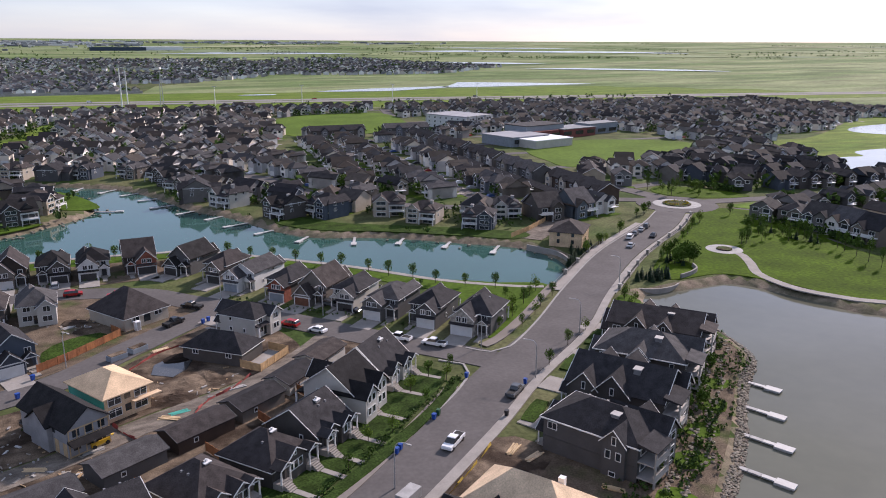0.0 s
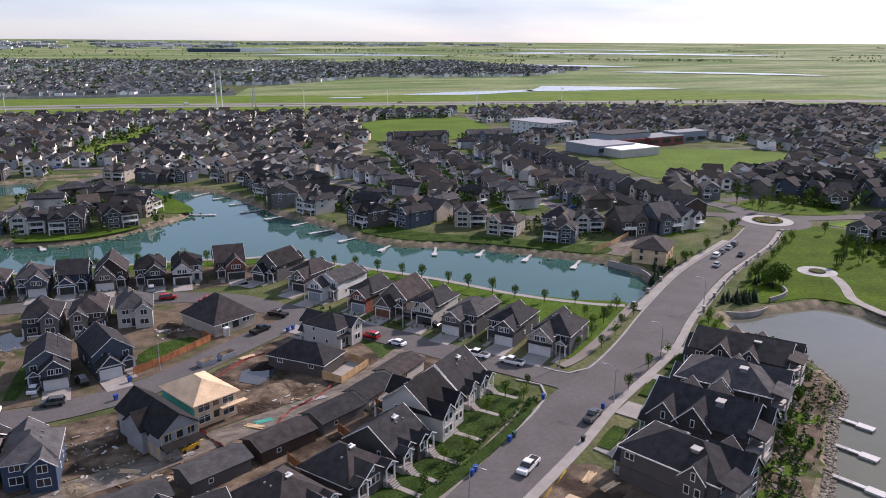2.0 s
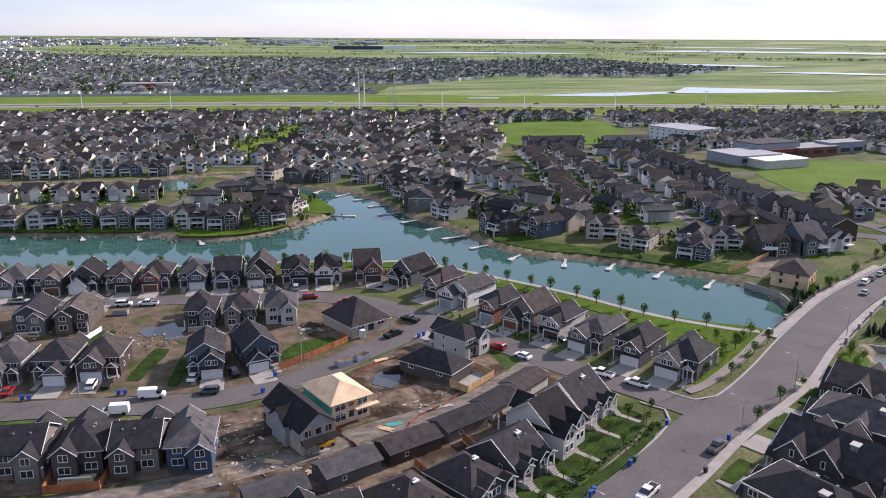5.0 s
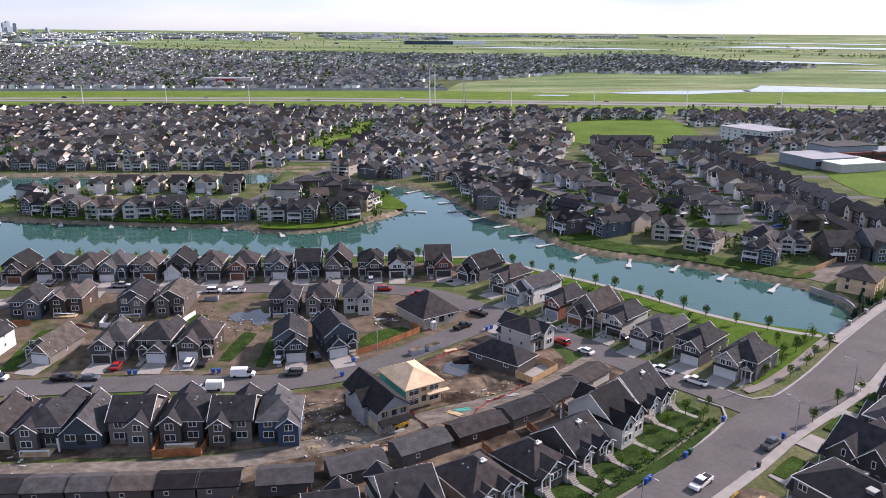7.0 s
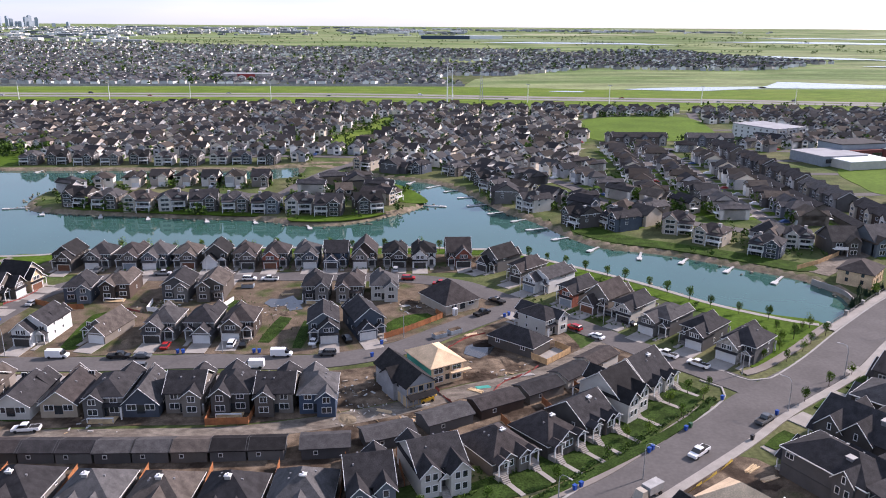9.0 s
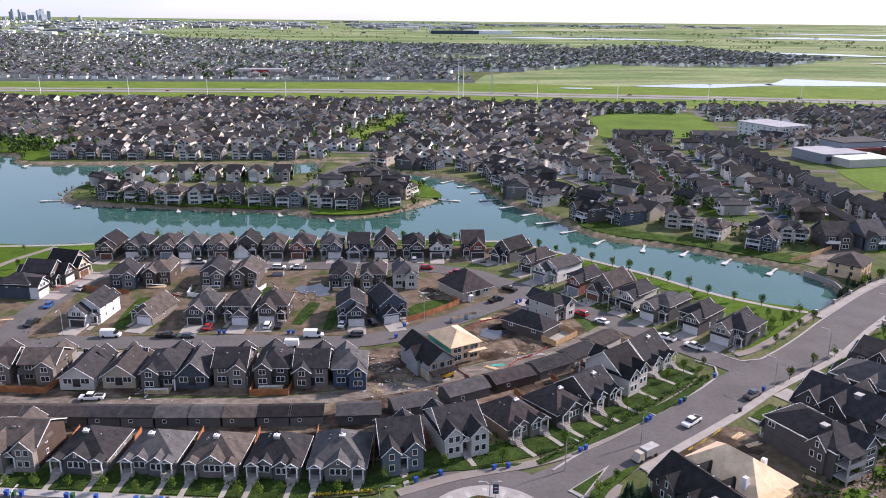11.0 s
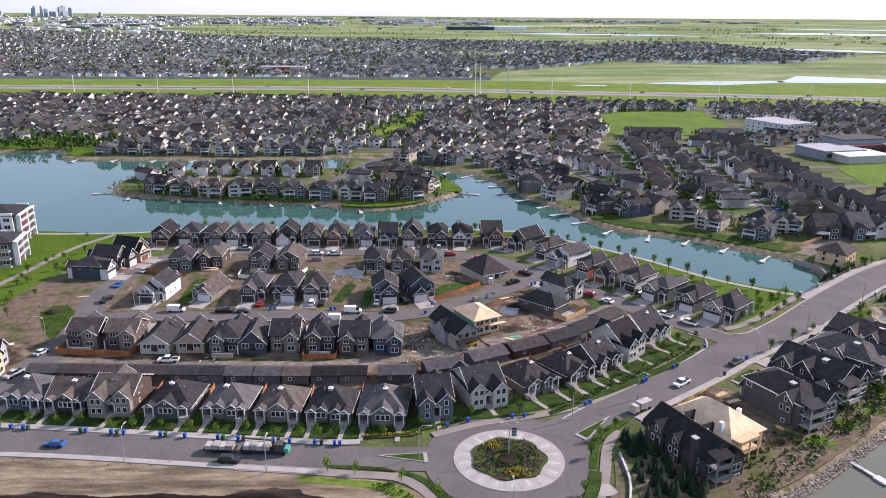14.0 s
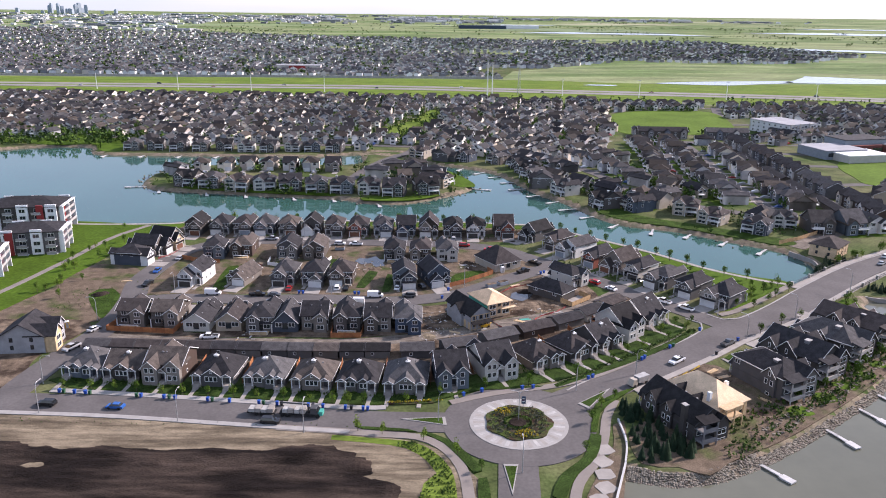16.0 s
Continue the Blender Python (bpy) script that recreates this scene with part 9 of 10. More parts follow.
def wheel_mesh(r=0.36):
    g = Geo()
    n = 12
    ring = [(r * math.cos(2 * math.pi * k / n), r * math.sin(2 * math.pi * k / n)) for k in range(n)]
    return g.add([(a, -0.13, b_) for a, b_ in ring] + [(a, 0.13, b_) for a, b_ in ring],
                 [tuple(range(n)), tuple(range(2 * n - 1, n - 1, -1))] + [(k, n + k, n + (k + 1) % n, (k + 1) % n) for k in range(n)]).mesh("wheel", "rubber")


WHEEL = wheel_mesh()
CARS = {}


def vehicle(kind, color, x, y, turn, z=Z_ROAD):
    """A parked car; its nose points along +x before it is turned."""
    if (kind, color) in CARS:
        return copy_thing(CARS[kind, color], pose(x, y, z, 0, 0, turn))
    names = {"pickup": ("pickup_truck", color + " crew-cab pickup truck parked on the street", "pickup truck"), "suv": ("suv", color + " sport utility car parked on the street", "car"),
             "sedan": ("car", color + " saloon car parked on the street", "car"), "van": ("van", color + " work van parked at the kerb", "van")}
    name, label, category = names[kind]
    ob = thing(name, x, y, z, turn, label, category, "vehicles")
    paint = "paint_" + color
    L = {"pickup": 5.8, "suv": 4.8, "sedan": 4.6, "van": 5.6}[kind]
    h = L / 2
    side = {"pickup": [(-h, 0.45), (-h, 1.12), (-0.4, 1.14), (0.2, 1.16), (1.35, 1.12), (h - 0.1, 1.0), (h, 0.8), (h, 0.42)],
            "suv": [(-h, 0.4), (-h, 1.02), (-h + 0.2, 1.08), (1.0, 1.08), (h - 0.15, 0.95), (h, 0.75), (h, 0.38)],
            "sedan": [(-h, 0.35), (-h, 0.85), (-h + 0.3, 0.95), (0.9, 0.95), (h - 0.2, 0.78), (h, 0.6), (h, 0.32)],
            "van": [(-h, 0.4), (-h, 1.2), (1.6, 1.2), (h - 0.2, 1.05), (h, 0.8), (h, 0.4)]}[kind]
    body = Geo()
    n = len(side)
    for y0, inset in ((0.0, 0.0),):
        vs = [(a, -0.94, b_) for a, b_ in side] + [(a, 0.94, b_) for a, b_ in side]
        body.add(vs, [tuple(range(n)), tuple(range(2 * n - 1, n - 1, -1))] + [(k, n + k, n + (k + 1) % n, (k + 1) % n) for k in range(n)])
    part("body", body, paint, ob)
    if kind == "pickup":
        part("cabin", frustum(-0.7, 1.75, 1.8, -0.45, 0.95, 1.5, 1.13, 1.78), "car_glass", ob, "dark cab glazing")
        part("roof_panel", frustum(-0.5, 1.02, 1.54, -0.42, 0.92, 1.44, 1.76, 1.86), paint, ob)
        part("load_bed", Geo().box(-h + 0.12, -0.8, -0.76, 0.76, 0.7, 1.155), "rubber", ob, "dark open load bed")
    elif kind == "suv":
        part("cabin", frustum(-h + 0.1, 1.35, 1.8, -h + 0.4, 0.6, 1.45, 1.07, 1.66), "car_glass", ob, "dark glazing")
        part("roof_panel", frustum(-h + 0.34, 0.68, 1.5, -h + 0.45, 0.55, 1.4, 1.64, 1.74), paint, ob)
    elif kind == "van":
        part("cabin", frustum(1.0, 2.1, 1.84, 0.95, 1.5, 1.6, 1.2, 1.95), "car_glass", ob, "dark windscreen")
        part("cargo_box", frustum(-h, 1.15, 1.86, -h + 0.05, 1.05, 1.7, 1.2, 2.25), paint, ob)
    else:
        part("cabin", frustum(-1.75, 1.3, 1.74, -1.15, 0.45, 1.35, 0.94, 1.42), "car_glass", ob, "dark glazing")
        part("roof_panel", frustum(-1.2, 0.5, 1.4, -1.1, 0.4, 1.3, 1.4, 1.48), paint, ob)
    for sx in (-h + 0.95, h - 0.95):
        for sy in (-0.86, 0.86):
            part("wheel", WHEEL, None, ob, m=pose(sx, sy, 0.36))
    CARS[kind, color] = ob
    return ob


for kind, color, x, y, t in (("sedan", "silver", -110, 224, 70), ("pickup", "silver", -110.5, 210, 250), ("suv", "black", -101, 176, 175), ("sedan", "blue", -83, 175, 175), ("suv", "black", -42, 168.6, -4),
                             ("pickup", "white", 69, 206, 220), ("pickup", "grey", 88.5, 219, 38), ("sedan", "white", 62, 267, 130), ("suv", "red", 57, 273.4, 130), ("pickup", "white", 78, 254.4, 132),
                             ("pickup", "white", 84, 248, 132), ("pickup", "black", 37, 296, 136), ("pickup", "black", 31.4, 285.6, 40), ("pickup", "red", 20, 313, 170), ("suv", "red", 9, 319, 0),
                             ("suv", "white", -45, 319.4, 0), ("pickup", "white", -38, 319, 178), ("pickup", "silver", -76, 325.6, 0), ("pickup", "white", -72, 219, 184), ("suv", "white", -38.6, 264, 90),
                             ("sedan", "black", -35.4, 264, 90), ("sedan", "red", -56, 263, 90), ("van", "white", -30, 249.8, 180), ("van", "white", -24, 256.6, 0), ("suv", "grey", -12, 257, 180),
                             ("sedan", "white", -16.6, 265, 84), ("suv", "black", -7.6, 266.4, 110), ("pickup", "black", -66, 256.4, 0), ("sedan", "grey", -60, 256.4, 0), ("suv", "grey", -59, 249.6, 180),
                             ("pickup", "black", -108.6, 266, 260), ("sedan", "blue", -110.6, 281, 270), ("sedan", "silver", -107, 297, 80), ("van", "white", -82, 257, 0), ("suv", "black", 3.4, 243, 30),
                             ("sedan", "silver", 180, 301, 40), ("suv", "white", 187, 310.5, 40), ("sedan", "grey", 192, 314, 40), ("sedan", "silver", 198, 318, 40), ("suv", "grey", 203, 321.4, 40), ("sedan", "black", 196, 309, 220),
                             ("suv", "grey", 70.4, 283.4, -48), ("sedan", "black", 74, 277, -48), ("pickup", "grey", -99.6, 329.4, -90), ("sedan", "red", -86, 320.6, 180), ("suv", "silver", 4.4, 328.6, 90)):
    vehicle(kind, color, x, y, t)

# the crane truck with stacked white blocks, and its trailer
ob = thing("flatbed_truck", -35, 172.4, Z_ROAD, -4, "dark green flatbed crane truck loaded with wrapped blocks", "truck")
part("chassis", Geo().box(-5.4, 4.6, -1.15, 1.15, 0.75, 1.1), "rubber", ob)
part("cab", frustum(2.4, 4.6, 2.3, 2.5, 4.0, 2.1, 0.8, 2.7), "trim_dark", ob, "dark truck cab")
part("bonnet", Geo().box(4.4, 5.6, -0.95, 0.95, 0.7, 1.75), "green_board", ob, "green bonnet")
part("windscreen", frustum(4.2, 4.66, 2.1, 4.05, 4.2, 1.9, 1.75, 2.5), "car_glass", ob)
for k in range(4):
    part("wrapped_block", Geo().box(-4.6 + k * 1.5, -3.25 + k * 1.5, -1.1, 1.1, 1.12, 2.0 + 0.2 * (k % 2)), "concrete" if k % 2 else "concrete_old", ob)
part("crane_arm", Geo().tube([(1.9, 0, 1.1), (1.9, 0, 3.2), (-4.8, 0.3, 3.3), (-5.2, 0.3, 2.9)], 0.22, 6), "trim_dark", ob, "folded dark loader crane")
for sx in (-4.6, -3.4, 4.4):
    for sy in (-1.0, 1.0):
        part("wheel", WHEEL, None, ob, m=pose(sx, sy, 0.5) @ Matrix.Diagonal((1.4, 1.3, 1.4, 1)))
ob = thing("trailer", -45, 172.9, Z_ROAD, -4, "flat trailer stacked with wrapped white blocks", "trailer")
part("bed", Geo().box(-3.6, 3.6, -1.15, 1.15, 0.75, 1.0), "rubber", ob)
for k in range(4):
    part("wrapped_block", Geo().box(-3.2 + k * 1.6, -1.75 + k * 1.6, -1.1, 1.1, 1.02, 1.9 + 0.2 * (k % 2)), "concrete" if k % 2 else "concrete_old", ob)
for sx in (-1.2, 0.0):
    for sy in (-1.0, 1.0):
        part("wheel", WHEEL, None, ob, m=pose(sx, sy, 0.4))
ob = thing("box_truck", 54.5, 192.0, Z_ROAD, 214, "tan truck with a pale cargo body", "truck")
part("cargo_body", Geo().box(-2.9, 1.1, -1.05, 1.05, 0.9, 2.5), "dock_grey", ob)
part("cab", frustum(1.5, 3.6, 2.1, 1.55, 2.9, 1.8, 0.5, 2.2), "siding_beige", ob)
for sx in (-2.0, 2.6):
    for sy in (-1.0, 1.0):
        part("wheel", WHEEL, None, ob, m=pose(sx, sy, 0.42) @ Matrix.Diagonal((1.2, 1.2, 1.2, 1)))
# traffic on the highway
for k, x in enumerate((-470, -380, -300, -215, -90, 20, 120, 260, 360, 455)):
    yy = np.interp(x, (-582, -289, -67, 151, 357, 527), (1031, 1036, 1038, 1006, 980, 948)) - (0 if k % 2 else 31)
    vehicle(("suv", "van", "sedan", "pickup")[k % 4], ("white", "black", "red", "silver", "grey")[k % 5], x, yy, 0 if k % 2 else 180, 0.3)

# ---- street furniture ----
def lamp_post(x, y, turn, h=8.2):
    ob = thing("street_lamp", x, y, 0, turn, "tall grey steel street lamp with a curved arm", "street lamp", "street lamps")
    arm = [(0, 0, h * 0.8), (0.15, 0, h * 0.92), (0.7, 0, h), (1.6, 0, h + 0.12), (2.3, 0, h + 0.05)]
    part("pole", Geo().tube([(0, 0, -0.3), (0, 0, h * 0.8)], [0.13, 0.09], 8), "steel", ob)
    part("arm", Geo().tube(arm, 0.06, 6), "steel", ob)
    part("lantern", Geo().box(2.1, 2.9, -0.16, 0.16, h - 0.06, h + 0.1), "trim_grey", ob)
    return ob


for x, y, t in ((-101, 172.0, 90), (-65, 168.8, 90), (-33, 164.4, 90), (-0.5, 170.3, 0), (18.4, 148.6, 90), (-108, 188, 0), (36.5, 187.4, -50), (55, 197.6, -50), (96, 223.6, 130), (119, 241.6, 130), (93.4, 243, 210), (151, 268.8, 130),
                (-96, 258.2, -90), (-40, 259.4, -90), (8, 268.4, -60), (66.4, 277.6, 215), (45, 301.4, 215), (-62, 329.2, -90), (-20, 329.2, -90), (-112.4, 232, 180)):
    lamp_post(x, y, t)

BIN = {}


def wheelie_bin(x, y, turn, color):
    if color not in BIN:
        ob = thing("wheelie_bin", x, y, Z_KERB, turn, color + " plastic wheelie bin at the kerb", "bin", "kerbside bins")
        g = Geo().add([(-0.27, -0.3, 0), (0.27, -0.3, 0), (0.27, 0.3, 0), (-0.27, 0.3, 0), (-0.34, -0.38, 1.0), (0.34, -0.38, 1.0), (0.34, 0.38, 1.0), (-0.34, 0.38, 1.0)],
                      [(3, 2, 1, 0), (4, 5, 6, 7), (0, 1, 5, 4), (1, 2, 6, 5), (2, 3, 7, 6), (3, 0, 4, 7)])
        part("bin_body", g, "bin_" + color, ob)
        part("bin_lid", Geo().box(-0.36, 0.36, -0.42, 0.4, 1.0, 1.09), "bin_" + color, ob)
        BIN[color] = ob
        return ob
    return copy_thing(BIN[color], pose(x, y, Z_KERB, 0, 0, turn))


for x, color in ((-101, "blue"), (-99.8, "green"), (-96.8, "blue"), (-93.8, "blue"), (-92.6, "green"), (-79.8, "green"), (-78.6, "blue"), (-72.4, "blue"), (-71, "green"), (-69.4, "blue"), (-60.6, "blue"), (-59.4, "green"),
                 (-54.8, "blue"), (-47, "blue"), (-45.8, "green"), (-42.2, "blue"), (-41, "black"), (-34, "blue"), (-32.8, "black"), (-30.2, "blue"), (-24.4, "blue"), (-22.8, "black"), (-19.8, "blue"), (-18.6, "blue")):
    wheelie_bin(x, 183.0 - (x + 104) * 0.09, 175, color)
for x, y, color in ((6, 183.6, "blue"), (11, 186, "blue"), (22, 187.8, "blue"), (25, 188.4, "blue"), (41, 194.2, "blue"), (42.4, 195.2, "blue"), (59, 207, "blue"), (60, 208, "blue"), (69.6, 215.6, "blue"), (71, 216.8, "green"), (83, 229.4, "blue"),
                    (92.6, 222.0, "blue"), (82.4, 211.4, "black"), (-51.6, 258.9, "blue"), (-50.2, 258.9, "blue"), (-31.6, 258.8, "blue"), (-30.2, 258.8, "blue"), (2, 263.8, "blue"), (-0.2, 255.6, "blue"), (38, 283.4, "blue"), (39.4, 284.6, "blue")):
    wheelie_bin(x, y, 130, color)

# sign in the roundabout and the entrance rings
ob = thing("banner_sign", 21.4, 178.2, 0.6, 0, "dark blue upright banner sign", "sign")
part("post", Geo().tube([(0, 0, -0.4), (0, 0, 2.6)], 0.06, 6), "steel", ob)
part("board", Geo().box(-0.55, 0.55, -0.06, 0.06, 0.5, 2.6), "siding_navy", ob)
for k in range(3):
    part("text_bar", Geo().box(-0.35, 0.35, -0.075, -0.062, 1.1 + 0.4 * k, 1.25 + 0.4 * k), "panel_red" if k == 1 else "panel_white", ob)
ob = thing("central_lamp", 19.5, 171, 0.6, 180, "tall grey lamp in the roundabout's centre", "street lamp")
part("pole", Geo().tube([(0, 0, -0.3), (0, 0, 7.6)], [0.12, 0.08], 8), "steel", ob)
for t in (0, 180):
    part("arm", Geo().tube([(0, 0, 7.2), (0.6, 0, 7.9), (1.6, 0, 8.0)], 0.06, 6), "steel", ob, m=pose(0, 0, 0, 0, 0, t))
    part("lantern", Geo().box(1.4, 2.1, -0.15, 0.15, 7.9, 8.05), "trim_grey", ob, m=pose(0, 0, 0, 0, 0, t))
setting("roundabout_centre", Geo().disc(RB[0] - 0.3, RB[1] - 0.5, 0.3, 0.8, 2.1, 24), "topsoil", "dark mulched mound in the roundabout's centre", "flower bed")
hedge = []
for k in range(90):
    a = 2 * math.pi * k / 90
    hedge.append((RB[0] - 0.3 + 3.2 * math.cos(a), RB[1] - 0.5 + 2.9 * math.sin(a), 0.5, 0.75))
clump_field("ring_hedge", hedge, 0.26, 12, "leaf_far", "low clipped ring hedge", "hedge")

# ---- the causeway: parapets, pillars and walls ----
def parapet(name, ctrl, label, pitch=13.0):
    ob = thing(name, *ctrl[0], Z_KERB, 0, label, "parapet")
    ln = curve_points(ctrl, 1.0)
    o = ln[0].copy()
    run = pitch
    for k in range(1, len(ln)):
        seg = ln[k] - ln[k - 1]
        run += np.linalg.norm(seg)
        if run >= pitch:
            run = 0
            x, y = ln[k] - o
            t = math.degrees(math.atan2(seg[1], seg[0]))
            pil = part("pillar", Geo().box(-0.42, 0.42, -0.4, 0.4, -1.5, 1.35), "stone_veneer", ob, m=pose(x, y, 0, 0, 0, t))
            part("cap", Geo().box(-0.52, 0.52, -0.5, 0.5, 1.35, 1.5), "concrete_old", pil)
    for lo, hi, wide, material, pname in ((0.95, 1.1, 0.12, "trim_dark", "top_rail"), (0.15, 0.25, 0.1, "trim_dark", "bottom_rail")):
        g = ribbon([tuple(q - o) for q in ln[::6]], wide / 2, wide / 2, hi, hi - lo, 3)
        part(pname, g, material, ob)
    bars = Geo()
    for k in range(0, len(ln) - 1):
        x, y = ln[k] - o
        bars.box(x - 0.03, x + 0.03, y - 0.03, y + 0.03, 0.2, 1.0)
    part("baluster", bars, "trim_dark", ob)
    part("plinth", ribbon([tuple(q - o) for q in ln[::6]], 0.25, 0.25, 0.12, 2.6, 3), "concrete", ob)
    return ob


parapet("bridge_parapet_west", [(131, 273), (135, 276.6), (150, 289.6), (165.4, 303), (176, 310.6)], "dark railing with stone pillars along the causeway")
parapet("bridge_parapet_east", [(147.4, 264.2), (160, 275.2), (176.6, 289.2), (196, 303), (216, 316.4), (236, 334)], "dark railing with stone pillars above the park")


def retaining_wall(name, ctrl, top, bottom, label, thick=0.5):
    ob = setting(name, ribbon(ctrl, thick / 2, thick / 2, top, top - bottom, 1.5), "concrete", label, "wall")
    return ob


retaining_wall("basin_wall", [(152, 267), (155, 263.6), (160, 261.6), (166, 262.4), (171, 266), (173.4, 271)], -0.2, -3.0, "curved pale concrete wall round the spruces")
retaining_wall("basin_wall_high", [(171, 266), (176, 267.4), (180.6, 270), (182.6, 274)], 1.4, -3.0, "higher pale concrete retaining wall")
retaining_wall("west_basin_wall", [(143, 285), (148.6, 289), (152.4, 297), (153.4, 306), (149, 317)], 0.4, -3.0, "curved pale concrete wall at the lake's end")
ob = setting("bridge_face", ribbon([(145, 262.4), (150, 266.6), (155.4, 271.2)], 0.2, 0.2, 0.3, 3.2, 1.0), "concrete", "pale concrete face of the bridge", "bridge")
g = Geo()
pts = [(1.6 * math.cos(a), 1.5 * math.sin(a)) for a in np.linspace(0, math.pi, 12)]
g.section([(p, q) for p, q in pts], -0.05, 0.05, "y")
# solid half-disc in a dark colour, painting the shade inside the arch
part("arch_opening", g, "topsoil", ob, "dark half-disc for the shaded arch opening", m=pose(150.3, 266.4, -1.75, 0, 0, 40))

# ---- the building sites ----
random.seed(71)


def barrier(ctrl, label="sagging red plastic safety mesh", material="mesh_red"):
    ob = thing("safety_mesh", *ctrl[0], 0.05, 0, label, "barrier", "site barriers")
    ln = curve_points(ctrl, 1.6)
    o = ln[0].copy()
    for k in range(len(ln) - 1):
        a, b_ = ln[k] - o, ln[k + 1] - o
        h0, h1 = random.uniform(0.3, 0.75), random.uniform(0.3, 0.75)
        side = random.uniform(-0.25, 0.25)
        part("mesh_panel", Geo().add([(a[0], a[1], 0), (b_[0], b_[1], 0), (b_[0] + side, b_[1], h1), (a[0] + side, a[1], h0), (a[0] + 0.02, a[1] + 0.02, 0), (b_[0] + 0.02, b_[1] + 0.02, 0), (b_[0] + side + 0.02, b_[1] + 0.02, h1), (a[0] + side + 0.02, a[1] + 0.02, h0)],
                                     [(0, 1, 2, 3), (7, 6, 5, 4)]), material, ob)
    return ob


barrier([(15, 238.5), (20, 229), (25, 229.6), (29, 234), (33, 240), (38, 243.4), (43, 249)])
barrier([(20, 261), (26, 268), (31, 271)])
barrier([(-116, 297), (-112.6, 303), (-111.4, 310)])
barrier([(-79, 293), (-72, 290)])
barrier([(61.6, 192.4), (66, 195.8), (70, 199), (75, 203.4)], "sagging yellow plastic safety mesh", "mesh_yellow")


def pile(x, y, turn, material, n, label, length=3.6):
    ob = thing("timber_stack", x, y, Z_SOIL, turn, label, "timber", "site materials")
    for k in range(n):
        part("plank", Geo().box(-length / 2, length / 2, -0.14, 0.14, 0, 0.12), material, ob, m=pose(random.uniform(-0.3, 0.3), (k % 4) * 0.34 - 0.5, 0.13 * (k // 4), 0, 0, random.uniform(-6, 6)))


for x, y, t, m_, n in ((25.5, 235.6, -30, "lumber", 8), (27.5, 237.4, 10, "green_board", 4), (12.6, 228.6, 20, "concrete_old", 6), (20, 249, 40, "lumber", 5), (39, 243.8, 15, "concrete_old", 5), (27, 270, 20, "plywood", 8), (4, 226, -20, "lumber", 4),
                       (13.6, 221.6, 15, "lumber", 4), (8.6, 293.6, 30, "concrete_old", 8), (14.6, 297, 60, "lumber", 6), (-66, 310, 20, "lumber", 6), (-118, 270, 20, "lumber", 6), (-30, 305, 10, "lumber", 7), (30, 300, 30, "lumber", 6), (77.6, 200.4, 40, "lumber", 8), (79.6, 197.0, 20, "plywood", 6), (86.0, 183.6, -50, "lumber", 5)):
    pile(x, y, t, m_, n, "loose stack of building boards on the earth")


def mound(x, y, r, h, material, label):
    g = Geo()
    n, rings = 20, 5
    vs = [(0, 0, h)]
    for i in range(1, rings + 1):
        for k in range(n):
            a = 2 * math.pi * k / n
            q = i / rings
            rr = r * q * (1 + 0.25 * noise.noise((x + math.cos(a), y + math.sin(a), q * 2)))
            vs.append((rr * math.cos(a), rr * 0.75 * math.sin(a), max(-0.1, h * (1 - q ** 1.3) * (1 + 0.5 * noise.noise((a * 1.5, q * 4, x))) - 0.08 * (i == rings))))
    fs = [(0, 1 + k, 1 + (k + 1) % n) for k in range(n)]
    for i in range(rings - 1):
        fs += [(1 + i * n + k, 1 + (i + 1) * n + k, 1 + (i + 1) * n + (k + 1) % n, 1 + i * n + (k + 1) % n) for k in range(n)]
    ob = new("earth_mound", g.add(vs, fs).mesh("earth_mound", material))
    ob.matrix_basis = pose(x, y, 0.02, 0, 0, (x * 13) % 360)
    return tagged(ob, label, "soil heap", "soil heaps")


for x, y, r, h, m_ in ((30, 250, 6, 0.8, "dirt"), (35, 253, 5, 0.6, "dirt"), (27, 244, 5, 0.7, "dirt"), (30, 263.6, 4, 0.7, "topsoil"), (-122, 256, 3.6, 0.9, "topsoil"), (9.6, 296, 4, 0.9, "dirt"), (12, 289.4, 3.4, 0.8, "dirt"), (-66, 268, 4, 0.9, "dirt"),
                       (-72, 300, 4.4, 0.8, "dirt"), (-27, 288, 3, 0.6, "dirt"), (-125, 246, 4, 0.5, "dirt_weedy"), (35, 342, 4.4, 1.2, "dirt"), (0, 232, 3, 0.5, "dirt"), (-4, 222.6, 3.4, 0.4, "pale_earth"), (83, 178, 4.2, 0.8, "dirt"), (78, 183, 3.2, 0.5, "dirt")):
    mound(x, y, r, h, m_, "low heap of loose earth")
for x, y, m_ in ((25.4, 289.4, "green_board"), (-119.4, 226, "machine_yellow"), (23.2, 285.6, "panel_white"), (-37, 226.2, "trim_grey")):
    ob = thing("portable_toilet", x, y, 0, 30, "plastic portable toilet on a building site", "portable toilet", "site cabins")
    part("cabin", Geo().box(-0.6, 0.6, -0.6, 0.6, 0.05, 2.2), m_, ob)
    part("cabin_roof", Geo().hip_roof(-0.6, 0.6, -0.6, 0.6, 2.2, 0.3, 0.06, 0.05), "panel_white", ob)
    part("cabin_door", Geo().box(-0.4, 0.4, -0.64, -0.6, 0.15, 2.0), "trim_grey", ob)
ob = thing("forklift", 13.6, 230.4, Z_SOIL, 30, "yellow telescopic site forklift", "forklift")
part("chassis", Geo().box(-1.7, 1.7, -0.8, 0.8, 0.5, 1.2), "machine_yellow", ob)
part("cab", frustum(-0.6, 0.6, 1.2, -0.5, 0.4, 1.0, 1.2, 2.2), "car_glass", ob)
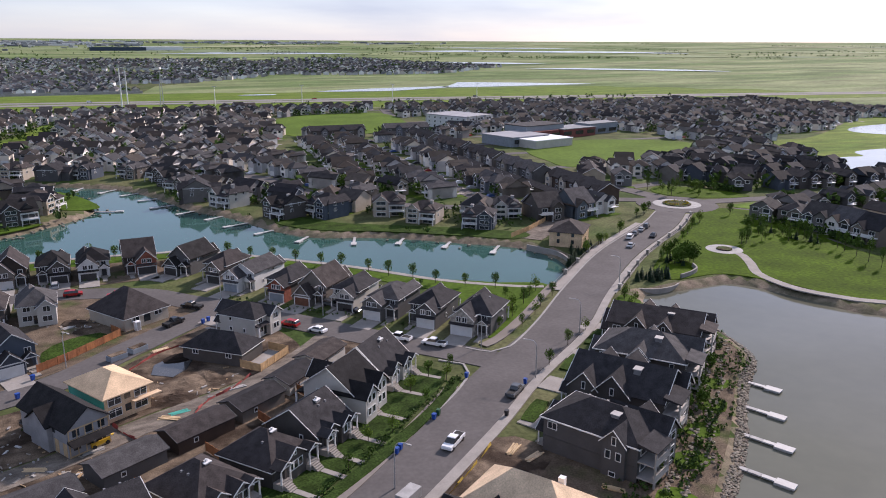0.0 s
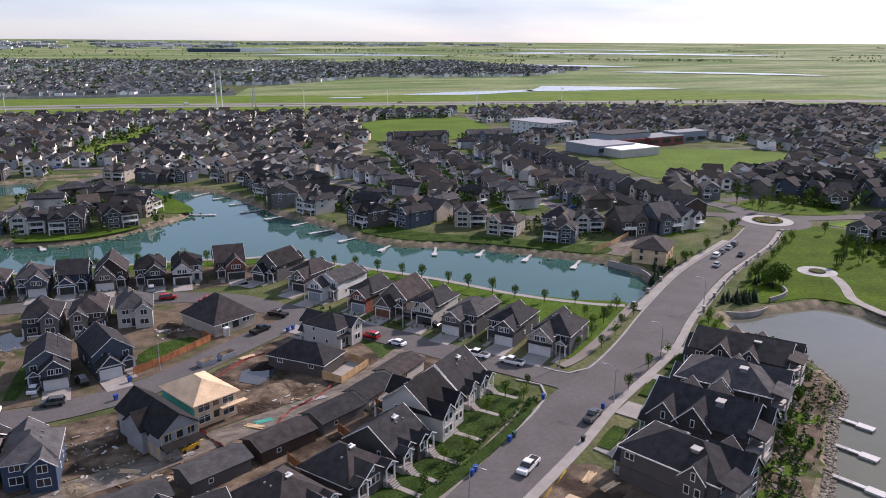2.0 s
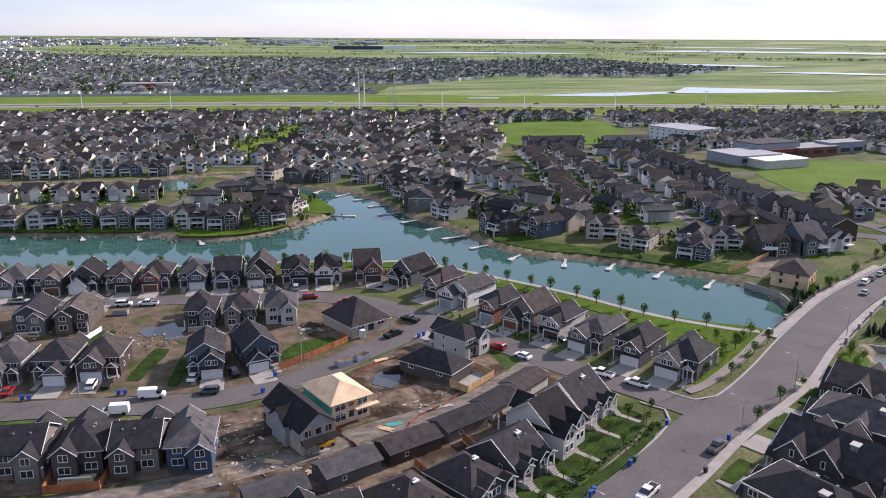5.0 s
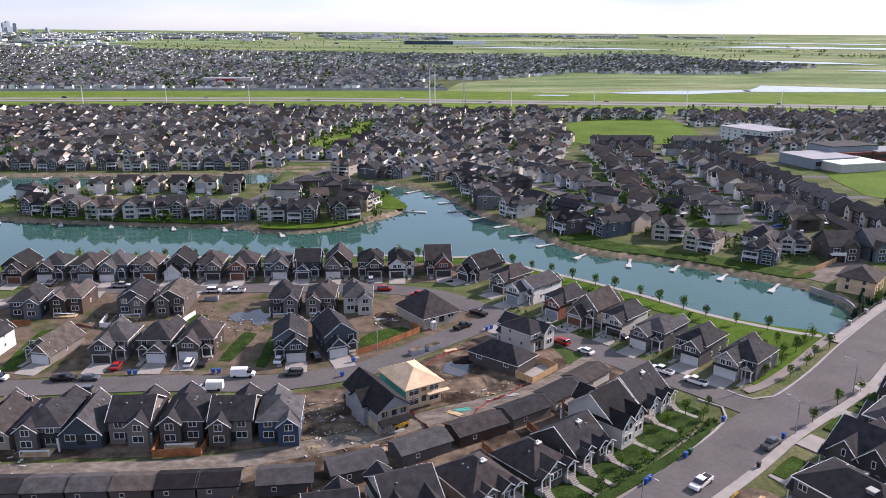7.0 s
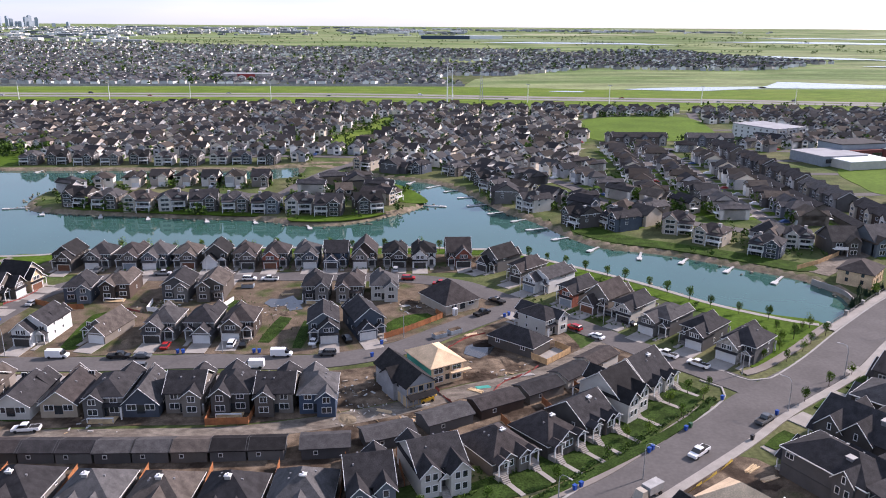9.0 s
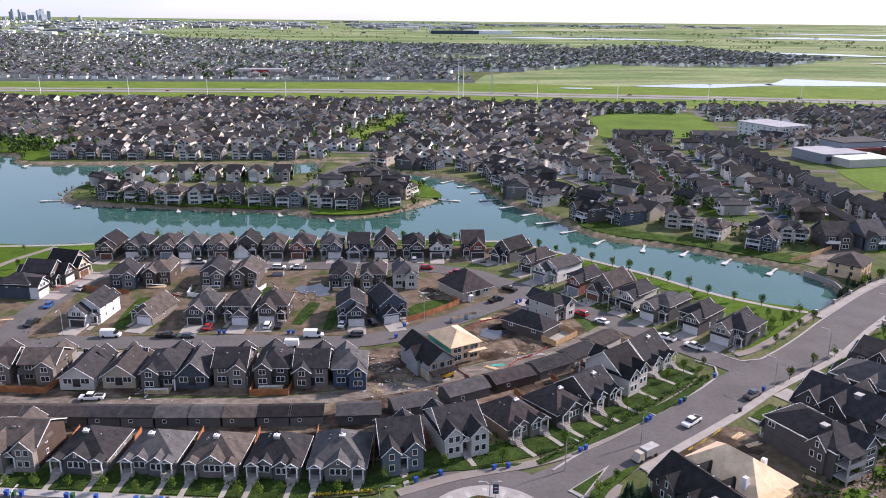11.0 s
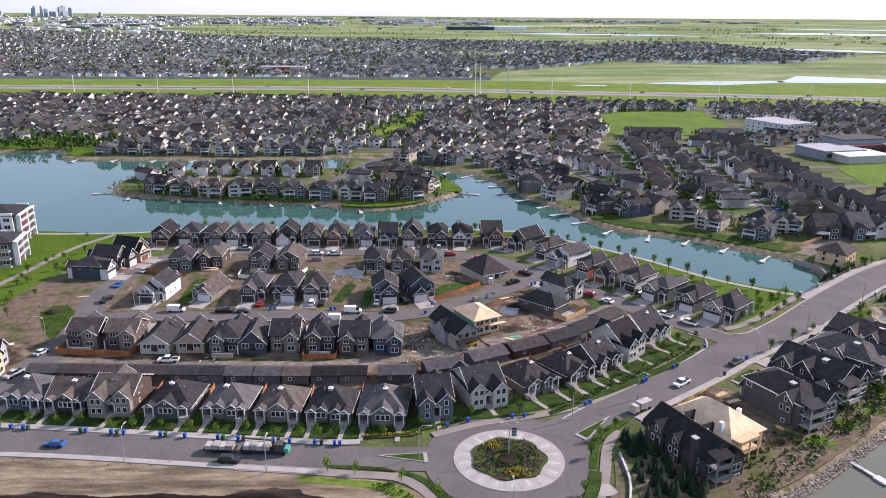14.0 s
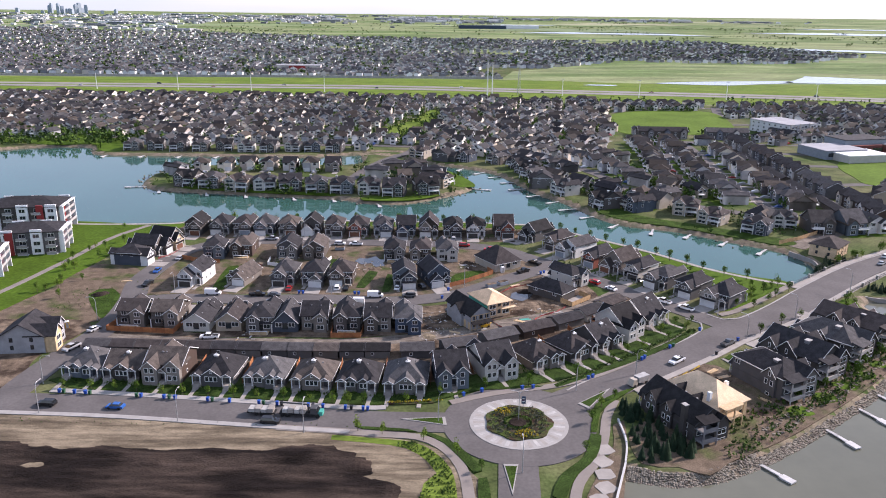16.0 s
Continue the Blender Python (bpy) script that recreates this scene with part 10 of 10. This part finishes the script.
part("boom", Geo().tube([(-1.6, 0, 1.5), (2.8, 0, 1.0)], 0.18, 6), "machine_yellow", ob)
for sx in (-1.2, 1.2):
    for sy in (-0.8, 0.8):
        part("wheel", WHEEL, None, ob, m=pose(sx, sy, 0.42))
for x, y, t in ((18, 268.4, 30), (22.4, 271.4, 35), (4.6, 247, 20), (-44, 312, 0)):
    ob = thing("waste_skip", x, y, Z_ROAD, t, "grey steel site skip full of rubble", "skip", "site skips")
    part("skip_body", Geo().box(-2.0, 2.0, -1.0, 1.0, 0.1, 1.2), "garage_grey", ob)
    part("rubble", Geo().box(-1.8, 1.8, -0.85, 0.85, 1.0, 1.35), "dirt", ob)
fence([(149, 328), (160, 334.6), (171, 343), (183, 353), (194, 363), (200, 370)], "pine_fence", "long new pine fence beside a gravel lane")
setting("gravel_lane", ribbon([(154, 324), (165, 333), (178, 344), (190, 354), (200, 365), (206, 380)], 4.4, 4.4, Z_ROAD, 0.3), "gravel", "pale gravel lane behind a fence", "road")
b = framed_house(164.5, 315, 46, 14, 11, "unfinished house with a patched blue and brown roof", "plywood", "roof_brown", style="hip", slope=0.5)
part("white_wall", Geo().box(-6.5, 0, -5.08, -5.02, 0.2, 3.4), "panel_white", b)

# scraps, rubble and offcuts on the bare earth
random.seed(91)
mat("scrap", [(0.34, 0.32, 0.29), (0.27, 0.24, 0.20), (0.45, 0.44, 0.42), (0.36, 0.25, 0.14), (0.25, 0.24, 0.23)], 0.9, 0.5, 0.2, island=True)
scraps = Geo()
for k in range(280):
    cx_, cy_ = random.choice(((0, 228), (4, 224), (12, 225), (24, 246), (33, 247), (10, 294), (-66, 296), (-30, 292), (-4, 236), (72, 186), (-58, 222)))
    x, y = cx_ + random.gauss(0, 4), cy_ + random.gauss(0, 3.2)
    a, l, w, h = random.uniform(0, 3.14), random.uniform(0.2, 1.5), random.uniform(0.1, 0.5), random.uniform(0.05, 0.2)
    c, s = math.cos(a), math.sin(a)
    src = Geo().box(-l / 2, l / 2, -w / 2, w / 2, 0, h)
    scraps.add([(x + c * q[0] - s * q[1], y + s * q[0] + c * q[1], q[2] + Z_SOIL + 0.05) for q in src.v], src.f)
tagged(new("site_scraps", scraps.mesh("site_scraps", "scrap")), "pale offcuts and rubble scattered on bare earth", "rubble", kind="stuff")
